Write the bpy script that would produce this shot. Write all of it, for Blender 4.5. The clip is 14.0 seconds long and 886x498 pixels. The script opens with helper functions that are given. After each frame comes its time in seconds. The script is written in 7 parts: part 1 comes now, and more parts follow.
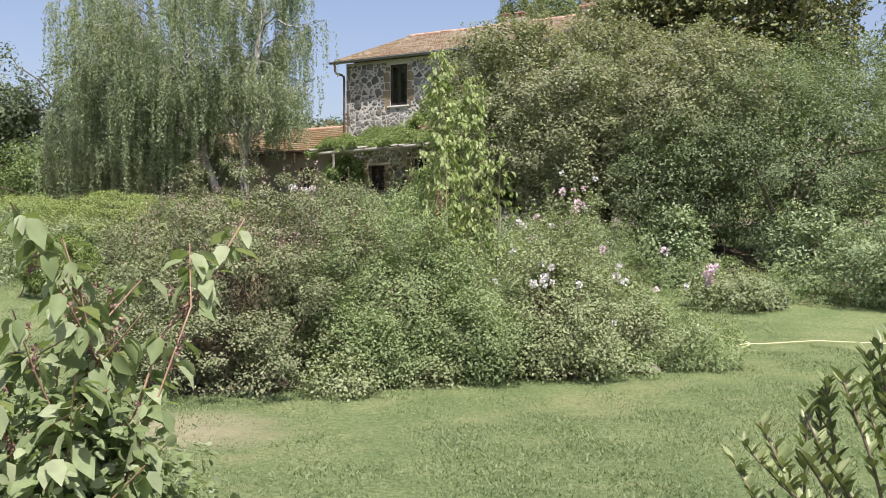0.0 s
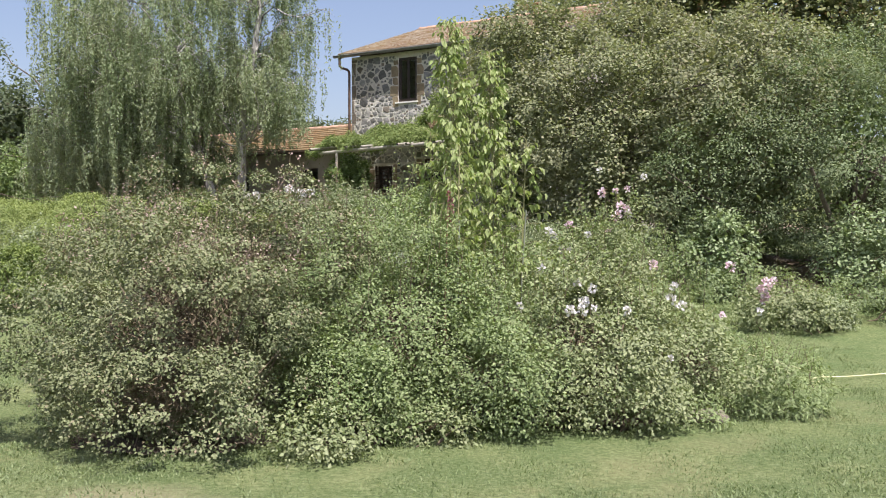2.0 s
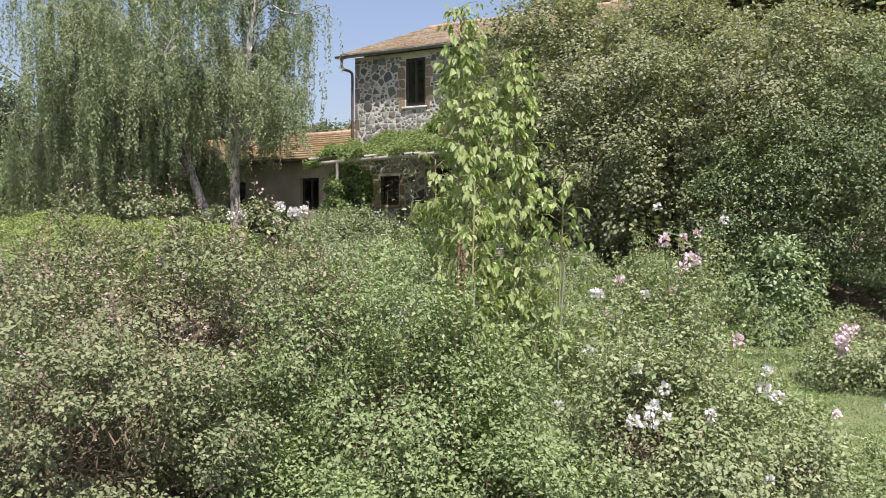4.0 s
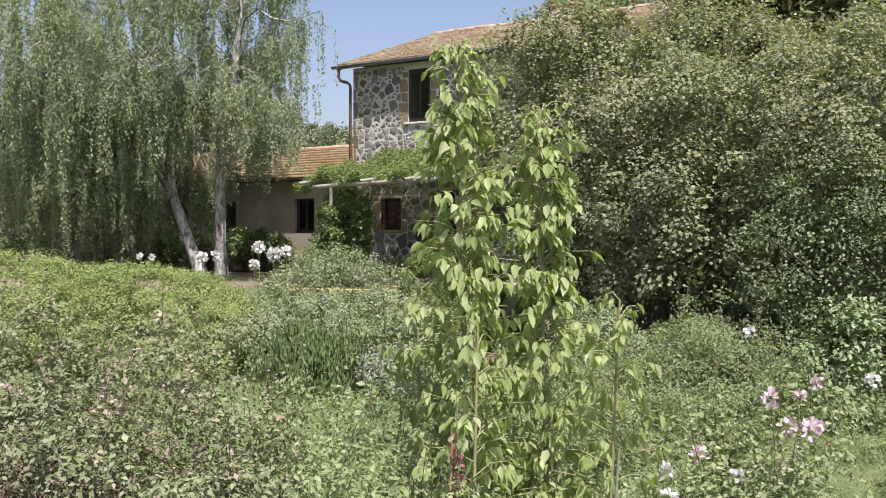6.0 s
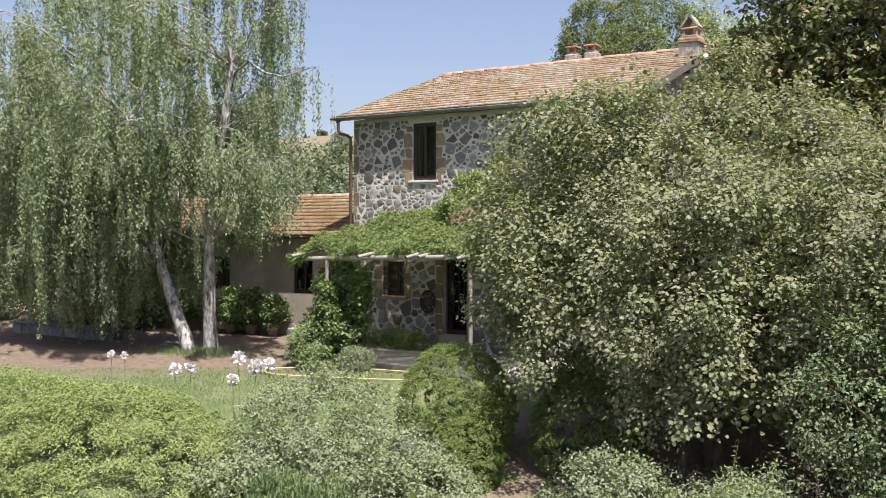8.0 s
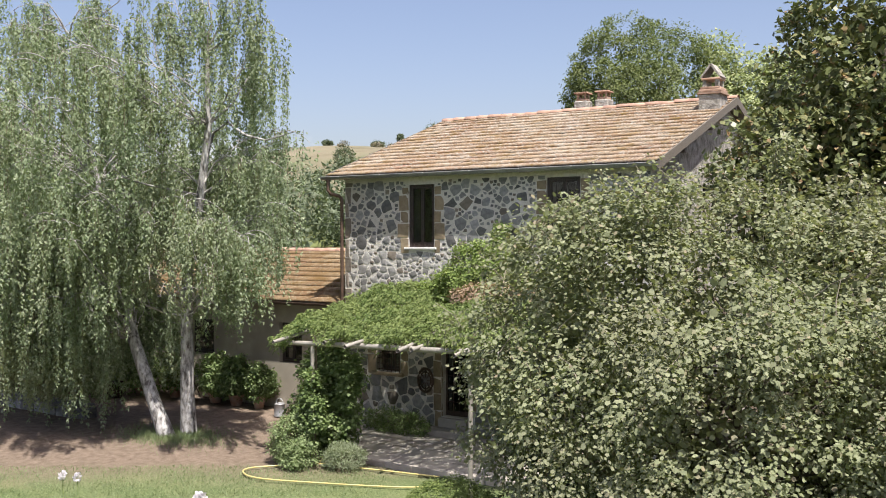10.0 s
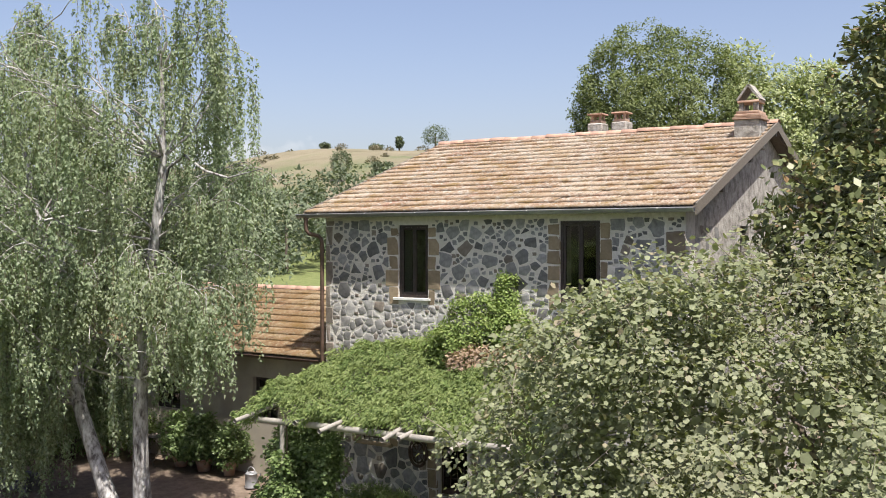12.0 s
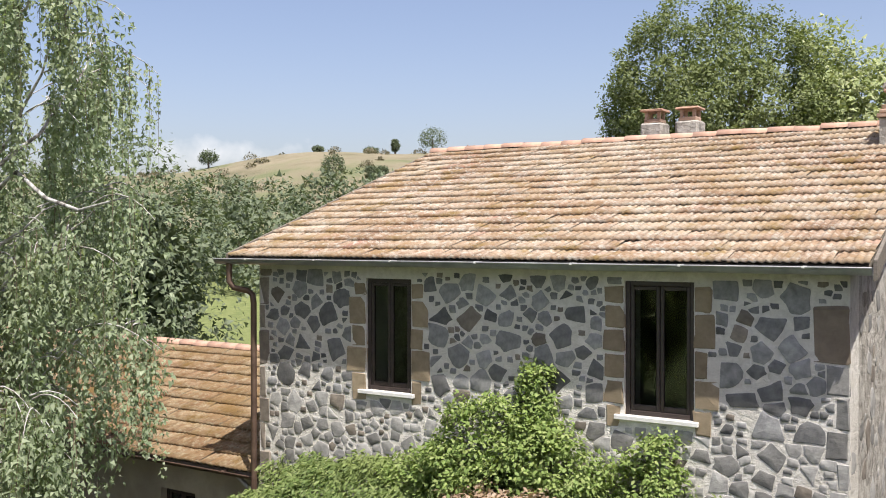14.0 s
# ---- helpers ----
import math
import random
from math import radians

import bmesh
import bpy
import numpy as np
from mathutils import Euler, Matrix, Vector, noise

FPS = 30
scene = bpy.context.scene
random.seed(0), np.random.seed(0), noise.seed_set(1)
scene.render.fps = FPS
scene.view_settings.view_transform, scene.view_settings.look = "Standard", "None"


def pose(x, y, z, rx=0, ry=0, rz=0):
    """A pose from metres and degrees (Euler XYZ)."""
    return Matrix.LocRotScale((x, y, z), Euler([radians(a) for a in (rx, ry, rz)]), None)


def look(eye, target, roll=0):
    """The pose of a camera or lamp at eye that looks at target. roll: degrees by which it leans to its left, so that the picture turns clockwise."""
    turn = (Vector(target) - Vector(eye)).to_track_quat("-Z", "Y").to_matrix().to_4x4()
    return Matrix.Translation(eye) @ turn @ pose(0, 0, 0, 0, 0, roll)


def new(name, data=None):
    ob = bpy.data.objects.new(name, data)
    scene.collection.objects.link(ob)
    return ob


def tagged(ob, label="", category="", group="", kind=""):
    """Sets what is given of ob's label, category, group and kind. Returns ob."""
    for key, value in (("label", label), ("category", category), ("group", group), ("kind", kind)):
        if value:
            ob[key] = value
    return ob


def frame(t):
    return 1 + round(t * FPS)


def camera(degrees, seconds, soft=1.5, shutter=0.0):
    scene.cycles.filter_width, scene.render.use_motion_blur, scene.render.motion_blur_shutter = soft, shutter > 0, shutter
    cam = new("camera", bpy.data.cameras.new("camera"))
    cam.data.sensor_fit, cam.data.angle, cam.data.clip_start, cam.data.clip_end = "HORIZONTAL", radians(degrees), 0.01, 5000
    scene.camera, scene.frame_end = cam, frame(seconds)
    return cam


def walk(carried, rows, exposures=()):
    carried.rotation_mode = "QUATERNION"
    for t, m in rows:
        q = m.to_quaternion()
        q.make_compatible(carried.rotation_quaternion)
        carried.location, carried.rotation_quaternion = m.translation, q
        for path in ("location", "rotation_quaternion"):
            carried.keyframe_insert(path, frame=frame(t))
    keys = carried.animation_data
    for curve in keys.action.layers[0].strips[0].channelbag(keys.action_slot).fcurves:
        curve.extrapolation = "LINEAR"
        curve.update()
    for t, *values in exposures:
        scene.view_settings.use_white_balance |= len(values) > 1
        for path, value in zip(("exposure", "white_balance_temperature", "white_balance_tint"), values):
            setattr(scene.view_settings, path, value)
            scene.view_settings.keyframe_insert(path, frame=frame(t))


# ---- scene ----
cam = camera(49.49, 14.0, soft=1.0)
# seconds, x, y, z, yaw, pitch, roll
PATH = [
    (0.0, 6.215, -3.720, 2.058, 29.53, -0.80, -0.09),
    (0.5, 5.967, -3.221, 2.062, 29.65, -0.76, -0.12),
    (1.0, 5.663, -2.661, 2.068, 29.79, -0.67, -0.11),
    (1.5, 5.356, -2.137, 2.084, 30.01, -0.63, -0.08),
    (2.0, 5.010, -1.570, 2.148, 30.27, -0.61, -0.08),
    (2.5, 4.677, -1.052, 2.276, 30.35, -0.61, -0.04),
    (3.0, 4.342, -0.467, 2.421, 30.42, -0.66, -0.01),
    (3.2, 4.215, -0.239, 2.464, 30.53, -0.62, 0.01),
    (5.3, 2.805, 2.375, 3.116, 31.43, -0.63, 0.03),
    (5.5, 2.681, 2.600, 3.209, 31.50, -0.62, 0.07),
    (6.0, 2.372, 3.174, 3.512, 31.59, -0.66, 0.06),
    (6.5, 2.075, 3.643, 3.866, 31.54, -0.61, 0.13),
    (7.0, 1.834, 4.130, 4.302, 31.70, -0.61, 0.20),
    (7.5, 1.628, 4.572, 4.774, 32.09, -0.69, 0.18),
    (8.0, 1.398, 5.021, 5.324, 32.33, -0.73, 0.16),
    (8.2, 1.328, 5.192, 5.540, 32.44, -0.80, 0.09),
    (10.3, 0.259, 7.285, 7.203, 32.86, -0.59, -0.07),
    (10.5, 0.145, 7.501, 7.332, 32.87, -0.56, -0.10),
    (11.0, -0.185, 8.026, 7.655, 32.84, -0.61, -0.10),
    (11.5, -0.604, 8.708, 7.852, 32.83, -0.65, -0.07),
    (12.0, -1.223, 9.709, 8.043, 32.82, -0.69, -0.08),
    (12.5, -1.885, 10.786, 8.199, 32.83, -0.65, -0.05),
    (13.0, -2.746, 12.116, 8.376, 32.76, -0.64, 0.03),
    (13.5, -3.721, 13.646, 8.565, 32.71, -0.59, 0.00),
    (14.0, -4.945, 15.636, 8.815, 32.69, -0.53, -0.01),
]
walk(cam, [(t, pose(x, y, z, 90 + pitch, 0, yaw) @ pose(0, 0, 0, 0, 0, roll)) for t, x, y, z, yaw, pitch, roll in PATH])

# ---- world, sun and exposure ----
SUN_DIR = Vector((1.12, -0.80, 2.96)).normalized()
world = bpy.data.worlds.new("world")
scene.world = world
world.use_nodes = True
wn, wl = world.node_tree.nodes, world.node_tree.links
sky = wn.new("ShaderNodeTexSky")
sky.sky_type = "NISHITA"
sky.sun_disc = False
sky.sun_elevation = math.asin(SUN_DIR.z)
sky.sun_rotation = math.atan2(SUN_DIR.x, SUN_DIR.y)
sky.air_density, sky.dust_density, sky.ozone_density = 1.0, 2.4, 1.6
wn["Background"].inputs["Strength"].default_value = 0.105
tint = wn.new("ShaderNodeMix")
tint.data_type, tint.blend_type = "RGBA", "MULTIPLY"
tint.inputs[0].default_value = 1.0
tint.inputs[7].default_value = (1.13, 1.0, 1.02, 1)
wl.new(sky.outputs["Color"], tint.inputs[6])
# a low white cloud far beyond the hill
where = wn.new("ShaderNodeTexCoord")
reach = wn.new("ShaderNodeMapping")
reach.inputs["Location"].default_value = (0.715 * 9, -0.69 * 9, -0.088 * 30)
reach.inputs["Scale"].default_value = (9, 9, 30)
wl.new(where.outputs["Generated"], reach.inputs["Vector"])
far_off = wn.new("ShaderNodeVectorMath")
far_off.operation = "LENGTH"
wl.new(reach.outputs["Vector"], far_off.inputs[0])
puffs = wn.new("ShaderNodeTexNoise")
puffs.inputs["Scale"].default_value = 22
puffs.inputs["Detail"].default_value = 6
wl.new(where.outputs["Generated"], puffs.inputs["Vector"])
body = wn.new("ShaderNodeMath")
body.operation = "MULTIPLY_ADD"
wl.new(puffs.outputs["Fac"], body.inputs[0])
body.inputs[1].default_value = 2.2
body.inputs[2].default_value = -0.55
edge = wn.new("ShaderNodeMath")
edge.operation = "SUBTRACT"
wl.new(body.outputs[0], edge.inputs[0])
wl.new(far_off.outputs["Value"], edge.inputs[1])
soft_edge = wn.new("ShaderNodeMapRange")
soft_edge.inputs["From Max"].default_value = 0.5
soft_edge.inputs["To Max"].default_value = 0.55
wl.new(edge.outputs[0], soft_edge.inputs["Value"])
cloud_mix = wn.new("ShaderNodeMix")
cloud_mix.data_type = "RGBA"
cloud_mix.inputs[7].default_value = (6.4, 6.3, 6.4, 1)
wl.new(soft_edge.outputs[0], cloud_mix.inputs[0])
wl.new(tint.outputs[2], cloud_mix.inputs[6])
wl.new(cloud_mix.outputs[2], wn["Background"].inputs["Color"])
lamp = bpy.data.lights.new("sun", "SUN")
lamp.energy, lamp.angle, lamp.color = 5.0, radians(0.55), (1.0, 0.95, 0.87)
sun = new("sun", lamp)
sun.matrix_world = look(SUN_DIR * 80, (0, 0, 0))
scene.view_settings.exposure = 0.72


# ---- helpers of the build ----
def smooth_step(a, b, x):
    t = np.clip((np.asarray(x, float) - a) / (b - a), 0, 1)
    return t * t * (3 - 2 * t)


S_KNOTS = [-4000, -60, 4, 8, 12, 16, 20, 23.5, 27, 33, 45, 60, 90, 130, 190, 230, 400, 1500, 6000]
Z_KNOTS = [-20, 0.1, 0.28, 0.36, 0.68, 1.15, 1.8, 2.22, 2.35, 2.45, 3.0, 4.2, 6.2, 11, 22.5, 24.5, 21, 5, -30]


def ground_z(x, y):
    s = -0.54 * np.asarray(x, float) + 0.84 * np.asarray(y, float)
    w = 0.6
    return (np.interp(s - w, S_KNOTS, Z_KNOTS) + np.interp(s, S_KNOTS, Z_KNOTS) * 2 + np.interp(s + w, S_KNOTS, Z_KNOTS)) / 4


def gz(x, y):
    return float(ground_z(x, y))


def raw_mesh(name, verts, faces_n, loops, material, smooth=False):
    """A mesh from arrays: verts (n, 3), corners per face (an int, or an array), and the flat loop indices."""
    me = bpy.data.meshes.new(name)
    verts = np.asarray(verts, np.float32).reshape(-1, 3)
    loops = np.asarray(loops, np.int32).ravel()
    if isinstance(faces_n, int):
        tot = np.full(len(loops) // faces_n, faces_n, np.int32)
    else:
        tot = np.asarray(faces_n, np.int32)
    start = np.concatenate([[0], np.cumsum(tot)[:-1]]).astype(np.int32)
    me.vertices.add(len(verts))
    me.vertices.foreach_set("co", verts.ravel())
    me.loops.add(len(loops))
    me.loops.foreach_set("vertex_index", loops)
    me.polygons.add(len(tot))
    me.polygons.foreach_set("loop_start", start)
    me.polygons.foreach_set("loop_total", tot)
    if smooth:
        me.polygons.foreach_set("use_smooth", np.ones(len(tot), bool))
    me.update(calc_edges=True)
    me.materials.append(material)
    return me


def thing(name, loc, label, category, group="", kind="", data=None):
    ob = new(name, data)
    ob.location = loc
    return tagged(ob, label, category, group, kind)


def adopt(ob, parent):
    """Makes ob, built in world coordinates, a part of parent."""
    ob.parent = parent
    ob.matrix_parent_inverse = Matrix.Translation(-Vector(parent.location)) if parent.parent is None else Matrix()
    return ob


def part_mesh(name, me, parent, label="", kind=""):
    ob = new(name, me)
    adopt(ob, parent)
    return tagged(ob, label, "", "", kind)


def part(name, bm, material, parent, label="", smooth=False):
    me = bpy.data.meshes.new(name)
    bmesh.ops.recalc_face_normals(bm, faces=bm.faces)
    bm.to_mesh(me)
    bm.free()
    me.materials.append(material)
    if smooth:
        me.polygons.foreach_set("use_smooth", np.ones(len(me.polygons), bool))
    return part_mesh(name, me, parent, label)


def box(bm, lo, hi, bevel=0.0):
    """An axis-aligned box in bm."""
    c = [(a + b) / 2 for a, b in zip(lo, hi)]
    s = [abs(b - a) for a, b in zip(lo, hi)]
    r = bmesh.ops.create_cube(bm, size=1, matrix=Matrix.Translation(c) @ Matrix.Diagonal((*s, 1)))
    if bevel:
        edges = list({e for v in r["verts"] for e in v.link_edges})
        bmesh.ops.bevel(bm, geom=edges, offset=bevel, segments=1, affect="EDGES")
    return bm


def tube_arrays(paths, sides=6):
    """Tapered tubes as arrays. paths: lists of (point, radius)."""
    V, L, base = [], [], 0
    ang = np.linspace(0, 2 * np.pi, sides, endpoint=False)
    for path in paths:
        P = np.array([p for p, r in path], float)
        R = np.array([r for p, r in path], float)
        T = np.gradient(P, axis=0)
        T /= np.linalg.norm(T, axis=1)[:, None] + 1e-9
        ref = np.where(np.abs(T[:, 2:3]) > 0.9, np.array([[1.0, 0, 0]]), np.array([[0, 0, 1.0]]))
        A = np.cross(T, ref)
        A /= np.linalg.norm(A, axis=1)[:, None] + 1e-9
        B = np.cross(T, A)
        ring = P[:, None] + R[:, None, None] * (np.cos(ang)[None, :, None] * A[:, None] + np.sin(ang)[None, :, None] * B[:, None])
        n = len(P)
        V.append(ring.reshape(-1, 3))
        i = np.arange(n - 1)[:, None] * sides
        j = np.arange(sides)[None, :]
        k = (j + 1) % sides
        L.append((base + np.stack([i + j, i + k, i + sides + k, i + sides + j], -1)).reshape(-1))
        base += n * sides
    return np.concatenate(V), np.concatenate(L)


def tubes(name, paths, material, parent, sides=6, label=""):
    V, L = tube_arrays(paths, sides)
    return part_mesh(name, raw_mesh(name, V, 4, L, material, True), parent, label)


def curve_path(a, b, r0, r1, rng, n=6, bend=0.15, sag=0.0):
    """A crooked line from a to b with tapering radius."""
    a, b = np.array(a, float), np.array(b, float)
    ln = np.linalg.norm(b - a)
    out = []
    off = rng.normal(0, bend * ln * 0.5, 3)
    for i in range(n):
        t = i / (n - 1)
        p = a + (b - a) * t + off * math.sin(math.pi * t) + rng.normal(0, bend * ln * 0.06, 3) * (0 < t < 1)
        p[2] -= sag * ln * t * t
        out.append((p, r0 + (r1 - r0) * t))
    return out


def unit(v):
    return v / (np.linalg.norm(v, axis=-1, keepdims=True) + 1e-9)


LEAF_SHAPES = {
    "broad": (np.array([(0, 0, 0), (0.35, 0, -0.05), (0.7, 0, -0.07), (1, 0, -0.2), (0.18, 0.24, 0.06), (0.6, 0.25, 0.05), (0.18, -0.24, 0.06), (0.6, -0.25, 0.05)]), np.array([0, 4, 5, 1, 1, 5, 3, 2, 0, 1, 7, 6, 1, 2, 3, 7])),
    "twig": (np.array([(0, 0.035, 0), (0, -0.035, 0), (1, 0, 0)]), np.array([0, 1, 2])),
    "lance": (np.array([(0, 0, 0), (0.25, 0.19, 0.06), (0.65, 0.17, 0.02), (1, 0, -0.12), (0.65, -0.17, 0.02), (0.25, -0.19, 0.06)]), np.array([0, 1, 2, 3, 0, 3, 4, 5])),
    "ovate": (np.array([(0, 0, 0), (0.3, 0.43, 0.08), (0.85, 0.25, 0.0), (0.85, -0.25, 0.0), (0.3, -0.43, 0.08)]), np.array([0, 1, 2, 3, 4])),
    "heart": (np.array([(0, 0, 0), (0.25, 0.25, 0.07), (0.62, 0.21, 0.02), (1, 0, -0.2), (0.62, -0.21, 0.02), (0.25, -0.25, 0.07)]), np.array([0, 1, 2, 3, 0, 3, 4, 5])),
    "tri": (np.array([(0, 0.36, 0), (0, -0.36, 0), (1, 0, -0.05)]), np.array([0, 1, 2])),
    "wide": (np.array([(0, 0, 0), (0.5, 0.47, 0.1), (1, 0, -0.05), (0.5, -0.47, 0.1)]), np.array([0, 1, 2, 3])),
    "blade": (np.array([(0, 0, 0), (0.4, 0.15, 0.03), (1, 0, -0.1), (0.4, -0.15, 0.03)]), np.array([0, 1, 2, 3])),
    "diamond": (np.array([(0, 0, 0), (0.45, 0.32, 0.05), (1, 0, -0.05), (0.45, -0.32, 0.05)]), np.array([0, 1, 2, 3])),
    "oval": (np.array([(0, 0, 0), (0.3, 0.3, 0.07), (0.72, 0.24, 0.04), (1, 0, -0.08), (0.72, -0.24, 0.04), (0.3, -0.3, 0.07)]),
             np.array([0, 1, 2, 3, 0, 3, 4, 5])),
    "round": (np.array([(0, 0, 0), (0.2, 0.42, 0.09), (0.75, 0.4, 0.03), (1, 0, -0.1), (0.75, -0.4, 0.03), (0.2, -0.42, 0.09)]),
              np.array([0, 1, 2, 3, 0, 3, 4, 5])),
    "long": (np.array([(0, 0, 0), (0.3, 0.15, 0.05), (0.7, 0.12, 0.0), (1, 0, -0.12), (0.7, -0.12, 0.0), (0.3, -0.15, 0.05)]),
             np.array([0, 1, 2, 3, 0, 3, 4, 5])),
}


def leaf_arrays(pos, axis, normal, size, shape="diamond"):
    T, F = LEAF_SHAPES[shape]
    axis = unit(axis)
    side = unit(np.cross(normal, axis))
    nor = np.cross(axis, side)
    V = pos[:, None] + size[:, None, None] * (T[None, :, 0:1] * axis[:, None] + T[None, :, 1:2] * side[:, None] + T[None, :, 2:3] * nor[:, None])
    L = (np.arange(len(pos))[:, None] * len(T) + F[None]).ravel()
    return V.reshape(-1, 3), L


def leaves(name, pos, axis, normal, size, material, parent, shape="diamond", label="", kind=""):
    V, L = leaf_arrays(pos, axis, normal, size, shape)
    return part_mesh(name, raw_mesh(name, V, {"tri": 3, "twig": 3, "ovate": 5}.get(shape, 4), L, material), parent, label, kind)


def lump(d, seed, amp):
    """Uneven outline: a smooth function of the direction."""
    ph = np.random.default_rng(seed).uniform(0, 6.28, (5, 3))
    fr = np.array([(2, 3, 2), (3, 2, 4), (5, 4, 3), (7, 6, 8), (9, 11, 7)], float)
    out = np.ones(len(d))
    for k in range(5):
        out += amp / (1 + 0.6 * k) * np.sin(fr[k, 0] * d[:, 0] + ph[k, 0]) * np.sin(fr[k, 1] * d[:, 1] + ph[k, 1]) * np.cos(fr[k, 2] * d[:, 2] + ph[k, 2])
    return out


def cloud(rng, blobs, clumps, per, spread, size, amp=0.12, depth=0.22, droop=0.2, seed=1, jitter=0.7, floor_gap=0.03, flat=0.5, lay=0.35):
    """Leaf places in uneven clumps over ellipsoids (cx, cy, cz, rx, ry, rz): positions, axes, normals, sizes and clump centres."""
    blobs = np.array(blobs, float)
    if depth > 0.145:
        # fewer, fuller clumps with hollows between them
        clumps, per, spread, depth, jitter = int(clumps * 0.74), int(per * 1.38), spread * 1.12, depth * 1.2, jitter * 0.85
    area = (blobs[:, 3] * blobs[:, 4] + blobs[:, 3] * blobs[:, 5] + blobs[:, 4] * blobs[:, 5])
    pick = rng.choice(len(blobs), clumps, p=area / area.sum())
    d = unit(rng.normal(size=(clumps, 3)))
    rad = (1 - np.abs(rng.normal(0, depth, clumps))).clip(0.25, 1.05) * lump(d + pick[:, None] * 1.7, seed, amp)
    cen = blobs[pick, :3] + d * rad[:, None] * blobs[pick, 3:]
    keep = np.ones(clumps, bool)
    for k, b in enumerate(blobs):
        q = (cen - b[:3]) / b[3:]
        keep &= ~((np.linalg.norm(q, axis=1) < 0.62) & (pick != k))
    keep &= cen[:, 2] > ground_z(cen[:, 0], cen[:, 1]) + floor_gap
    cen, d = cen[keep], d[keep]
    n = len(cen)
    cs = rng.uniform(0.6, 1.35, n)
    # each clump is an uneven cushion: leaves near its outer side, turned outwards and up
    q = unit(rng.normal(size=(n, per, 3)) + 0.55 * d[:, None] + np.array([0, 0, 0.25]))
    rr = rng.uniform(0.25, 1.0, (n, per, 1)) ** 0.6
    off = q * rr * (spread * 1.75 * cs)[:, None, None] * np.array([1, 1, flat + 0.25])
    pos = (cen[:, None] + off).reshape(-1, 3) + rng.normal(0, spread * 0.25, (n * per, 3))
    out = unit(np.repeat(d, per, 0) * 0.6 + q.reshape(-1, 3))
    axis = unit(out * 0.6 + rng.normal(0, jitter, pos.shape) + np.array([0, 0, -droop]))
    nor = unit(out * 0.8 + np.array([0, 0, 0.75]) + rng.normal(0, jitter * 0.4, pos.shape))
    # most leaves lie like shingles on the outside of their clump
    axis = unit(axis - lay * nor * (axis * nor).sum(1)[:, None])
    sz = size * rng.uniform(0.55, 1.25, len(pos))
    ok = pos[:, 2] > ground_z(pos[:, 0], pos[:, 1]) + floor_gap
    return pos[ok], axis[ok], nor[ok], sz[ok], cen


def stems_to(rng, base, cen, count, r0, r1, bend=0.12, spread=0.25, n=5):
    idx = rng.choice(len(cen), min(count, len(cen)), replace=False)
    out = []
    for i in idx:
        a = np.array(base, float) * 0.3 + np.array(cen[i]) * 0.7 + np.append(rng.normal(0, spread, 2), 0)
        a[2] = gz(a[0], a[1]) - 0.03
        out.append(curve_path(a, cen[i], r0 * rng.uniform(0.6, 1.1), r1, rng, n, bend))
    return out


# ---- materials ----
def material(name):
    m = bpy.data.materials.new(name)
    m.use_nodes = True
    nt = m.node_tree
    return m, nt, nt.nodes["Principled BSDF"]


def node(nt, kind, **values):
    n = nt.nodes.new(kind)
    for k, v in values.items():
        n.inputs[k].default_value = v
    return n


def ramp(nt, fac, stops):
    r = nt.nodes.new("ShaderNodeValToRGB")
    el = r.color_ramp.elements
    while len(el) < len(stops):
        el.new(0.5)
    for e, (p, c) in zip(el, stops):
        e.position, e.color = p, (*c, 1)
    nt.links.new(fac, r.inputs["Fac"])
    return r.outputs["Color"]


def mix(nt, fac, a, b, mode="MIX"):
    n = nt.nodes.new("ShaderNodeMix")
    n.data_type, n.blend_type = "RGBA", mode
    for sock, val in ((n.inputs[0], fac), (n.inputs[6], a), (n.inputs[7], b)):
        if isinstance(val, (int, float)):
            sock.default_value = val
        elif isinstance(val, tuple):
            sock.default_value = (*val, 1)
        else:
            nt.links.new(val, sock)
    return n.outputs[2]


def noise_fac(nt, scale, detail=4, rough=0.6, distort=0.0, stretch=None):
    tc = nt.nodes.new("ShaderNodeTexCoord")
    src = tc.outputs["Object"]
    if stretch:
        mp = nt.nodes.new("ShaderNodeMapping")
        mp.inputs["Scale"].default_value = stretch
        nt.links.new(src, mp.inputs["Vector"])
        src = mp.outputs["Vector"]
    n = node(nt, "ShaderNodeTexNoise", Scale=scale, Detail=detail, Roughness=rough, Distortion=distort)
    nt.links.new(src, n.inputs["Vector"])
    return n.outputs["Fac"]


def bump(nt, bsdf, height, strength, distance):
    b = node(nt, "ShaderNodeBump", Strength=strength, Distance=distance)
    nt.links.new(height, b.inputs["Height"])
    nt.links.new(b.outputs["Normal"], bsdf.inputs["Normal"])


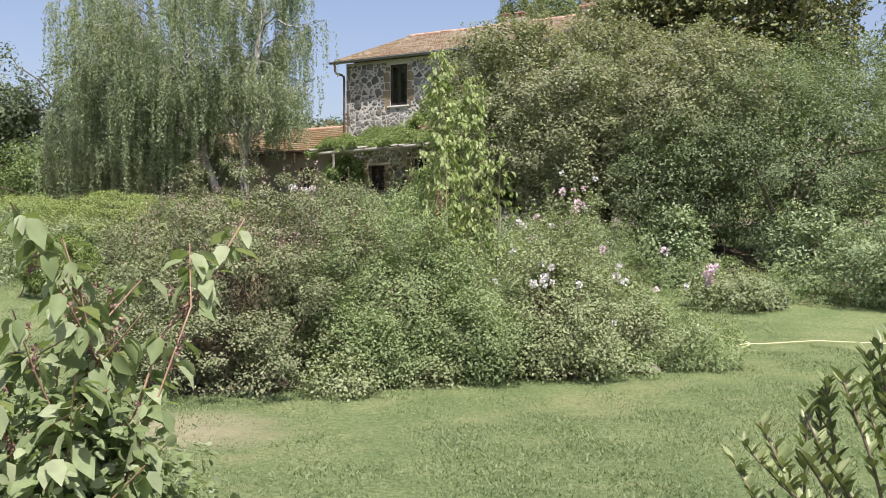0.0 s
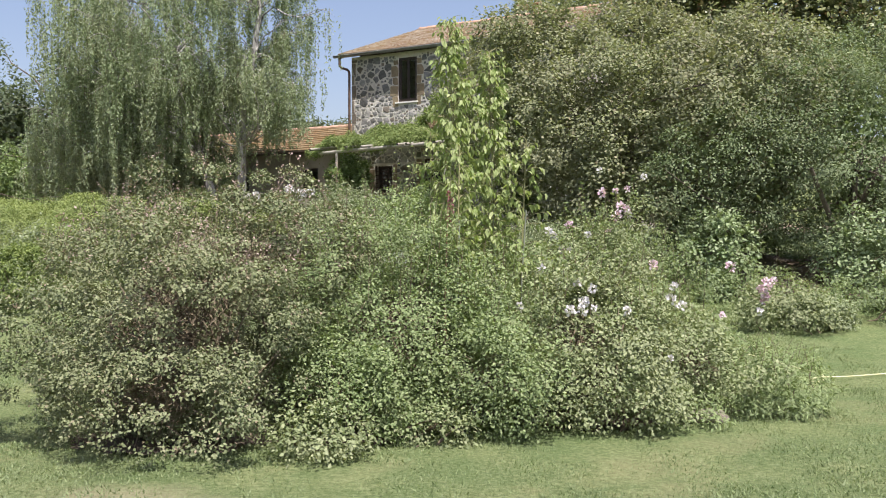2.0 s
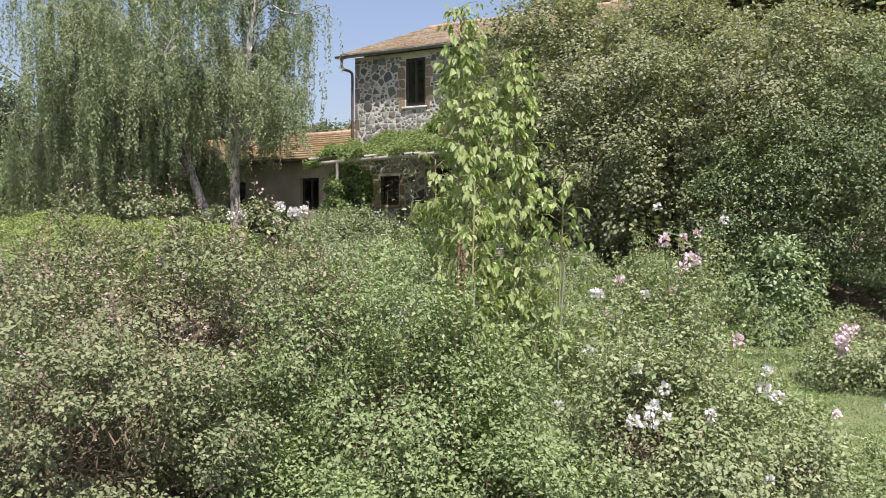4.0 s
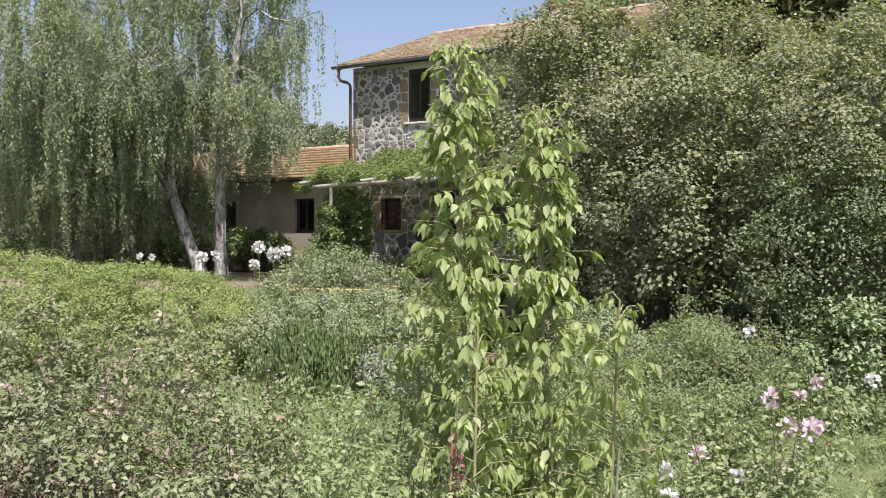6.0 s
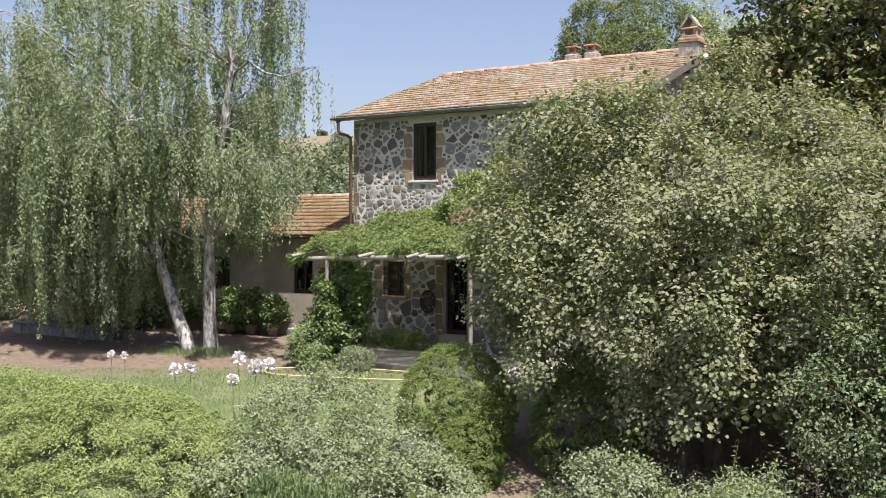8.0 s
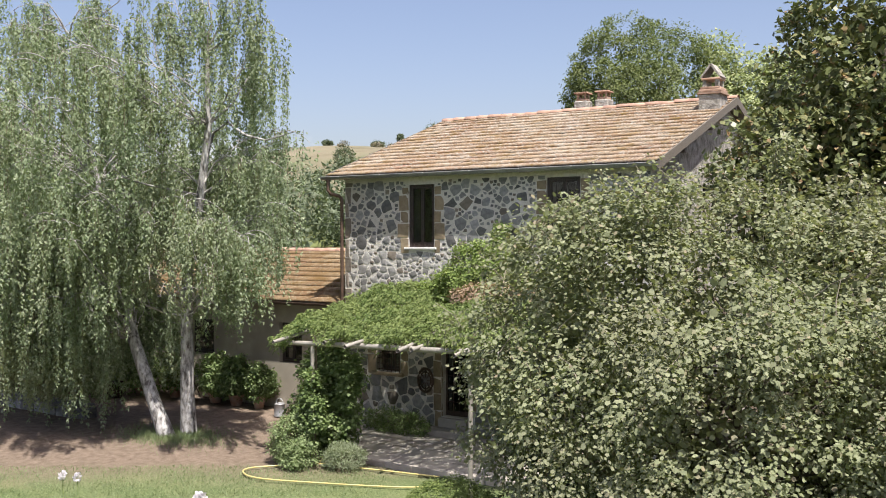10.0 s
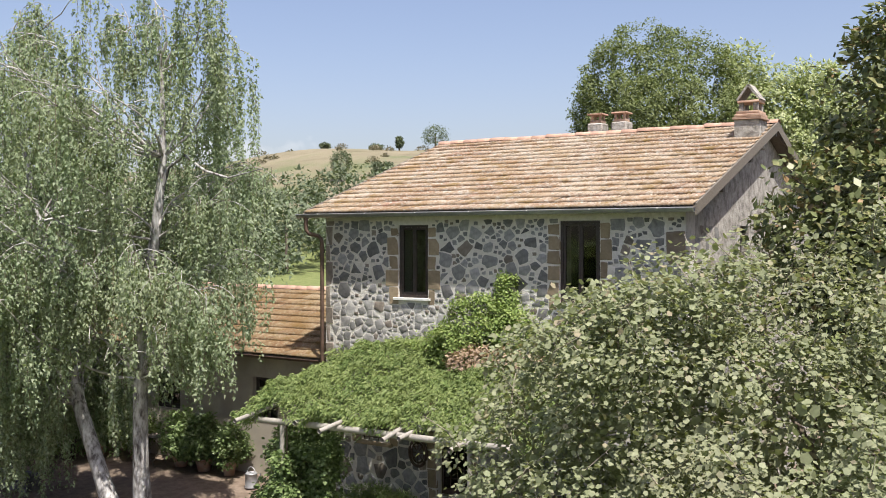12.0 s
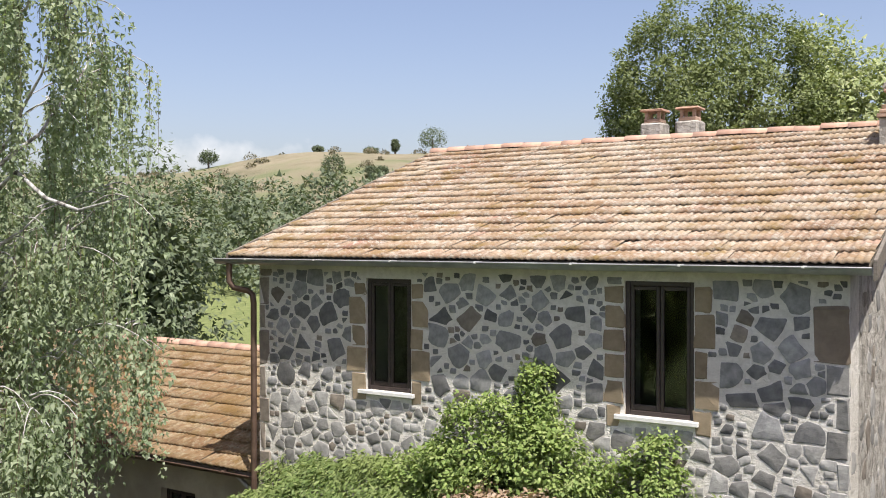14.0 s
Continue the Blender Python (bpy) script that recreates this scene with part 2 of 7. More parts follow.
def leaf_material(name, stops, patch=None, patch_scale=0.6, gloss=0.55, through_light=0.31):
    """Foliage: each leaf its own colour out of stops, patches of another colour, light shining through."""
    m, nt, b = material(name)
    geo = nt.nodes.new("ShaderNodeNewGeometry")
    mid = np.mean([c for p, c in stops], 0)
    stops = [(p, tuple(float(v) for v in mid + (np.array(c) - mid) * 0.85)) for p, c in stops]
    col = ramp(nt, geo.outputs["Random Per Island"], stops)
    if patch:
        f = noise_fac(nt, patch_scale, 3, 0.6)
        f2 = ramp(nt, f, [(0.42, (0, 0, 0)), (0.62, (1, 1, 1))])
        half = nt.nodes.new("ShaderNodeMath")
        half.operation = "MULTIPLY"
        nt.links.new(f2, half.inputs[0])
        half.inputs[1].default_value = 0.6
        col = mix(nt, half.outputs[0], col, patch)
    fine = noise_fac(nt, 14, 2, 0.5)
    shade = ramp(nt, fine, [(0.3, (0.82, 0.82, 0.82)), (0.7, (1.15, 1.15, 1.15))])
    col = mix(nt, 1.0, col, shade, "MULTIPLY")
    col = mix(nt, 1.0, col, (1.06, 1.05, 1.27), "MULTIPLY")
    nt.links.new(col, b.inputs["Base Color"])
    b.inputs["Roughness"].default_value = gloss
    b.inputs["Specular IOR Level"].default_value = 0.2
    tr = nt.nodes.new("ShaderNodeBsdfTranslucent")
    bright = mix(nt, 1.0, col, (1.0, 1.05, 0.55), "MULTIPLY")
    nt.links.new(bright, tr.inputs["Color"])
    ms = nt.nodes.new("ShaderNodeMixShader")
    ms.inputs[0].default_value = through_light
    nt.links.new(b.outputs[0], ms.inputs[1])
    nt.links.new(tr.outputs[0], ms.inputs[2])
    nt.links.new(ms.outputs[0], nt.nodes["Material Output"].inputs["Surface"])
    return m


def plain_material(name, stops, scale=6, rough=0.8, metal=0.0, relief=0.3, relief_scale=40, distance=0.01, stretch=None, random_amount=0.0, big=None):
    """A surface coloured by noise, with fine relief; random_amount shifts each object's tone."""
    m, nt, b = material(name)
    col = ramp(nt, noise_fac(nt, scale, 5, 0.65, 0.2, stretch), stops)
    if big:
        col = mix(nt, ramp(nt, noise_fac(nt, big[0], 3, 0.6), [(0.45, (0, 0, 0)), (0.65, (1, 1, 1))]), col, big[1])
    if random_amount:
        info = nt.nodes.new("ShaderNodeObjectInfo")
        geo = nt.nodes.new("ShaderNodeNewGeometry")
        add = nt.nodes.new("ShaderNodeMath")
        add.operation = "ADD"
        nt.links.new(info.outputs["Random"], add.inputs[0])
        nt.links.new(geo.outputs["Random Per Island"], add.inputs[1])
        fr = nt.nodes.new("ShaderNodeMath")
        fr.operation = "FRACT"
        nt.links.new(add.outputs[0], fr.inputs[0])
        tone = ramp(nt, fr.outputs[0], [(0, (1 - random_amount,) * 3), (1, (1 + random_amount,) * 3)])
        col = mix(nt, 1.0, col, tone, "MULTIPLY")
    nt.links.new(col, b.inputs["Base Color"])
    b.inputs["Roughness"].default_value = rough
    b.inputs["Metallic"].default_value = metal
    bump(nt, b, noise_fac(nt, relief_scale, 5, 0.7), relief, distance)
    return m


M_GREEN = leaf_material("leaf_green", [(0, (0.128, 0.175, 0.066)), (0.5, (0.235, 0.28, 0.12)), (1, (0.36, 0.388, 0.2))], (0.295, 0.315, 0.165))
M_BROWNISH = leaf_material("leaf_abelia", [(0, (0.085, 0.12, 0.045)), (0.5, (0.165, 0.2, 0.085)), (0.9, (0.255, 0.285, 0.14)), (1, (0.34, 0.25, 0.17))], (0.215, 0.23, 0.11), 0.5, through_light=0.22)
M_ROSE = leaf_material("leaf_rose", [(0, (0.132, 0.198, 0.071)), (0.6, (0.248, 0.319, 0.140)), (1, (0.396, 0.457, 0.252))], (0.297, 0.358, 0.194), 0.7)
M_MOCK = leaf_material("leaf_mock_orange", [(0, (0.142, 0.205, 0.073)), (0.6, (0.238, 0.305, 0.122)), (1, (0.34, 0.395, 0.187))], (0.268, 0.325, 0.145), 0.8, through_light=0.36)
M_ROSEMARY = leaf_material("leaf_rosemary", [(0, (0.09, 0.14, 0.045)), (0.6, (0.16, 0.225, 0.08)), (1, (0.26, 0.32, 0.14))], None)
M_MAPLE = leaf_material("leaf_field_maple", [(0, (0.09, 0.115, 0.035)), (0.6, (0.155, 0.197, 0.064)), (1, (0.23, 0.27, 0.095))], (0.18, 0.21, 0.078), 0.3)
M_HAZEL = leaf_material("leaf_hazel", [(0, (0.15, 0.172, 0.08)), (0.5, (0.237, 0.27, 0.126)), (0.9, (0.305, 0.335, 0.172)), (1, (0.31, 0.255, 0.15))], (0.262, 0.264, 0.15), 0.45, through_light=0.36)
M_BIRCH = leaf_material("leaf_birch", [(0, (0.16, 0.217, 0.1)), (0.6, (0.262, 0.325, 0.168)), (1, (0.365, 0.42, 0.25))], (0.31, 0.345, 0.19), 0.4, through_light=0.44)
M_MAGNOLIA = leaf_material("leaf_magnolia", [(0, (0.075, 0.1, 0.035)), (0.6, (0.14, 0.17, 0.06)), (0.9, (0.235, 0.235, 0.095)), (1, (0.28, 0.17, 0.08))], None, gloss=0.35, through_light=0.15)
M_DARKTREE = leaf_material("leaf_maple", [(0, (0.064, 0.094, 0.030)), (0.6, (0.108, 0.144, 0.051)), (1, (0.160, 0.195, 0.076))], (0.128, 0.156, 0.068), 0.3)
M_PALETREE = leaf_material("leaf_pale", [(0, (0.24, 0.295, 0.105)), (0.6, (0.34, 0.385, 0.165)), (1, (0.44, 0.465, 0.235))], None)
M_HEDGE = leaf_material("leaf_hedge", [(0, (0.15, 0.205, 0.055)), (0.6, (0.235, 0.295, 0.09)), (1, (0.31, 0.355, 0.13))], (0.285, 0.33, 0.11), 0.5)
M_BOX = leaf_material("leaf_box", [(0, (0.095, 0.142, 0.032)), (0.6, (0.17, 0.225, 0.058)), (1, (0.27, 0.32, 0.1))], None)
M_VINE = leaf_material("leaf_vine", [(0, (0.07, 0.115, 0.028)), (0.6, (0.15, 0.21, 0.055)), (1, (0.28, 0.33, 0.115))], (0.2, 0.245, 0.075), 0.8)
M_CLIMBER = leaf_material("leaf_climber", [(0, (0.235, 0.31, 0.1)), (0.6, (0.355, 0.425, 0.165)), (1, (0.48, 0.52, 0.255))], None, gloss=0.5, through_light=0.5)
M_SILVER = leaf_material("leaf_silver", [(0, (0.224, 0.258, 0.173)), (0.6, (0.323, 0.349, 0.259)), (1, (0.430, 0.450, 0.354))], None)
M_DRY = leaf_material("leaf_dry", [(0, (0.27, 0.19, 0.11)), (0.6, (0.38, 0.28, 0.17)), (1, (0.45, 0.36, 0.23))], None)
M_WOODS = leaf_material("leaf_woods", [(0, (0.085, 0.115, 0.055)), (0.6, (0.13, 0.165, 0.082)), (1, (0.185, 0.215, 0.12))], (0.155, 0.18, 0.105), 0.05)
M_IVY = leaf_material("leaf_ivy", [(0, (0.09, 0.14, 0.04)), (0.6, (0.165, 0.23, 0.072)), (1, (0.28, 0.345, 0.14))], None, gloss=0.35)
M_SAGE = leaf_material("leaf_sage", [(0, (0.159, 0.200, 0.085)), (0.6, (0.249, 0.299, 0.145)), (1, (0.350, 0.394, 0.225))], (0.286, 0.320, 0.190), 0.9)
M_ABELIA_TIP = leaf_material("leaf_abelia_tip", [(0, (0.24, 0.18, 0.13)), (0.6, (0.36, 0.27, 0.21)), (1, (0.47, 0.37, 0.31))], None)
M_POKE = leaf_material("leaf_pokeweed", [(0, (0.14, 0.19, 0.065)), (0.6, (0.235, 0.29, 0.125)), (1, (0.36, 0.4, 0.22))], None, through_light=0.4)
M_BERRY = leaf_material("berry", [(0, (0.2, 0.1, 0.1)), (0.6, (0.34, 0.21, 0.18)), (1, (0.3, 0.3, 0.15))], None)
M_EVERGREEN = leaf_material("leaf_evergreen", [(0, (0.11, 0.145, 0.05)), (0.6, (0.2, 0.24, 0.09)), (1, (0.32, 0.355, 0.16))], None, gloss=0.35, through_light=0.25)
M_GRASS = leaf_material("grass_blade", [(0, (0.128, 0.18, 0.066)), (0.5, (0.19, 0.25, 0.098)), (1, (0.27, 0.32, 0.15))], (0.23, 0.27, 0.125), 0.9, through_light=0.3)
# vine leaf brightened to make up for the self-shading of the wall growth
M_VINE_BRIGHT = leaf_material("leaf_vine_bright", [(0, (0.13, 0.2, 0.045)), (0.6, (0.225, 0.3, 0.078)), (1, (0.33, 0.385, 0.13))], None)
M_ELDER = leaf_material("leaf_elder", [(0, (0.105, 0.15, 0.06)), (0.6, (0.18, 0.235, 0.105)), (1, (0.27, 0.32, 0.165))], (0.21, 0.25, 0.125), 0.5, through_light=0.32)
M_PETAL_WHITE = leaf_material("petal_white", [(0, (0.62, 0.58, 0.54)), (1, (0.8, 0.78, 0.76))], None, through_light=0.3)
M_PETAL_PINK = leaf_material("petal_pink", [(0, (0.600, 0.375, 0.437)), (1, (0.800, 0.725, 0.713))], None, through_light=0.3)
M_PETAL_RED = leaf_material("petal_red", [(0, (0.2, 0.07, 0.08)), (1, (0.36, 0.16, 0.16))], None)
M_SCRUB = leaf_material("leaf_scrub", [(0, (0.12, 0.115, 0.06)), (0.6, (0.18, 0.165, 0.095)), (1, (0.25, 0.22, 0.14))], None)
M_BARK = plain_material("bark", [(0.3, (0.06, 0.045, 0.035)), (0.7, (0.17, 0.14, 0.11))], 14, 0.9, relief=0.7, relief_scale=30, stretch=(1, 1, 0.3))
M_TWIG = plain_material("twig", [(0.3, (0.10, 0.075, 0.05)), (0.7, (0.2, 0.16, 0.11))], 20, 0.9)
M_BIRCHBARK = plain_material("birch_bark", [(0.36, (0.07, 0.06, 0.055)), (0.48, (0.3, 0.285, 0.275)), (0.64, (0.53, 0.52, 0.515))], 5, 0.75, relief=0.5, relief_scale=25, stretch=(2.4, 2.4, 0.8))
M_HAZELTWIG = plain_material("hazel_twig", [(0.3, (0.2, 0.17, 0.13)), (0.7, (0.34, 0.3, 0.25))], 9, 0.8)
M_BIRCHLIMB = plain_material("birch_limb_bark", [(0.34, (0.12, 0.105, 0.09)), (0.48, (0.32, 0.3, 0.285)), (0.66, (0.52, 0.51, 0.505))], 5, 0.75, relief=0.4, relief_scale=25, stretch=(1, 1, 2.2))
M_REDSTEM = plain_material("red_stem", [(0.3, (0.24, 0.12, 0.10)), (0.7, (0.34, 0.24, 0.15))], 14, 0.6)
M_CLIMBER_STEM = plain_material("green_stem", [(0.3, (0.2, 0.2, 0.09)), (0.7, (0.32, 0.3, 0.16))], 14, 0.7)
M_STAKE = plain_material("grey_stake", [(0.3, (0.2, 0.22, 0.17)), (0.7, (0.32, 0.33, 0.27))], 10, 0.7)
M_HOSE = plain_material("yellow_hose", [(0.3, (0.52, 0.43, 0.16)), (0.7, (0.64, 0.55, 0.25))], 4, 0.45, relief=0.05)
M_HOSE_PALE = plain_material("pale_hose", [(0.3, (0.55, 0.52, 0.28)), (0.7, (0.68, 0.66, 0.42))], 4, 0.5, relief=0.05)
M_MORTAR = plain_material("lime_mortar", [(0.3, (0.52, 0.49, 0.45)), (0.7, (0.74, 0.71, 0.665))], 9, 0.95, relief=0.9, relief_scale=22, distance=0.03, big=(0.9, (0.55, 0.52, 0.475)))
M_BASALT = plain_material("basalt_stone", [(0.3, (0.125, 0.125, 0.13)), (0.7, (0.27, 0.267, 0.265))], 9, 0.85, relief=0.6, relief_scale=35, random_amount=0.55)
M_BROWNSTONE = plain_material("brown_stone", [(0.3, (0.14, 0.12, 0.10)), (0.7, (0.25, 0.215, 0.18))], 9, 0.9, relief=0.6, relief_scale=35, random_amount=0.3)
# paler stone; on the front wall its tone carries the sun below the eaves
M_GREYSTONE = plain_material("grey_stone", [(0.3, (0.2, 0.195, 0.19)), (0.7, (0.37, 0.36, 0.345))], 9, 0.9, relief=0.7, relief_scale=30, random_amount=0.45)
M_TUFF = plain_material("tuff_block", [(0.3, (0.2, 0.155, 0.10)), (0.7, (0.3, 0.24, 0.165))], 6, 0.95, relief=0.6, relief_scale=30, random_amount=0.2)
M_TUFFDARK = plain_material("brown_tuff", [(0.3, (0.16, 0.125, 0.095)), (0.7, (0.25, 0.2, 0.155))], 5, 0.95, relief=0.6, relief_scale=24, random_amount=0.15)
M_PLASTER = plain_material("old_plaster", [(0.3, (0.33, 0.29, 0.235)), (0.7, (0.46, 0.415, 0.345))], 2.2, 0.92, relief=0.35, relief_scale=22, big=(0.5, (0.30, 0.265, 0.22)))
M_GABLE = plain_material("rough_render", [(0.35, (0.2, 0.185, 0.165)), (0.5, (0.36, 0.335, 0.3)), (0.68, (0.5, 0.475, 0.44))], 6, 0.95, relief=1.0, relief_scale=12, distance=0.04)
M_TIMBER = plain_material("weathered_timber", [(0.3, (0.10, 0.085, 0.07)), (0.7, (0.21, 0.185, 0.155))], 10, 0.85, relief=0.5, stretch=(1, 6, 6))
M_POLE = plain_material("peeled_pole", [(0.3, (0.2, 0.185, 0.16)), (0.7, (0.36, 0.335, 0.3))], 9, 0.8, relief=0.4)
M_FRAME = plain_material("window_brown", [(0.3, (0.022, 0.016, 0.014)), (0.7, (0.05, 0.034, 0.03))], 12, 0.5, relief=0.15)
M_IRON = plain_material("wrought_iron", [(0.3, (0.05, 0.035, 0.03)), (0.7, (0.12, 0.08, 0.065))], 20, 0.7, metal=0.4)
M_MARBLE = plain_material("white_marble", [(0.3, (0.6, 0.59, 0.57)), (0.7, (0.78, 0.77, 0.75))], 8, 0.5, relief=0.1)
M_GUTTER = plain_material("zinc_gutter", [(0.3, (0.3, 0.3, 0.31)), (0.7, (0.48, 0.48, 0.49))], 4, 0.5, metal=0.5, relief=0.1)
M_COPPER = plain_material("aged_copper_pipe", [(0.3, (0.10, 0.065, 0.05)), (0.7, (0.19, 0.125, 0.095))], 6, 0.5, metal=0.5, relief=0.1)
# near-black colour stands in for the darkness of the rooms
M_DARKROOM = plain_material("interior_painted_dark", [(0.3, (0.02, 0.018, 0.016)), (0.7, (0.035, 0.03, 0.028))], 2, 0.95)
M_POT = plain_material("terracotta", [(0.3, (0.3, 0.15, 0.09)), (0.7, (0.46, 0.27, 0.18))], 7, 0.85, relief=0.2, big=(3.0, (0.42, 0.33, 0.27)))
M_BRICK = plain_material("chimney_brick", [(0.3, (0.28, 0.17, 0.12)), (0.7, (0.45, 0.32, 0.24))], 8, 0.9, relief=0.5, random_amount=0.25)
M_SLAB = plain_material("stone_paving", [(0.3, (0.3, 0.27, 0.24)), (0.7, (0.42, 0.385, 0.35))], 3, 0.9, relief=0.3, relief_scale=18)


def glass_material():
    m, nt, b = material("window_glass")
    b.inputs["Base Color"].default_value = (0.5, 0.55, 0.53, 1)
    b.inputs["Roughness"].default_value = 0.02
    b.inputs["Transmission Weight"].default_value = 1.0
    b.inputs["IOR"].default_value = 1.5
    return m


M_GLASS = glass_material()


def tile_material(name, mossy, shade=(1.0, 1.0, 1.0)):
    """Old clay tiles: each of its own tone, with pale lichen, ochre moss and sooty stains."""
    m, nt, b = material(name)
    info = nt.nodes.new("ShaderNodeObjectInfo")
    geo = nt.nodes.new("ShaderNodeNewGeometry")
    add = nt.nodes.new("ShaderNodeMath")
    add.operation = "ADD"
    nt.links.new(info.outputs["Random"], add.inputs[0])
    nt.links.new(geo.outputs["Random Per Island"], add.inputs[1])
    fr = nt.nodes.new("ShaderNodeMath")
    fr.operation = "FRACT"
    nt.links.new(add.outputs[0], fr.inputs[0])
    col = ramp(nt, fr.outputs[0], [(0, (0.189, 0.112, 0.070)), (0.35, (0.257, 0.162, 0.106)), (0.7, (0.296, 0.201, 0.136)), (0.9, (0.331, 0.251, 0.195)), (1, (0.285, 0.150, 0.106))])
    tc = nt.nodes.new("ShaderNodeTexCoord")
    def wn_fac(scale, lo, hi, detail=4):
        # placed in the world by the surface position, so that stains run over many tiles
        n = node(nt, "ShaderNodeTexNoise", Scale=scale, Detail=detail, Roughness=0.65)
        nt.links.new(geo.outputs["Position"], n.inputs["Vector"])
        return ramp(nt, n.outputs["Fac"], [(lo, (0, 0, 0)), (hi, (1, 1, 1))])
    col = mix(nt, wn_fac(0.736, 0.378, 0.627), col, (0.376, 0.307, 0.236))
    col = mix(nt, wn_fac(11, 0.48, 0.62), col, (0.42, 0.38, 0.325))
    col = mix(nt, wn_fac(5, 0.5, 0.68), col, (0.215, 0.13, 0.075))
    col = mix(nt, wn_fac(2.3, 0.56 - 0.05 * mossy, 0.74 - 0.06 * mossy), col, (0.2, 0.13, 0.042))
    col = mix(nt, ramp(nt, wn_fac(1.1, 0.46, 0.68), [(0, (0, 0, 0)), (1, (0.55, 0.55, 0.55))]), col, (0.255, 0.165, 0.072))
    col = mix(nt, wn_fac(26, 0.58, 0.7), col, (0.10, 0.072, 0.048))
    col = mix(nt, 1.0, col, shade, "MULTIPLY")
    nt.links.new(col, b.inputs["Base Color"])
    b.inputs["Roughness"].default_value = 0.9
    bump(nt, b, noise_fac(nt, 45, 5, 0.7), 0.5, 0.006)
    return m


M_TILE = tile_material("clay_tile", 0.6, (0.94, 0.95, 0.95))
M_TILE_ANNEX = tile_material("clay_tile_mossy", 1.0, (0.66, 0.6, 0.47))
M_RIDGE = plain_material("ridge_clay", [(0.3, (0.4, 0.22, 0.15)), (0.7, (0.55, 0.36, 0.27))], 6, 0.9, relief=0.4, random_amount=0.15)


def ground_material():
    """Lawn with worn patches, packed earth by the house, meadow behind, dry grass on the hill."""
    m, nt, b = material("ground_cover")
    geo = nt.nodes.new("ShaderNodeNewGeometry")
    P = geo.outputs["Position"]
    def n_fac(scale, lo, hi, detail=5):
        n = node(nt, "ShaderNodeTexNoise", Scale=scale, Detail=detail, Roughness=0.65)
        nt.links.new(P, n.inputs["Vector"])
        return ramp(nt, n.outputs["Fac"], [(lo, (0, 0, 0)), (hi, (1, 1, 1))]), n.outputs["Fac"]
    def along(vec, lo, hi, wobble=0.0):
        d = nt.nodes.new("ShaderNodeVectorMath")
        d.operation = "DOT_PRODUCT"
        nt.links.new(P, d.inputs[0])
        d.inputs[1].default_value = vec
        src = d.outputs["Value"]
        if wobble:
            w = node(nt, "ShaderNodeTexNoise", Scale=0.35, Detail=4)
            nt.links.new(P, w.inputs["Vector"])
            a = nt.nodes.new("ShaderNodeMath")
            a.operation = "MULTIPLY_ADD"
            nt.links.new(w.outputs["Fac"], a.inputs[0])
            a.inputs[1].default_value = wobble
            nt.links.new(src, a.inputs[2])
            src = a.outputs[0]
        r = nt.nodes.new("ShaderNodeMapRange")
        r.interpolation_type = "SMOOTHSTEP"
        nt.links.new(src, r.inputs["Value"])
        r.inputs["From Min"].default_value, r.inputs["From Max"].default_value = lo, hi
        return r.outputs[0]
    blades = ramp(nt, n_fac(24, 0.3, 0.7, 10)[1], [(0.34, (0.105, 0.137, 0.057)), (0.5, (0.166, 0.205, 0.093)), (0.66, (0.245, 0.28, 0.15))])
    tone = ramp(nt, n_fac(1.2, 0.3, 0.7)[1], [(0.35, (0.7, 0.78, 0.7)), (0.65, (1.08, 1.03, 1.02))])
    lawn = mix(nt, 1.0, blades, tone, "MULTIPLY")
    worn = mix(nt, n_fac(0.55, 0.55, 0.75)[0], lawn, (0.33, 0.29, 0.17))
    worn = mix(nt, 0.5, lawn, worn)
    # bare trodden patch by the abelia
    off = nt.nodes.new("ShaderNodeVectorMath")
    off.operation = "DISTANCE"
    nt.links.new(P, off.inputs[0])
    off.inputs[1].default_value = (-0.15, 2.75, 0.27)
    wob = nt.nodes.new("ShaderNodeMath")
    wob.operation = "MULTIPLY_ADD"
    nt.links.new(n_fac(1.6, 0.3, 0.7)[1], wob.inputs[0])
    wob.inputs[1].default_value = 1.5
    nt.links.new(off.outputs["Value"], wob.inputs[2])
    half = nt.nodes.new("ShaderNodeMath")
    half.operation = "MULTIPLY"
    half.inputs[1].default_value = 0.5
    nt.links.new(wob.outputs[0], half.inputs[0])
    patch = ramp(nt, half.outputs[0], [(0.55, (0.7, 0.7, 0.7)), (0.95, (0, 0, 0))])
    worn = mix(nt, patch, worn, ramp(nt, n_fac(9, 0.3, 0.7)[1], [(0.3, (0.26, 0.215, 0.14)), (0.7, (0.4, 0.36, 0.25))]))
    earth = ramp(nt, n_fac(6, 0.3, 0.7)[1], [(0.3, (0.15, 0.112, 0.085)), (0.7, (0.27, 0.21, 0.165))])
    col = mix(nt, along((-0.54, 0.84, 0), 24.4, 26.9, 1.6), worn, earth)
    meadow = ramp(nt, n_fac(2.0, 0.3, 0.7)[1], [(0.3, (0.11, 0.14, 0.05)), (0.7, (0.19, 0.21, 0.085))])
    col = mix(nt, along((-0.54, 0.84, 0), 38, 44), col, meadow)
    dry = ramp(nt, n_fac(0.12, 0.3, 0.7)[1], [(0.3, (0.13, 0.12, 0.075)), (0.5, (0.2, 0.175, 0.12)), (0.7, (0.26, 0.225, 0.16))])
    dry = mix(nt, n_fac(0.06, 0.48, 0.6)[0], dry, (0.13, 0.14, 0.075))
    col = mix(nt, along((-0.54, 0.84, 0), 95, 135, 20), col, dry)
    nt.links.new(col, b.inputs["Base Color"])
    b.inputs["Roughness"].default_value = 0.95
    b.inputs["Specular IOR Level"].default_value = 0.15
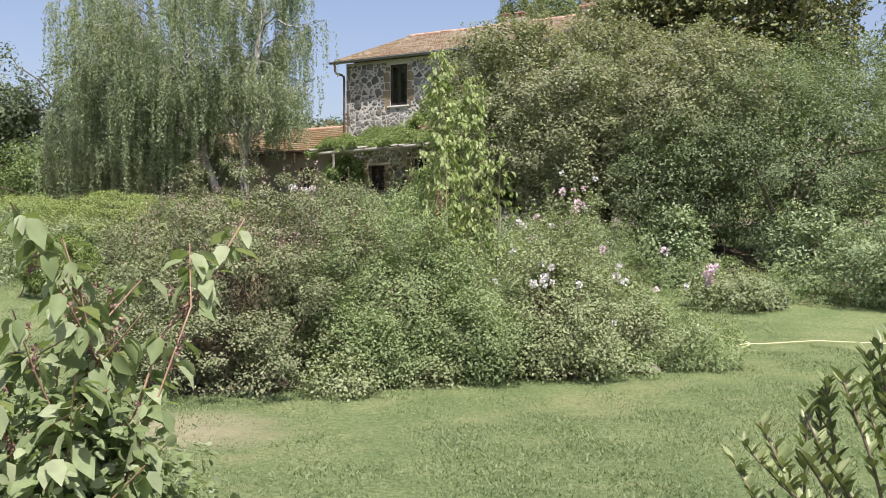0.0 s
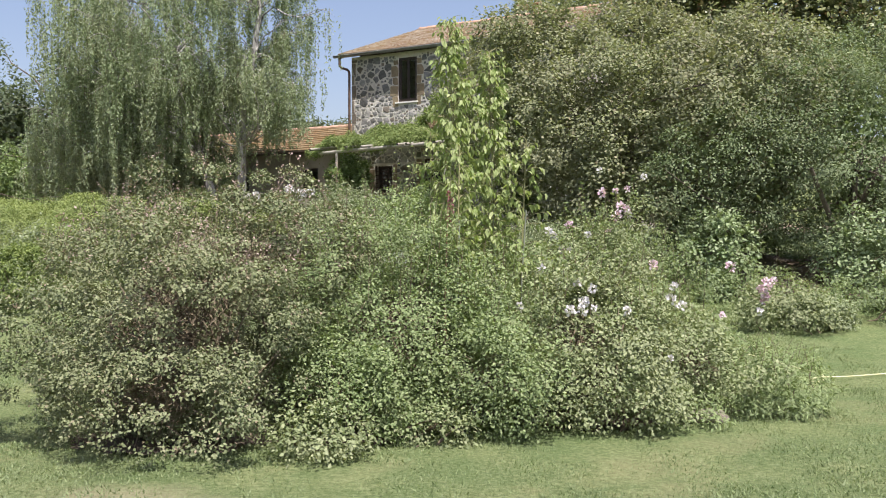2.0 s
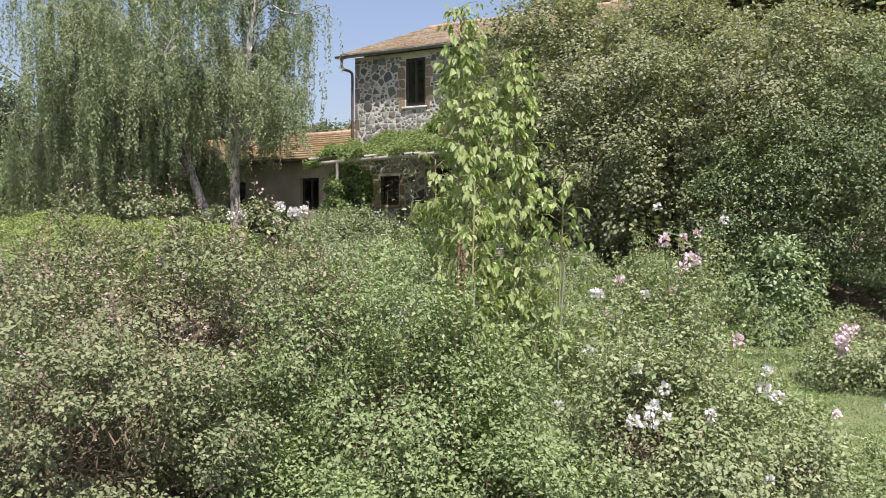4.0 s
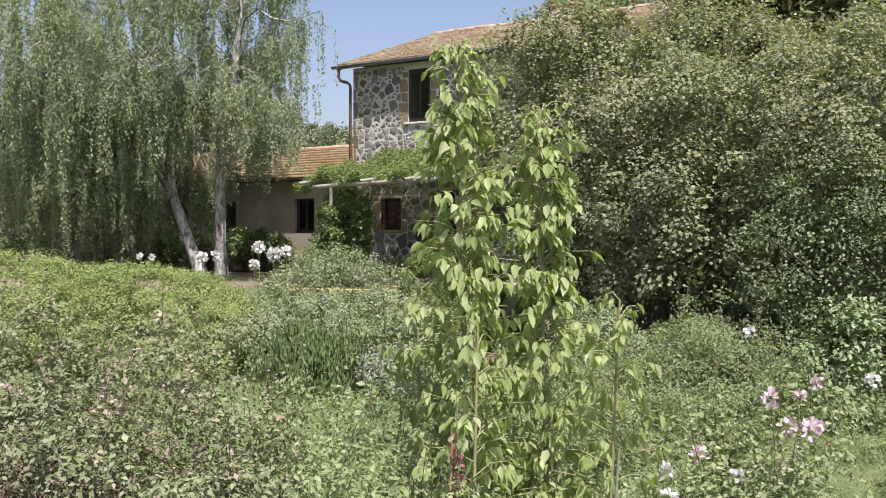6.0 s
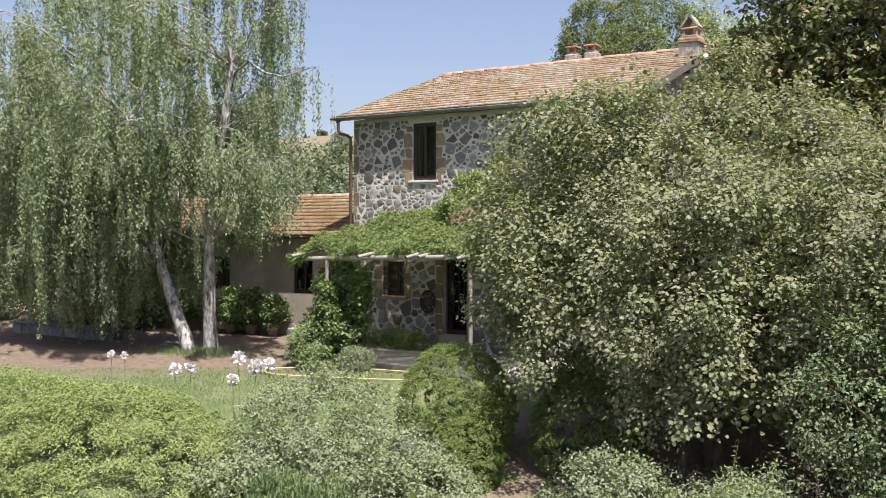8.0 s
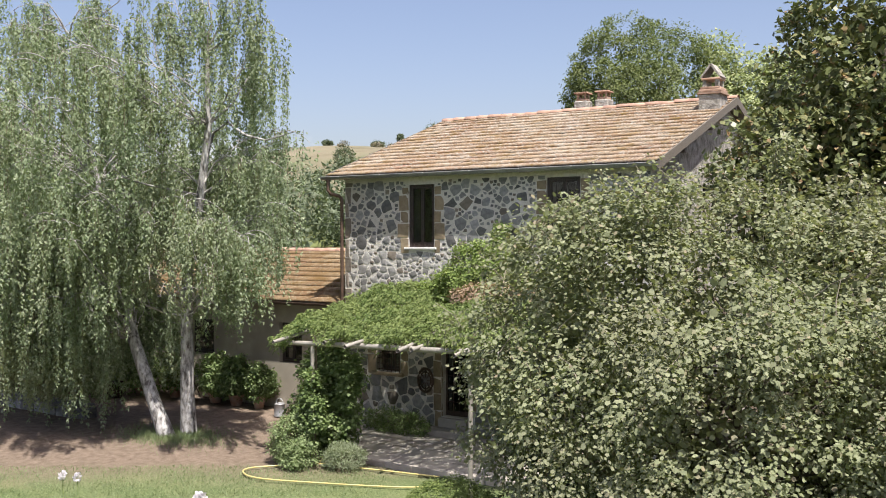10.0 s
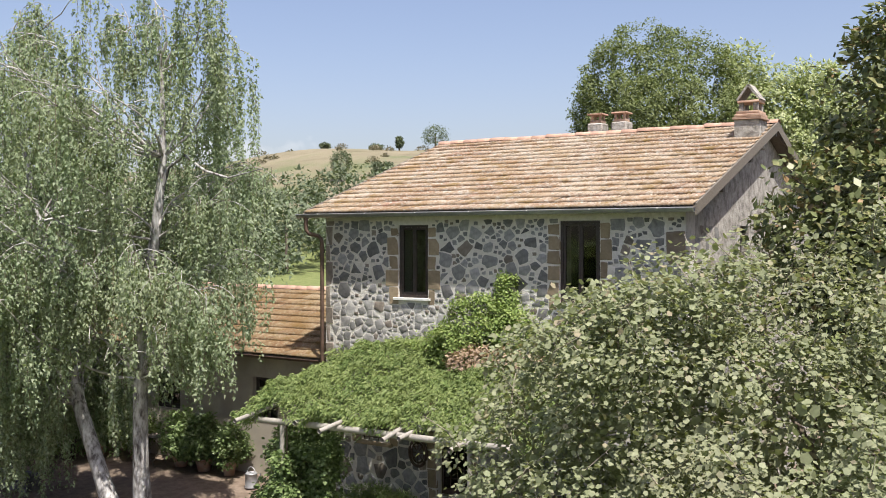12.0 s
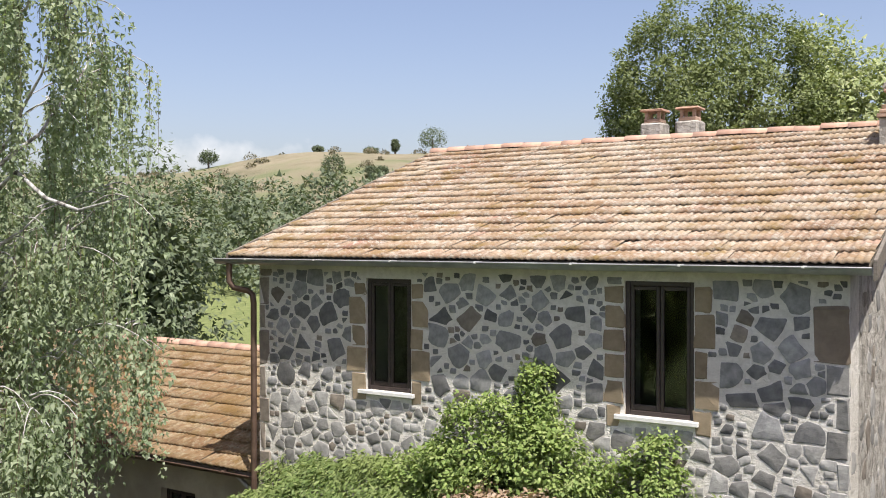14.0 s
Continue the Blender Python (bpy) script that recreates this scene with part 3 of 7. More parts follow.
    h = node(nt, "ShaderNodeTexNoise", Scale=60, Detail=6, Roughness=0.75)
    nt.links.new(P, h.inputs["Vector"])
    bump(nt, b, h.outputs["Fac"], 0.9, 0.03)
    return m


M_GROUND = ground_material()
M_EARTH = plain_material("bare_earth", [(0.3, (0.13, 0.098, 0.072)), (0.55, (0.2, 0.155, 0.115)), (0.75, (0.28, 0.225, 0.17))], 12, 0.95, relief=0.8, relief_scale=35, distance=0.02)
M_SOIL = plain_material("bed_soil", [(0.3, (0.045, 0.035, 0.025)), (0.55, (0.08, 0.06, 0.042)), (0.75, (0.17, 0.13, 0.085))], 30, 0.95, relief=0.8, relief_scale=45, distance=0.02)


# ---- ground ----
def build_ground():
    s = np.concatenate([np.linspace(-3000, -100, 8), np.linspace(-60, -10, 10), np.linspace(-8, 44, 110), np.linspace(46, 120, 34), np.linspace(123, 260, 48), np.linspace(280, 1500, 14), [2500, 4000]])
    r = np.concatenate([np.linspace(-3000, -300, 10), np.linspace(-280, -50, 50), np.linspace(-45, 45, 90), np.linspace(50, 280, 24), np.linspace(300, 3000, 10)])
    S, R = np.meshgrid(s, r, indexing="ij")
    X, Y = -0.54 * S + 0.84 * R, 0.84 * S + 0.54 * R
    Z = ground_z(X, Y)
    far = smooth_step(60, 190, S)
    Z = Z + far * (2.2 * np.sin(R / 43 + 0.9) + 1.0 * np.sin(R / 17 + 2.0) + 0.7 * np.sin(R / 7.3 + S / 11))
    near = 1 - smooth_step(30, 60, np.abs(S))
    Z = Z + near * (0.02 * np.sin(X * 1.7 + 0.4) * np.sin(Y * 1.3) + 0.012 * np.sin(X * 4.1) * np.sin(Y * 3.7))
    n, k = S.shape
    i = (np.arange(n - 1)[:, None] * k + np.arange(k - 1)[None]).ravel()
    L = np.stack([i, i + 1, i + k + 1, i + k], 1)[:, ::-1]
    me = raw_mesh("ground", np.stack([X, Y, Z], -1), 4, L, M_GROUND, True)
    tagged(new("ground", me), "mown garden lawn with worn patches, earth by the house, dry hill behind", "ground", "", "structure")


build_ground()


# ---- house ----
HX0, HX1, HY0, HY1 = -14.78, -6.72, 26.0, 36.46
EAVE_Y, EAVE_Z, RIDGE_Y, RIDGE_Z = 25.74, 8.62, 31.23, 10.55
ROOF_X0, ROOF_X1 = -15.15, -6.44
SLOPE = (RIDGE_Z - EAVE_Z) / (RIDGE_Y - EAVE_Y)


def wall_y(bm, x0, x1, z0, z1, y, thick, holes, inward=1):
    """A wall in a plane of constant y, with openings (x0, x1, z0, z1) right through it."""
    xs = sorted({x0, x1, *[h[0] for h in holes], *[h[1] for h in holes]})
    zs = sorted({z0, z1, *[h[2] for h in holes], *[h[3] for h in holes]})
    yb = y + thick * inward
    def quad(*p):
        bm.faces.new([bm.verts.new(q) for q in p])
    for a, b in zip(xs, xs[1:]):
        for c, d in zip(zs, zs[1:]):
            mx, mz = (a + b) / 2, (c + d) / 2
            if any(h[0] < mx < h[1] and h[2] < mz < h[3] for h in holes):
                continue
            quad((a, y, c), (b, y, c), (b, y, d), (a, y, d))
            quad((a, yb, c), (a, yb, d), (b, yb, d), (b, yb, c))
    for a, b, c, d in holes + [(x0, x1, z0, z1)]:
        quad((a, y, c), (a, y, d), (a, yb, d), (a, yb, c))
        quad((b, y, c), (b, yb, c), (b, yb, d), (b, y, d))
        quad((a, y, d), (b, y, d), (b, yb, d), (a, yb, d))
        quad((a, y, c), (a, yb, c), (b, yb, c), (b, y, c))
    bmesh.ops.remove_doubles(bm, verts=bm.verts, dist=0.0005)


def prism(bm, pts, axis, a, b):
    """A polygon of (u, z) pairs drawn out along x or y from a to b."""
    f = (lambda u, w, t: (t, u, w)) if axis == "x" else (lambda u, w, t: (u, t, w))
    A = [bm.verts.new(f(u, w, a)) for u, w in pts]
    B = [bm.verts.new(f(u, w, b)) for u, w in pts]
    bm.faces.new(A)
    bm.faces.new(B[::-1])
    for i in range(len(pts)):
        j = (i + 1) % len(pts)
        bm.faces.new((A[i], A[j], B[j], B[i]))


WINDOWS = [(-12.83, -12.09, 6.80, 8.30), (-9.13, -8.32, 6.82, 8.35)]
BARS = (-13.80, -13.08, 3.74, 4.66)
DOOR = (-11.90, -11.16, 2.80, 4.85)
house = thing("house", (-10.75, 31.2, 2.4), "two-storey farmhouse of dark basalt rubble with a clay tile roof", "house")
bm = bmesh.new()
wall_y(bm, HX0, HX1, 1.6, 8.50, HY0, 0.5, WINDOWS + [BARS, DOOR])
wall_front = part("wall", bm, M_MORTAR, house, "front wall of basalt rubble in pale lime mortar")
GW = (29.35, 29.95, 6.68, 8.27)
bm = bmesh.new()
for y0, y1, holes in ((26.5, GW[0], 0), (GW[0], GW[1], 1), (GW[1], 35.96, 0)):
    def top(y):
        return (EAVE_Z - 0.2) + SLOPE * (min(y, 2 * RIDGE_Y - y) - EAVE_Y)
    spans = [(1.6, GW[2]), (GW[3], None)] if holes else [(1.6, None)]
    for lo, hi in spans:
        pts = [(y0, lo), (y1, lo)]
        if hi:
            pts += [(y1, hi), (y0, hi)]
        else:
            pts += [(y1, top(y1))] + ([(RIDGE_Y, top(RIDGE_Y))] if y0 < RIDGE_Y < y1 else []) + [(y0, top(y0))]
        prism(bm, pts, "x", HX1 - 0.5, HX1)
wall_gable = part("wall", bm, M_GABLE, house, "gable wall of rubble smeared with rough grey mortar")
bm = bmesh.new()
prism(bm, [(26.5, 1.6), (35.96, 1.6), (35.96, top(35.96)), (RIDGE_Y, top(RIDGE_Y)), (26.5, top(26.5))], "x", HX0, HX0 + 0.5)
part("wall", bm, M_GABLE, house)
bm = bmesh.new()
wall_y(bm, HX0, HX1, 1.6, 8.50, HY1, -0.5, [])
part("wall", bm, M_GABLE, house)
# invented floor and inner wall, coloured near-black to darken the window openings
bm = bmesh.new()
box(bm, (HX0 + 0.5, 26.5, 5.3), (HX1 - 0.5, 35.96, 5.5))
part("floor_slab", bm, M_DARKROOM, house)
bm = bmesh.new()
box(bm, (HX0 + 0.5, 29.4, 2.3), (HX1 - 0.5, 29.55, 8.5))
part("dark_backing_wall", bm, M_DARKROOM, house)


def roof_slab(bm, x0, x1, ey, ez, ry, rz, thick):
    prism(bm, [(ey, ez - thick), (ry, rz - thick), (2 * ry - ey, ez - thick), (2 * ry - ey, ez), (ry, rz), (ey, ez)], "x", x0, x1)


bm = bmesh.new()
roof_slab(bm, ROOF_X0 + 0.03, ROOF_X1 - 0.06, EAVE_Y, EAVE_Z - 0.06, RIDGE_Y, RIDGE_Z - 0.06, 0.09)
roof = part("roof", bm, M_TIMBER, house, "low pitched roof of weathered clay tiles")

# ---- annex ----
AY, AX0, AX1, AEY, AEZ, ARY, ARZ = 26.45, -27.0, -14.80, 26.12, 5.40, 29.75, 6.68
annex = thing("house_annex", (-20.9, 28, 2.4), "low plastered annex with a mossy clay tile roof", "house")
AWINS = [(-17.42, -16.62, 3.66, 4.74), (-20.84, -19.91, 3.70, 4.70)]
bm = bmesh.new()
wall_y(bm, AX0 + 0.2, AX1 - 0.05, 1.6, 5.3, AY, 0.4, AWINS)
part("wall", bm, M_PLASTER, annex, "stained beige plaster wall")
bm = bmesh.new()
wall_y(bm, AX0 + 0.2, AX1 - 0.05, 1.6, 5.3, 33.0, -0.4, [])
box(bm, (AX0 + 0.2, AY + 0.4, 1.6), (AX0 + 0.6, 32.6, 5.3))
part("wall", bm, M_PLASTER, annex)
bm = bmesh.new()
roof_slab(bm, AX0, AX1, AEY, AEZ - 0.06, ARY, ARZ - 0.06, 0.09)
annex_roof = part("roof", bm, M_TIMBER, annex, "mossy clay tile roof")


# ---- tiles ----
def tile_template(width, length, hump):
    prof = [(0.0, 0.004), (0.12, 0.0), (0.2, hump * 0.6), (0.3, hump), (0.4, hump * 0.55), (0.5, 0.0), (0.62, 0.0), (0.7, hump * 0.6), (0.8, hump), (0.9, hump * 0.55), (1.02, 0.006)]
    V, F = [], []
    n = len(prof)
    for y, lift in ((0.0, 0.05), (length, 0.002)):
        for u, h in prof:
            V.append((u * width, y, h + lift))
    for u, h in prof:
        V.append((u * width, 0.0, h + 0.05 - 0.034))
    for i in range(n - 1):
        F.append((i, i + 1, n + i + 1, n + i))
        F.append((2 * n + i, 2 * n + i + 1, i + 1, i))
    return np.array(V, float), np.array(F)


def lay_tiles(parent, mat, x0, x1, ey, ez, ry, rz, cols, rows, near, seed, back=True):
    """Clay tiles on both slopes: those for which near() holds are objects of their own, the rest one joined part."""
    rng = np.random.default_rng(seed)
    w = (x1 - x0) / cols
    ln = math.hypot(ry - ey, rz - ez)
    step = ln / rows
    ang = math.atan2(rz - ez, ry - ey)
    TV, TF = tile_template(w, step * 1.22, 0.017)
    shared = raw_mesh("tile", TV, 4, TF, mat, True)
    V, L, base = [], [], 0
    for side in ((0, 1) if back else (0,)):
        for r in range(rows):
            for c in range(cols):
                d = r * step + rng.normal(0, 0.004)
                jit = pose(0, 0, 0, rng.normal(0, 0.7), rng.normal(0, 0.9), rng.normal(0, 0.8))
                if side == 0:
                    M = pose(x0 + c * w, ey - 0.03 + d * math.cos(ang), ez + d * math.sin(ang), math.degrees(ang), 0, 0) @ jit
                else:
                    M = pose(x1 - c * w, 2 * ry - ey + 0.03 - d * math.cos(ang), ez + d * math.sin(ang), 0, 0, 180) @ pose(0, 0, 0, math.degrees(ang)) @ jit
                if side == 0 and near(r, c):
                    ob = new("tile", shared)
                    ob.parent = parent
                    ob.matrix_basis = M
                else:
                    A = np.array(M)
                    V.append(TV @ A[:3, :3].T + A[:3, 3])
                    L.append(TF + base)
                    base += len(TV)
    part_mesh("tile_field", raw_mesh("tile_field", np.concatenate(V), 4, np.concatenate(L), mat, True), parent, "", "stuff")


def ridge_caps(parent, x0, x1, y, z, step, seed):
    rng = np.random.default_rng(seed)
    n = round((x1 - x0) / step)
    w = (x1 - x0) / n
    ang = np.linspace(0, math.pi, 8)
    V = []
    for x, r in ((0, 0.12), (w * 1.08, 0.105)):
        V += [(x, -math.cos(a) * r * 1.25, math.sin(a) * r * 0.8) for a in ang]
    V += [(0, -math.cos(a) * 0.105 * 1.25, math.sin(a) * 0.105 * 0.8 - 0.004) for a in ang]
    F = [(i, i + 1, 8 + i + 1, 8 + i) for i in range(7)] + [(16 + i, 16 + i + 1, i + 1, i) for i in range(7)]
    me = raw_mesh("ridge_tile", V, 4, np.array(F), M_RIDGE, True)
    for k in range(n):
        ob = new("ridge_tile", me)
        ob.parent = parent
        ob.matrix_basis = pose(x0 + k * w, y + rng.normal(0, 0.006), z + rng.normal(0, 0.006), 0, rng.normal(0, 0.6), rng.normal(0, 0.8))


# ---- stones ----
def stone_field(rng, u0, u1, w0, w1, sizes, holes, wide=1.25):
    """Rubble of mixed sizes: (centre, radius, outline) of each stone, cells of a weighted Voronoi pattern around the holes."""
    big, small = max(sizes), min(sizes)
    P, R = [], []
    for rad, tries in ((big, 110), (big * 0.7 + small * 0.3, 500), (big * 0.38 + small * 0.62, 1300), (small, 3000)):
        for _ in range(int(tries * (u1 - u0) * (w1 - w0) / 14)):
            r = rad * rng.uniform(0.85, 1.2)
            q = np.array([rng.uniform(u0 + r * 0.8, u1 - r * 0.8), rng.uniform(w0 + r * 0.6, w1 - r * 0.6)])
            if any(h[0] - r * 0.8 < q[0] < h[1] + r * 0.8 and h[2] - r * 0.6 < q[1] < h[3] + r * 0.6 for h in holes):
                continue
            if P:
                d = np.array(P) - q
                if np.any(np.hypot(d[:, 0] / wide, d[:, 1]) < 0.93 * (np.array(R) + r)):
                    continue
            P.append(q)
            R.append(r)
    P, R = np.array(P), np.array(R)
    out = []
    for i, (c, r) in enumerate(zip(P, R)):
        poly = [np.array(v, float) for v in ((max(c[0] - r * 1.7, u0), max(c[1] - r * 1.4, w0)), (min(c[0] + r * 1.7, u1), max(c[1] - r * 1.4, w0)), (min(c[0] + r * 1.7, u1), min(c[1] + r * 1.4, w1)), (max(c[0] - r * 1.7, u0), min(c[1] + r * 1.4, w1)))]
        d = P - c
        near = np.argsort((d ** 2).sum(1))[1:16]
        cuts = [(d[j], ((d[j] ** 2).sum() + r * r - R[j] ** 2) / 2) for j in near]
        for h in holes:
            # keep clear of an opening on the side where the stone stands
            gaps = [(h[0] - c[0], (1, 0)), (c[0] - h[1], (-1, 0)), (h[2] - c[1], (0, 1)), (c[1] - h[3], (0, -1))]
            g, n = max(gaps, key=lambda a: a[0])
            cuts.append((np.array(n, float), g))
        for n, lim in cuts:
            new_poly = []
            for a, b in zip(poly, poly[1:] + poly[:1]):
                da, db = (a - c) @ n - lim, (b - c) @ n - lim
                if da <= 0:
                    new_poly.append(a)
                if da * db < 0:
                    new_poly.append(a + (b - a) * da / (da - db))
            poly = new_poly
            if len(poly) < 3:
                break
        if len(poly) >= 3:
            poly = np.array(poly)
            half = (poly.max(0) - poly.min(0)) / 2
            if half.min() > 0.02:
                out.append((c, float(half.min()), poly))
    return out


def stone_mesh_arrays(rng, centre, r, poly, joint, height):
    """One stone, with a broken, uneven outline and a nearly flat worn face: local (u, w, out)."""
    corners = rng.choice([3, 4, 5, 6], p=[0.06, 0.36, 0.4, 0.18])
    while len(poly) > corners:
        # drop the bluntest corner
        ahead, behind = np.roll(poly, -1, 0) - poly, np.roll(poly, 1, 0) - poly
        poly = np.delete(poly, np.argmin(np.abs(ahead[:, 0] * behind[:, 1] - ahead[:, 1] * behind[:, 0])), 0)
    c = poly.mean(0)
    q = (poly - c) * rng.uniform(0.93, 1.12) * max(0.5, 1 - joint * rng.uniform(0.4, 1.7) / r) * np.array([rng.uniform(0.85, 1.06), rng.uniform(0.8, 1.04)])
    nxt = np.roll(q, -1, 0)
    long_edge = np.linalg.norm(nxt - q, axis=1) > 0.05
    ring = []
    for a, b, more in zip(q, nxt, long_edge):
        ring.append(a * 0.93 + b * 0.07)
        if more:
            ring.append((a + b) / 2 * rng.uniform(0.9, 1.12))
        ring.append(a * 0.07 + b * 0.93)
    ring = np.array(ring) * rng.uniform(0.94, 1.04, (len(ring), 1))
    m = len(ring)
    h = height * rng.uniform(0.6, 1.3)
    tilt = rng.normal(0, 0.008, 2)
    V = [np.column_stack([ring, np.full(m, -0.02)]), np.column_stack([ring * 0.985, np.full(m, h * 0.75)]),
         np.column_stack([ring * 0.94, h + ring @ tilt + rng.normal(0, h * 0.08, m)]), np.array([[0, 0, h * 1.05]])]
    a = np.arange(m)
    b = (a + 1) % m
    quads = np.concatenate([np.stack([a, b, m + b, m + a], 1), np.stack([m + a, m + b, 2 * m + b, 2 * m + a], 1)])
    tris = np.stack([2 * m + a, 2 * m + b, np.full(m, 3 * m)], 1)
    return c, np.concatenate(V), quads, tris


def set_stones(parent, stones, to_world, rng, joint, height, mats, as_objects, name="stone"):
    """Sets stones into a wall. to_world: a matrix whose columns are the wall's right, up and outward axes."""
    rest = {}
    for centre, r, poly in stones:
        c, V, quads, tris = stone_mesh_arrays(rng, centre, r, poly, joint, height)
        mat = mats[rng.choice(len(mats), p=[0.86, 0.14][:len(mats)] if len(mats) > 1 else [1.0])]
        tot = np.concatenate([np.full(len(quads), 4), np.full(len(tris), 3)])
        loops = np.concatenate([quads.ravel(), tris.ravel()])
        if as_objects(c[0], c[1]):
            me = raw_mesh(name, V, tot, loops, mat)
            ob = new(name, me)
            ob.parent = parent
            ob.matrix_basis = to_world @ Matrix.Translation((c[0], c[1], 0))
        else:
            A = np.array(to_world)
            W = (V + np.array([c[0], c[1], 0])) @ A[:3, :3].T + A[:3, 3]
            rest.setdefault(mat, []).append((W, tot, loops))
    for mat, items in rest.items():
        base, VV, TT, LL = 0, [], [], []
        for W, tot, loops in items:
            VV.append(W)
            TT.append(tot)
            LL.append(loops + base)
            base += len(W)
        part_mesh("rubble", raw_mesh("rubble", np.concatenate(VV), np.concatenate(TT), np.concatenate(LL), mat), parent, "", "stuff")


# ---- windows ----
def window_unit(parent, x0, x1, z0, z1, y, sill, glaze_bars=0, mat=None, casements=2):
    """A window set at y in the reveal: outer frame, casements with glass, and a marble sill."""
    mat = mat or M_FRAME
    f = 0.055
    win = new("window", None)
    adopt(win, parent)
    tagged(win, "dark brown wooden window with two casements")
    def piece(name, boxes, m, label=""):
        bm = bmesh.new()
        for lo, hi in boxes:
            box(bm, lo, hi, 0.006)
        me = bpy.data.meshes.new(name)
        bm.to_mesh(me)
        bm.free()
        me.materials.append(m)
        ob = new(name, me)
        ob.parent = win
        return tagged(ob, label)
    piece("frame", [((x0, y, z0), (x0 + f, y + 0.07, z1)), ((x1 - f, y, z0), (x1, y + 0.07, z1)), ((x0 + f, y, z1 - f), (x1 - f, y + 0.07, z1)), ((x0 + f, y, z0), (x1 - f, y + 0.07, z0 + f))], mat)
    w = (x1 - x0 - 2 * f) / casements
    for k in range(casements):
        a, b = x0 + f + k * w, x0 + f + (k + 1) * w
        s = 0.045
        boxes = [((a + 0.003, y + 0.012, z0 + f), (a + s, y + 0.06, z1 - f)), ((b - s, y + 0.012, z0 + f), (b - 0.003, y + 0.06, z1 - f)),
                 ((a + s, y + 0.012, z1 - f - s), (b - s, y + 0.06, z1 - f - 0.003)), ((a + s, y + 0.012, z0 + f + 0.003), (b - s, y + 0.06, z0 + f + s * 1.4))]
        for g in range(glaze_bars):
            zz = z0 + f + s + (z1 - z0 - 2 * f - 2 * s) * (g + 1) / (glaze_bars + 1)
            boxes.append(((a + s, y + 0.02, zz - 0.011), (b - s, y + 0.05, zz + 0.011)))
        piece("casement", boxes, mat)
        piece("pane", [((a + s - 0.01, y + 0.034, z0 + f + s), (b - s + 0.01, y + 0.04, z1 - f - s))], M_GLASS)
    if sill:
        piece("sill", [((x0 - 0.11, HY0 - 0.055 if y < 26.4 else y - 0.16, z0 - 0.055), (x1 + 0.06, y + 0.05, z0 - 0.002))], M_MARBLE, "white marble sill")
    return win


for x0, x1, z0, z1 in WINDOWS:
    window_unit(house, x0, x1, z0, z1, 26.035, True)
window_unit(house, *BARS, 26.22, False, 1)
for x0, x1, z0, z1 in AWINS:
    window_unit(annex, x0, x1, z0, z1, AY + 0.12, False, 2)

# plain sill, iron bars and iron glazed door of the ground floor
bm = bmesh.new()
box(bm, (BARS[0] - 0.12, HY0 - 0.07, BARS[2] - 0.09), (BARS[1] + 0.1, HY0 + 0.22, BARS[2] - 0.004), 0.012)
part("sill", bm, M_TUFF, house, "pale stone sill")
grille = new("window_grille", None)
adopt(grille, house)
tagged(grille, "wrought iron window bars")
for k in range(6):
    x = BARS[0] + 0.05 + k * (BARS[1] - BARS[0] - 0.1) / 5
    me_paths = [[((x, HY0 + 0.03, BARS[2]), 0.011), ((x, HY0 + 0.03, BARS[3]), 0.011)]]
    V, L = tube_arrays(me_paths, 6)
    ob = new("bar", raw_mesh("bar", V, 4, L, M_IRON))
    ob.parent = grille
for k in range(7):
    z = BARS[2] + 0.06 + k * (BARS[3] - BARS[2] - 0.12) / 6
    V, L = tube_arrays([[((BARS[0], HY0 + 0.03, z), 0.011), ((BARS[1], HY0 + 0.03, z), 0.011)]], 6)
    ob = new("crossbar", raw_mesh("crossbar", V, 4, L, M_IRON))
    ob.parent = grille
door = new("door", None)
adopt(door, house)
tagged(door, "dark iron door glazed in small panes")
def door_piece(name, boxes, m):
    bm = bmesh.new()
    for lo, hi in boxes:
        box(bm, lo, hi, 0.005)
    me = bpy.data.meshes.new(name)
    bm.to_mesh(me)
    bm.free()
    me.materials.append(m)
    ob = new(name, me)
    ob.parent = door
dx0, dx1, dz0, dz1 = DOOR
dy = 26.2
door_piece("frame", [((dx0, dy, dz0), (dx0 + 0.05, dy + 0.06, dz1)), ((dx1 - 0.05, dy, dz0), (dx1, dy + 0.06, dz1)), ((dx0 + 0.05, dy, dz1 - 0.05), (dx1 - 0.05, dy + 0.06, dz1)), ((dx0 + 0.05, dy, dz0), (dx1 - 0.05, dy + 0.06, dz0 + 0.12))], M_IRON)
for k in range(1, 4):
    x = dx0 + 0.05 + (dx1 - dx0 - 0.1) * k / 4
    door_piece("glazing_bar", [((x - 0.01, dy + 0.01, dz0 + 0.12), (x + 0.01, dy + 0.05, dz1 - 0.05))], M_IRON)
for k in range(1, 9):
    z = dz0 + 0.12 + (dz1 - dz0 - 0.17) * k / 9
    door_piece("glazing_bar", [((dx0 + 0.05, dy + 0.012, z - 0.01), (dx1 - 0.05, dy + 0.048, z + 0.01))], M_IRON)
door_piece("pane", [((dx0 + 0.04, dy + 0.028, dz0 + 0.1), (dx1 - 0.04, dy + 0.034, dz1 - 0.04))], M_GLASS)
bm = bmesh.new()
box(bm, (dx0 - 0.25, 25.55, 2.3), (dx1 + 0.35, 26.0, 2.56), 0.02)
box(bm, (dx0 - 0.02, 25.86, 2.56), (dx1 + 0.02, 26.2, 2.79), 0.02)
part("doorstep", bm, M_SLAB, house, "worn stone doorstep")
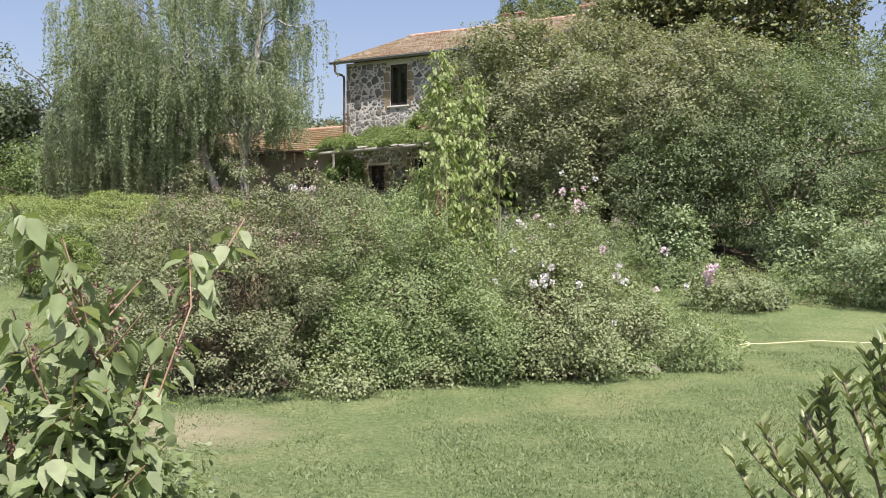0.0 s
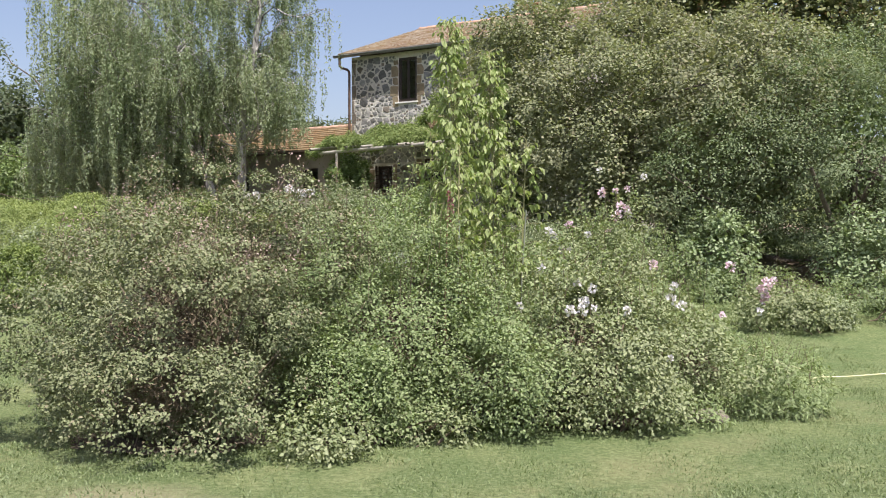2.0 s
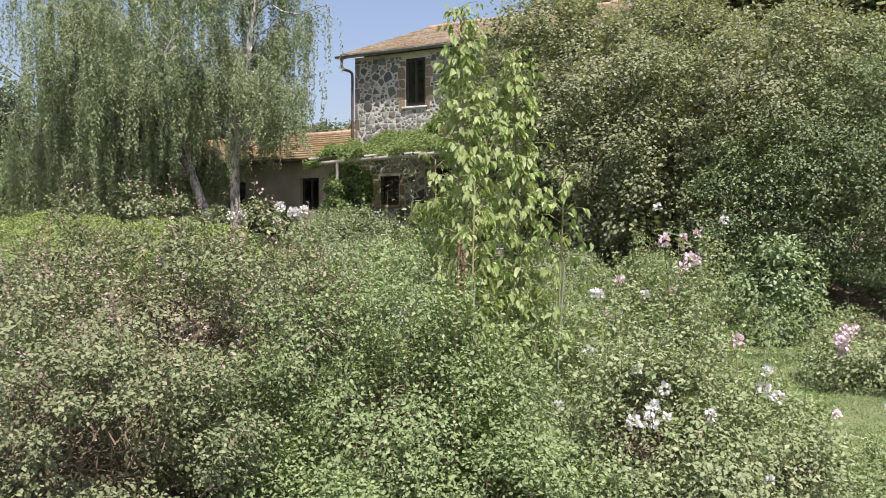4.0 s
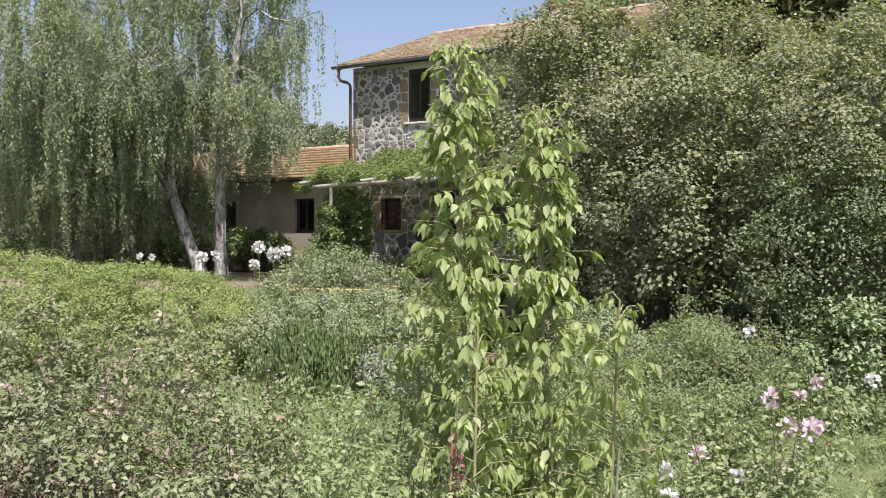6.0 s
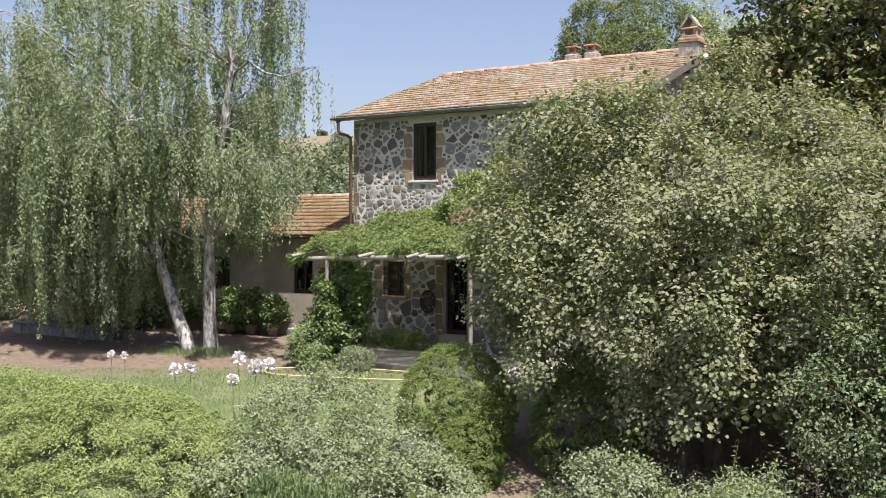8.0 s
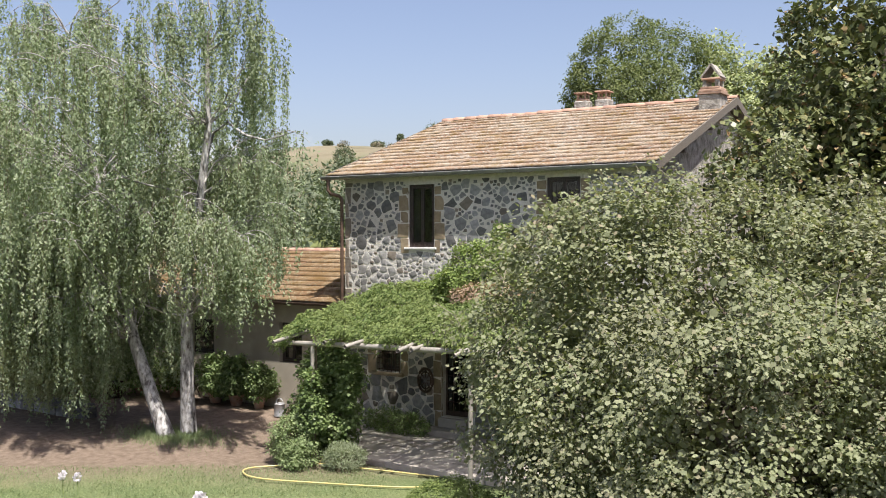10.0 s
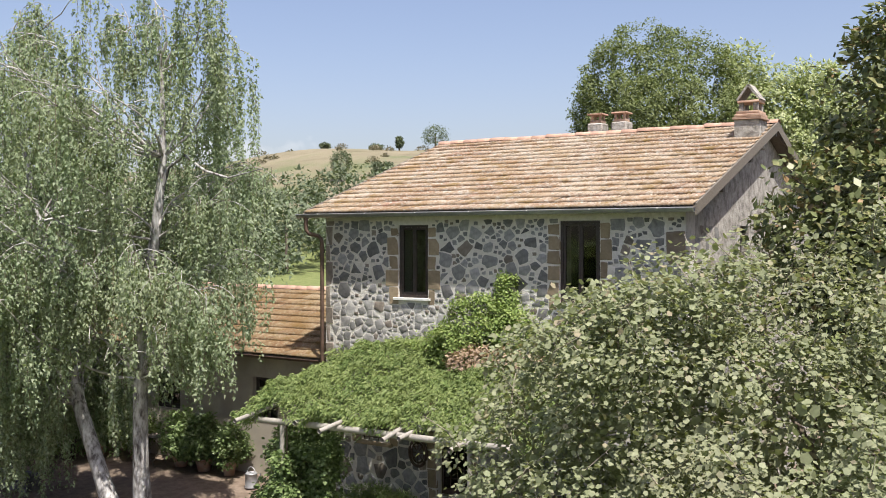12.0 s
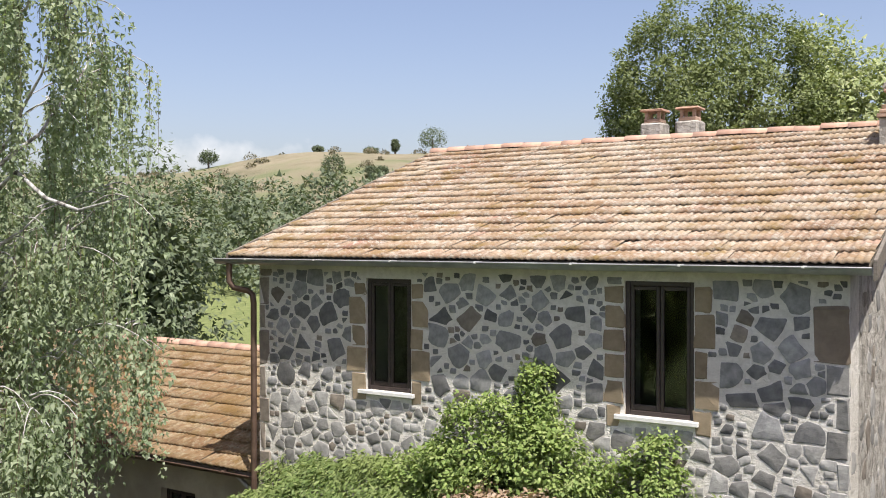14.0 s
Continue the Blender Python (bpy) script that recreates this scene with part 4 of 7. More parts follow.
# surround of the door and of the barred window
rngq = np.random.default_rng(5)
def block(parent, lo, hi, mat, name="block"):
    bm = bmesh.new()
    box(bm, lo, hi, 0.014)
    for v in bm.verts:
        v.co += Vector(rngq.normal(0, 0.008, 3))
    return part(name, bm, mat, parent)
QUOINS = []
def quoin_column(x, side, z0, z1, wide, narrow, h=0.3, mat=None):
    """Squared tuff blocks beside an opening or a corner; side +1 grows to larger x."""
    z, k = z0, 0
    while z < z1 - 0.08:
        hh = min(h * rngq.uniform(0.8, 1.25), z1 - z)
        if z1 - z - hh < 0.12:
            hh = z1 - z
        w = (wide if k % 2 else narrow) * rngq.uniform(0.85, 1.15)
        a, b = (x, x + w) if side > 0 else (x - w, x)
        block(wall_front, (a, HY0 - 0.01, z + 0.01), (b, HY0 + 0.06, z + hh - 0.012), mat or M_TUFF, "quoin")
        QUOINS.append((a, b, z, z + hh))
        z += hh
        k += 1
for x0, x1, z0, z1 in WINDOWS:
    quoin_column(x0 - 0.004, -1, z0 - 0.16, z1 - 0.05, 0.29, 0.21, 0.33)
    quoin_column(x1 + 0.004, 1, z0 - 0.16, z1 - 0.05, 0.27, 0.17, 0.33)
quoin_column(HX0 + 0.004, 1, 2.3, 8.3, 0.2, 0.12, 0.42, M_BROWNSTONE)
quoin_column(HX1 - 0.004, -1, 4.4, 7.55, 0.22, 0.12, 0.3, M_GREYSTONE)
quoin_column(HX1 - 0.004, -1, 7.55, 8.15, 0.36, 0.36, 0.62, M_TUFFDARK)
quoin_column(DOOR[0] - 0.004, -1, 2.5, 4.85, 0.24, 0.2, 0.4)
quoin_column(DOOR[1] + 0.004, 1, 2.5, 4.85, 0.24, 0.2, 0.4)
quoin_column(BARS[0] - 0.004, -1, 3.66, 4.7, 0.3, 0.24, 0.4)
quoin_column(BARS[1] + 0.004, 1, 3.66, 4.7, 0.26, 0.2, 0.4)

# ---- stonework ----
rngs = np.random.default_rng(77)
FRONT = Matrix(((1, 0, 0, 0), (0, 0, -1, HY0), (0, 1, 0, 0), (0, 0, 0, 1)))
holes = [(a - 0.02, b + 0.02, c - 0.08, d + 0.05) for a, b, c, d in WINDOWS + [BARS, DOOR]] + QUOINS
upper = stone_field(rngs, HX0 + 0.02, HX1 - 0.02, 6.70, 8.40, (0.15, 0.034), holes)
lower = stone_field(rngs, HX0 + 0.02, HX1 - 0.02, 4.74, 6.70, (0.115, 0.036), holes + [(WINDOWS[0][0] - 0.15, WINDOWS[0][1] + 0.1, 6.7, 6.8), (WINDOWS[1][0] - 0.15, WINDOWS[1][1] + 0.1, 6.7, 6.82)])
foot = stone_field(rngs, HX0 + 0.02, HX1 - 0.02, 2.3, 4.72, (0.17, 0.055), holes)
# middle rows paler: sunlight below the eave shadow put into the stone colour
set_stones(wall_front, upper, FRONT, rngs, 0.008, 0.008, [M_BASALT, M_BROWNSTONE], lambda u, w: u < -9.3)
set_stones(wall_front, lower, FRONT, rngs, 0.004, 0.006, [M_GREYSTONE, M_BROWNSTONE], lambda u, w: False)
set_stones(wall_front, foot, FRONT, rngs, 0.012, 0.010, [M_BASALT, M_BROWNSTONE], lambda u, w: False)
SIDE = Matrix(((0, 0, 1, HX1), (1, 0, 0, 0), (0, 1, 0, 0), (0, 0, 0, 1)))
side = stone_field(rngs, 26.1, 36.2, 3.4, 8.3, (0.16, 0.07), [(GW[0] - 0.1, GW[1] + 0.1, GW[2], GW[3])])
set_stones(wall_gable, side[::3], SIDE, rngs, 0.03, 0.004, [M_GREYSTONE, M_BROWNSTONE], lambda u, w: False)

# ---- roof of the house ----
lay_tiles(roof, M_TILE, ROOF_X0, ROOF_X1 - 0.05, EAVE_Y, EAVE_Z - 0.055, RIDGE_Y, RIDGE_Z - 0.055, 50, 17, lambda r, c: r < 12 and c >= 25, 3)
ridge_caps(roof, ROOF_X0 - 0.02, ROOF_X1, RIDGE_Y, RIDGE_Z - 0.045, 0.4, 4)
lay_tiles(annex_roof, M_TILE_ANNEX, AX0, AX1, AEY, AEZ - 0.055, ARY, ARZ - 0.055, 64, 11, lambda r, c: c >= 37, 5)
ridge_caps(annex_roof, AX0, AX1, ARY, ARZ - 0.045, 0.4, 6)
ang = math.atan(SLOPE)
for side_sign in (1, -1):
    for x in (ROOF_X1 - 0.02, ROOF_X0 - 0.01):
        bm = bmesh.new()
        y0 = EAVE_Y - 0.04 if side_sign > 0 else 2 * RIDGE_Y - EAVE_Y + 0.04
        z0 = EAVE_Z - 0.2
        prism(bm, [(y0, z0), (RIDGE_Y, z0 + SLOPE * (RIDGE_Y - EAVE_Y)), (RIDGE_Y, z0 + 0.2 + SLOPE * (RIDGE_Y - EAVE_Y)), (y0, z0 + 0.2)], "x", x, x + 0.035)
        part("barge_board", bm, M_TIMBER, house, "grey weathered barge board")
for y in (27.4, 29.3, RIDGE_Y, 33.2, 35.1):
    z = EAVE_Z - 0.17 + SLOPE * (min(y, 2 * RIDGE_Y - y) - EAVE_Y)
    bm = bmesh.new()
    box(bm, (HX1 - 0.1, y - 0.06, z - 0.16), (ROOF_X1 - 0.03, y + 0.06, z - 0.02), 0.01)
    part("purlin", bm, M_TIMBER, house)
# window of the gable
bm = bmesh.new()
f = 0.05
for lo, hi in (((HX1 - 0.2, GW[0], GW[2]), (HX1 - 0.14, GW[0] + f, GW[3])), ((HX1 - 0.2, GW[1] - f, GW[2]), (HX1 - 0.14, GW[1], GW[3])), ((HX1 - 0.2, GW[0] + f, GW[3] - f), (HX1 - 0.14, GW[1] - f, GW[3])), ((HX1 - 0.2, GW[0] + f, GW[2]), (HX1 - 0.14, GW[1] - f, GW[2] + f))):
    box(bm, lo, hi, 0.005)
gwin = part("window", bm, M_FRAME, house, "narrow gable window with a brown frame")
bm = bmesh.new()
box(bm, (HX1 - 0.18, GW[0] + f, GW[2] + f), (HX1 - 0.17, GW[1] - f, GW[3] - f))
part("pane", bm, M_GLASS, gwin)
bm = bmesh.new()
box(bm, (HX1 - 0.2, GW[0] - 0.08, GW[2] - 0.06), (HX1 + 0.06, GW[1] + 0.08, GW[2] - 0.004), 0.01)
part("sill", bm, M_TUFF, gwin, "brown stone sill")


def gutter(parent, x0, x1, y, z, r, mat, straps):
    """An open half-round gutter with a rolled lip and joint straps."""
    ang = np.linspace(math.pi, 2 * math.pi, 9)
    V, F = [], []
    for x in (x0, x1):
        V += [(x, y + math.cos(a) * r, z + math.sin(a) * r) for a in ang] + [(x, y + math.cos(a) * (r - 0.006), z + math.sin(a) * (r - 0.006) + 0.004) for a in ang]
    for i in range(8):
        F += [(i, 18 + i, 19 + i, i + 1), (9 + i, 10 + i, 28 + i, 27 + i)]
    for o in (0, 18):
        F += [(o + i, o + i + 1, o + 10 + i, o + 9 + i) for i in range(8)]
    g = part_mesh("gutter", raw_mesh("gutter", V, 4, np.array(F), mat), parent, "zinc half-round gutter")
    tubes("gutter_lip", [[((x0, y - r, z), 0.011), ((x1, y - r, z), 0.011)]], mat, parent, 6)
    for k in range(straps):
        x = x0 + (x1 - x0) * (k + 0.5) / straps
        bm = bmesh.new()
        box(bm, (x - 0.014, y - r - 0.012, z - 0.012), (x + 0.014, y + r, z + 0.012))
        part("gutter_strap", bm, M_MARBLE if mat is M_GUTTER else mat, parent, "pale metal gutter strap")
    return g


gutter(house, ROOF_X0 - 0.16, ROOF_X1 - 0.02, EAVE_Y - 0.06, EAVE_Z - 0.075, 0.075, M_GUTTER, 7)
tubes("downpipe", [[((-15.07, EAVE_Y - 0.06, EAVE_Z - 0.14), 0.045), ((-15.07, EAVE_Y - 0.06, 8.22), 0.045), ((-15.03, EAVE_Y - 0.02, 8.13), 0.045), ((-14.90, 25.88, 8.08), 0.045), ((-14.85, 25.93, 8.02), 0.045), ((-14.84, 25.94, 7.9), 0.045), ((-14.84, 25.94, 2.5), 0.045)]], M_COPPER, house, 10, "brown copper downpipe at the corner")
gutter(annex, AX0, AX1 - 0.02, AEY - 0.05, AEZ - 0.08, 0.06, M_COPPER, 8)
tubes("downpipe", [[((-15.3, AEY - 0.05, AEZ - 0.12), 0.035), ((-15.25, AEY + 0.02, 5.18), 0.035), ((-14.95, 26.1, 5.05), 0.035), ((-14.92, 26.1, 4.95), 0.035)]], M_GUTTER, annex, 8, "short grey overflow pipe")


# ---- chimneys ----
def stack_chimney(x, y, w, d, z0, z1):
    ch = new("chimney", None)
    adopt(ch, house)
    tagged(ch, "plastered brick chimney with a tiled cap")
    def piece(name, boxes, m, bev=0.01):
        bm = bmesh.new()
        for lo, hi in boxes:
            box(bm, lo, hi, bev)
        for v in bm.verts:
            v.co += Vector(rngq.normal(0, 0.004, 3))
        me = bpy.data.meshes.new(name)
        bm.to_mesh(me)
        bm.free()
        me.materials.append(m)
        ob = new(name, me)
        ob.parent = ch
    return piece


cx, cy = -6.78, 30.35
piece = stack_chimney(cx, cy, 0, 0, 0, 0)
piece("base", [((cx - 0.27, cy - 0.3, 9.9), (cx + 0.25, cy + 0.32, 10.5))], M_GABLE)
for k, (g, h) in enumerate(((0.3, 0.05), (0.27, 0.06), (0.24, 0.05))):
    piece("brick_course", [((cx - g, cy - g - 0.04, 10.5 + k * 0.062), (cx + g, cy + g + 0.04, 10.5 + k * 0.062 + 0.058))], M_BRICK)
for sx, sy in ((-1, -1), (1, -1), (-1, 1), (1, 1)):
    piece("cap_post", [((cx + sx * 0.15 - 0.05, cy + sy * 0.17 - 0.05, 10.69), (cx + sx * 0.15 + 0.05, cy + sy * 0.17 + 0.05, 10.86))], M_GABLE)
piece("flue_hood", [((cx - 0.23, cy - 0.26, 10.86), (cx + 0.23, cy + 0.26, 10.91))], M_BRICK)
for s in (-1, 1):
    bm = bmesh.new()
    prism(bm, [(cx + s * 0.22, 10.91), (cx + s * 0.25, 10.93), (cx + s * 0.02, 11.25), (cx - s * 0.02, 11.22)], "y", cy - 0.24, cy + 0.24)
    part("cap_slab", bm, M_GABLE, house, "stone slab of the chimney cap")
for x in (-10.95, -10.32):
    piece = stack_chimney(x, 31.9, 0, 0, 0, 0)
    piece("base", [((x - 0.2, 31.7, 10.0), (x + 0.2, 32.1, 10.86))], M_GABLE, 0.03)
    piece("shoulder", [((x - 0.15, 31.75, 10.86), (x + 0.15, 32.05, 10.93))], M_BRICK)
    for sx, sy in ((-1, -1), (1, -1), (-1, 1), (1, 1)):
        piece("cap_post", [((x + sx * 0.11 - 0.03, 31.9 + sy * 0.11 - 0.03, 10.93), (x + sx * 0.11 + 0.03, 31.9 + sy * 0.11 + 0.03, 11.06))], M_BRICK)
    piece("flue_hood", [((x - 0.2, 31.7, 11.06), (x + 0.2, 32.1, 11.1))], M_RIDGE)


# ---- plants ----
def each_tube(name, paths, mat, parent, sides=5):
    """One object for each tube."""
    for path in paths:
        V, L = tube_arrays([path], sides)
        part_mesh(name, raw_mesh(name, V, 4, L, mat, True), parent)


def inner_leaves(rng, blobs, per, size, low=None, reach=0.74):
    """Sparse large leaves or twigs deep inside a crown, added to block the light."""
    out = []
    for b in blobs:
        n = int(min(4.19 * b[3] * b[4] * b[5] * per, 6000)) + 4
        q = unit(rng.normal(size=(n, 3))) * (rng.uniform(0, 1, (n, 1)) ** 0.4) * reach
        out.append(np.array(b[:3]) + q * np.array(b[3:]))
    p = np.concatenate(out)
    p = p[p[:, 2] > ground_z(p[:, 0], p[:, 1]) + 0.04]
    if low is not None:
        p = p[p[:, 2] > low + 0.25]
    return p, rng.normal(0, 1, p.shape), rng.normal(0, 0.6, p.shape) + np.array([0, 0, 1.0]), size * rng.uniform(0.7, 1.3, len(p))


def joined(a, b):
    return [np.concatenate([u, v]) for u, v in zip(a, b)]


def shrub(name, label, blobs, mat, clumps, per, spread, size, seed, shape="diamond", stems=10, base=None, category="shrub", twig=None, group="", extra=None, twiggy=True, **kw):
    rng = np.random.default_rng(seed)
    base = base or (blobs[0][0], blobs[0][1])
    ob = thing(name, (base[0], base[1], gz(*base)), label, category, group)
    pos, axis, nor, sz, cen = cloud(rng, blobs, clumps, per, spread, size, seed=seed, **kw)
    if stems:
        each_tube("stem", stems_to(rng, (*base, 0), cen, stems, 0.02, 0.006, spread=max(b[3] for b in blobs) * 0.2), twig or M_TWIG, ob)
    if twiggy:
        # twig filling added to darken the hollows between the leaves
        leaves("inner_twig_filler", *inner_leaves(rng, blobs, 150, 0.24, reach=0.45), M_TWIG, ob, "twig", "bare brown twigs inside the bush", "stuff")
    leaves("foliage", pos, axis, nor, sz, mat, ob, shape)
    if extra:
        # thin shoots that stand out of the outline
        mat2, n, ln, lsize = extra
        paths, p2, a2 = [], [], []
        top = cen[cen[:, 2] > np.quantile(cen[:, 2], 0.62)]
        for c in top[rng.choice(len(top), min(n, len(top)), replace=False)]:
            tip = c + np.array([rng.normal(0, 0.12), rng.normal(0, 0.12), ln * rng.uniform(0.4, 1.0)])
            paths.append([(c, 0.004), ((c + tip) / 2 + rng.normal(0, 0.02, 3), 0.003), (tip, 0.0015)])
            for k in range(16):
                p2.append(c + (tip - c) * rng.uniform(0.1, 1.0) + rng.normal(0, 0.02, 3))
                a2.append(rng.normal(0, 1, 3) * np.array([1, 1, 0.5]) + np.array([0, 0, 0.3]))
        p2, a2 = np.array(p2), np.array(a2)
        part_mesh("shoot_growth", raw_mesh("shoot_growth", *(lambda VL: (VL[0], 4, VL[1]))(tube_arrays(paths, 3)), M_TWIG), ob, "", "stuff")
        leaves("shoot_foliage", p2, a2, rng.normal(0, 0.5, p2.shape) + np.array([0, 0, 1.0]), lsize * rng.uniform(0.6, 1.2, len(p2)), mat2, ob, shape)
    return ob


def tree(name, label, base, trunk_top, blobs, mat, clumps, per, spread, size, seed, r=0.18, limbs=14, shape="diamond", bark=None, category="tree", stems=1, low_edge=None, shoots=0, **kw):
    rng = np.random.default_rng(seed)
    z0 = gz(*base)
    ob = thing(name, (base[0], base[1], z0), label, category)
    pos, axis, nor, sz, cen = cloud(rng, blobs, clumps, per, spread, size, seed=seed, **kw)
    if low_edge is not None:
        ok = pos[:, 2] > low_edge + 0.22 * np.sin(pos[:, 0] * 2.3) + 0.12 * np.sin(pos[:, 0] * 5.1 + pos[:, 1] * 3)
        pos, axis, nor, sz = pos[ok], axis[ok], nor[ok], sz[ok]
        cen = cen[cen[:, 2] > low_edge]
    pos, axis, nor, sz = joined((pos, axis, nor, sz), inner_leaves(rng, blobs, 60, max(size * 1.5, 0.11), low_edge))
    bark = bark or M_BARK
    top = np.array(trunk_top, float)
    for k in range(stems):
        a = np.array((base[0], base[1], z0 - 0.1)) + (np.append(rng.normal(0, 0.35, 2), 0) if stems > 1 else 0)
        b = top + (np.append(rng.normal(0, 1.0, 2), rng.normal(0, 0.4)) if stems > 1 else 0)
        tubes("trunk", [curve_path(a, b, r, r * 0.45, rng, 8, 0.08)], bark, ob, 10)
    idx = rng.choice(len(cen), min(limbs, len(cen)), replace=False)
    low = np.array((base[0], base[1], z0))
    paths = []
    for i in idx:
        t = rng.uniform(0.45, 1.0)
        a = low + (top - low) * t
        paths.append(curve_path(a, cen[i], r * 0.4, 0.015, rng, 6, 0.14))
    each_tube("limb", paths, bark, ob)
    if shoots:
        # leafy shoots that stand out of the top of the crown
        high = cen[cen[:, 2] > np.quantile(cen[:, 2], 0.5)]
        paths, p2, a2 = [], [], []
        for c in high[rng.choice(len(high), min(shoots, len(high)), replace=False)]:
            tip = c + np.array([rng.normal(0, 0.25), rng.normal(0, 0.25), rng.uniform(0.25, 0.6)])
            paths.append([(c, 0.008), ((c + tip) / 2 + rng.normal(0, 0.04, 3), 0.006), (tip, 0.003)])
            for _ in range(22):
                p2.append(c + (tip - c) * rng.uniform(0.15, 1.0) + rng.normal(0, 0.05, 3))
                a2.append(rng.normal(0, 1, 3) * np.array([1, 1, 0.5]) + np.array([0, 0, -0.2]))
        p2, a2 = np.array(p2), np.array(a2)
        part_mesh("shoot_growth", raw_mesh("shoot_growth", *(lambda VL: (VL[0], 4, VL[1]))(tube_arrays(paths, 4)), M_HAZELTWIG), ob, "", "stuff")
        pos, axis, nor, sz = joined((pos, axis, nor, sz), (p2, a2, rng.normal(0, 0.5, p2.shape) + np.array([0, 0, 1.0]), size * rng.uniform(0.8, 1.3, len(p2))))
    leaves("crown", pos, axis, nor, sz, mat, ob, shape)
    return ob


# island bed in the lawn
shrub("abelia_bush", "dense abelia bush with small leaves and brownish pink tips", [(-1.85, 5.0, 1.22, 1.55, 1.3, 1.12), (-3.4, 7.0, 1.6, 2.0, 1.9, 1.4), (-1.9, 6.4, 1.75, 1.25, 1.2, 1.0), (-1.5, 4.4, 0.75, 1.2, 0.75, 0.62)],
      M_BROWNISH, 1250, 140, 0.1, 0.038, 11, amp=0.22, depth=0.2, flat=0.25, jitter=0.8, floor_gap=0.05, extra=(M_ABELIA_TIP, 760, 0.42, 0.034))
shrub("mock_orange_bush", "loose light green bush with fine leaves", [(-0.35, 6.75, 1.1, 1.25, 1.2, 1.1), (-0.8, 8.0, 1.35, 1.3, 1.3, 1.15), (-0.3, 5.65, 0.62, 0.75, 0.5, 0.55), (0.75, 6.5, 0.75, 0.75, 0.55, 0.65)],
      M_MOCK, 900, 125, 0.12, 0.037, 12, amp=0.34, depth=0.24, flat=0.6, jitter=0.9, floor_gap=0.05, extra=(M_MOCK, 460, 0.7, 0.042))
rose_bush = shrub("rose_bush", "sprawling rose bush with white and pink blooms", [(1.15, 7.75, 0.95, 1.2, 1.15, 0.92), (1.0, 8.8, 1.45, 0.7, 0.7, 1.0), (2.1, 8.6, 0.8, 0.75, 0.75, 0.66), (1.6, 7.3, 0.62, 0.75, 0.55, 0.5)],
      M_GREEN, 640, 110, 0.12, 0.043, 13, amp=0.34, depth=0.25, flat=0.4, jitter=0.9, floor_gap=0.06, extra=(M_MOCK, 230, 0.6, 0.05))
shrub("weed_clump", "low tangle of weeds and tall grass at the lawn edge", [(2.75, 9.1, 0.5, 0.7, 0.9, 0.4), (2.2, 7.9, 0.35, 0.5, 0.5, 0.25)], M_MOCK, 260, 40, 0.1, 0.065, 14, shape="blade", category="weeds", extra=(M_MOCK, 90, 0.4, 0.05), twiggy=False)
shrub("weed_clump", "leafy weeds at the foot of the bushes", [(-0.1, 5.0, 0.42, 0.42, 0.35, 0.26), (0.5, 5.9, 0.4, 0.45, 0.3, 0.25)], M_GREEN, 150, 36, 0.09, 0.045, 15, category="weeds", twiggy=False)
# hazel and its neighbours
tree("hazel_tree", "broad hazel tree with rounded grey-green leaves", (-3.3, 20.3), (-3.3, 20.3, 5.4), [(-3.6, 20.4, 5.1, 3.55, 3.35, 2.6), (-0.7, 20.8, 5.0, 3.1, 3.2, 2.55), (-4.95, 19.75, 5.38, 1.95, 2.0, 2.45), (-2.6, 18.6, 4.2, 1.6, 1.4, 1.2), (-2.4, 18.1, 3.2, 1.5, 0.85, 0.95)],
     M_HAZEL, 1500, 100, 0.19, 0.068, 21, r=0.11, limbs=40, shape="ovate", stems=5, amp=0.17, depth=0.15, jitter=0.75, low_edge=2.5, shoots=330)
shrub("undergrowth", "dark ivy and brambles in the shade under the hazel", [(-6.0, 22.7, 2.6, 1.1, 0.5, 0.75), (-3.6, 23.0, 2.75, 1.9, 0.7, 0.9), (-0.6, 23.0, 2.7, 2.0, 0.8, 1.0), (2.2, 22.6, 2.6, 1.8, 0.8, 1.2)], M_IVY, 420, 40, 0.15, 0.09, 46, shape="tri", category="undergrowth", amp=0.25)
tree("elder_tree", "elder thicket with pale green leaves", (2.2, 20.0), (2.2, 20.0, 4.0), [(1.8, 19.6, 3.9, 2.4, 2.3, 2.2), (3.8, 20.8, 3.7, 2.2, 2.2, 2.3), (5.6, 19.4, 2.3, 2.0, 1.6, 1.6), (2.8, 22.0, 4.8, 3.0, 2.5, 2.2), (-0.55, 17.7, 3.3, 0.95, 0.7, 1.15), (0.7, 18.3, 3.6, 1.2, 1.0, 1.6)],
     M_ELDER, 1250, 100, 0.19, 0.058, 22, r=0.08, limbs=16, stems=4, amp=0.22, depth=0.16)
tree("magnolia_tree", "tall evergreen magnolia with glossy dark leaves", (-1.6, 26.8), (-1.6, 26.8, 9.5), [(-2.5, 26.9, 9.5, 2.0, 2.2, 3.0), (-3.4, 25.7, 7.8, 2.0, 1.7, 1.6), (0.3, 27.2, 8.0, 2.8, 2.6, 3.4), (-1.8, 26.0, 5.6, 3.0, 2.4, 2.2)],
     M_MAGNOLIA, 1250, 46, 0.2, 0.15, 23, r=0.22, limbs=36, shape="diamond", amp=0.14, depth=0.14, droop=-0.2)
tree("oak_tree", "dark oak at the edge of the garden", (5.2, 31.0), (5.2, 31, 6), [(5.2, 31.0, 6.6, 3.2, 3.0, 3.4), (8.0, 29.0, 5.4, 3.2, 3.0, 3.4)], M_DARKTREE, 700, 40, 0.36, 0.16, 26, shape="tri", r=0.2, limbs=20, amp=0.16)
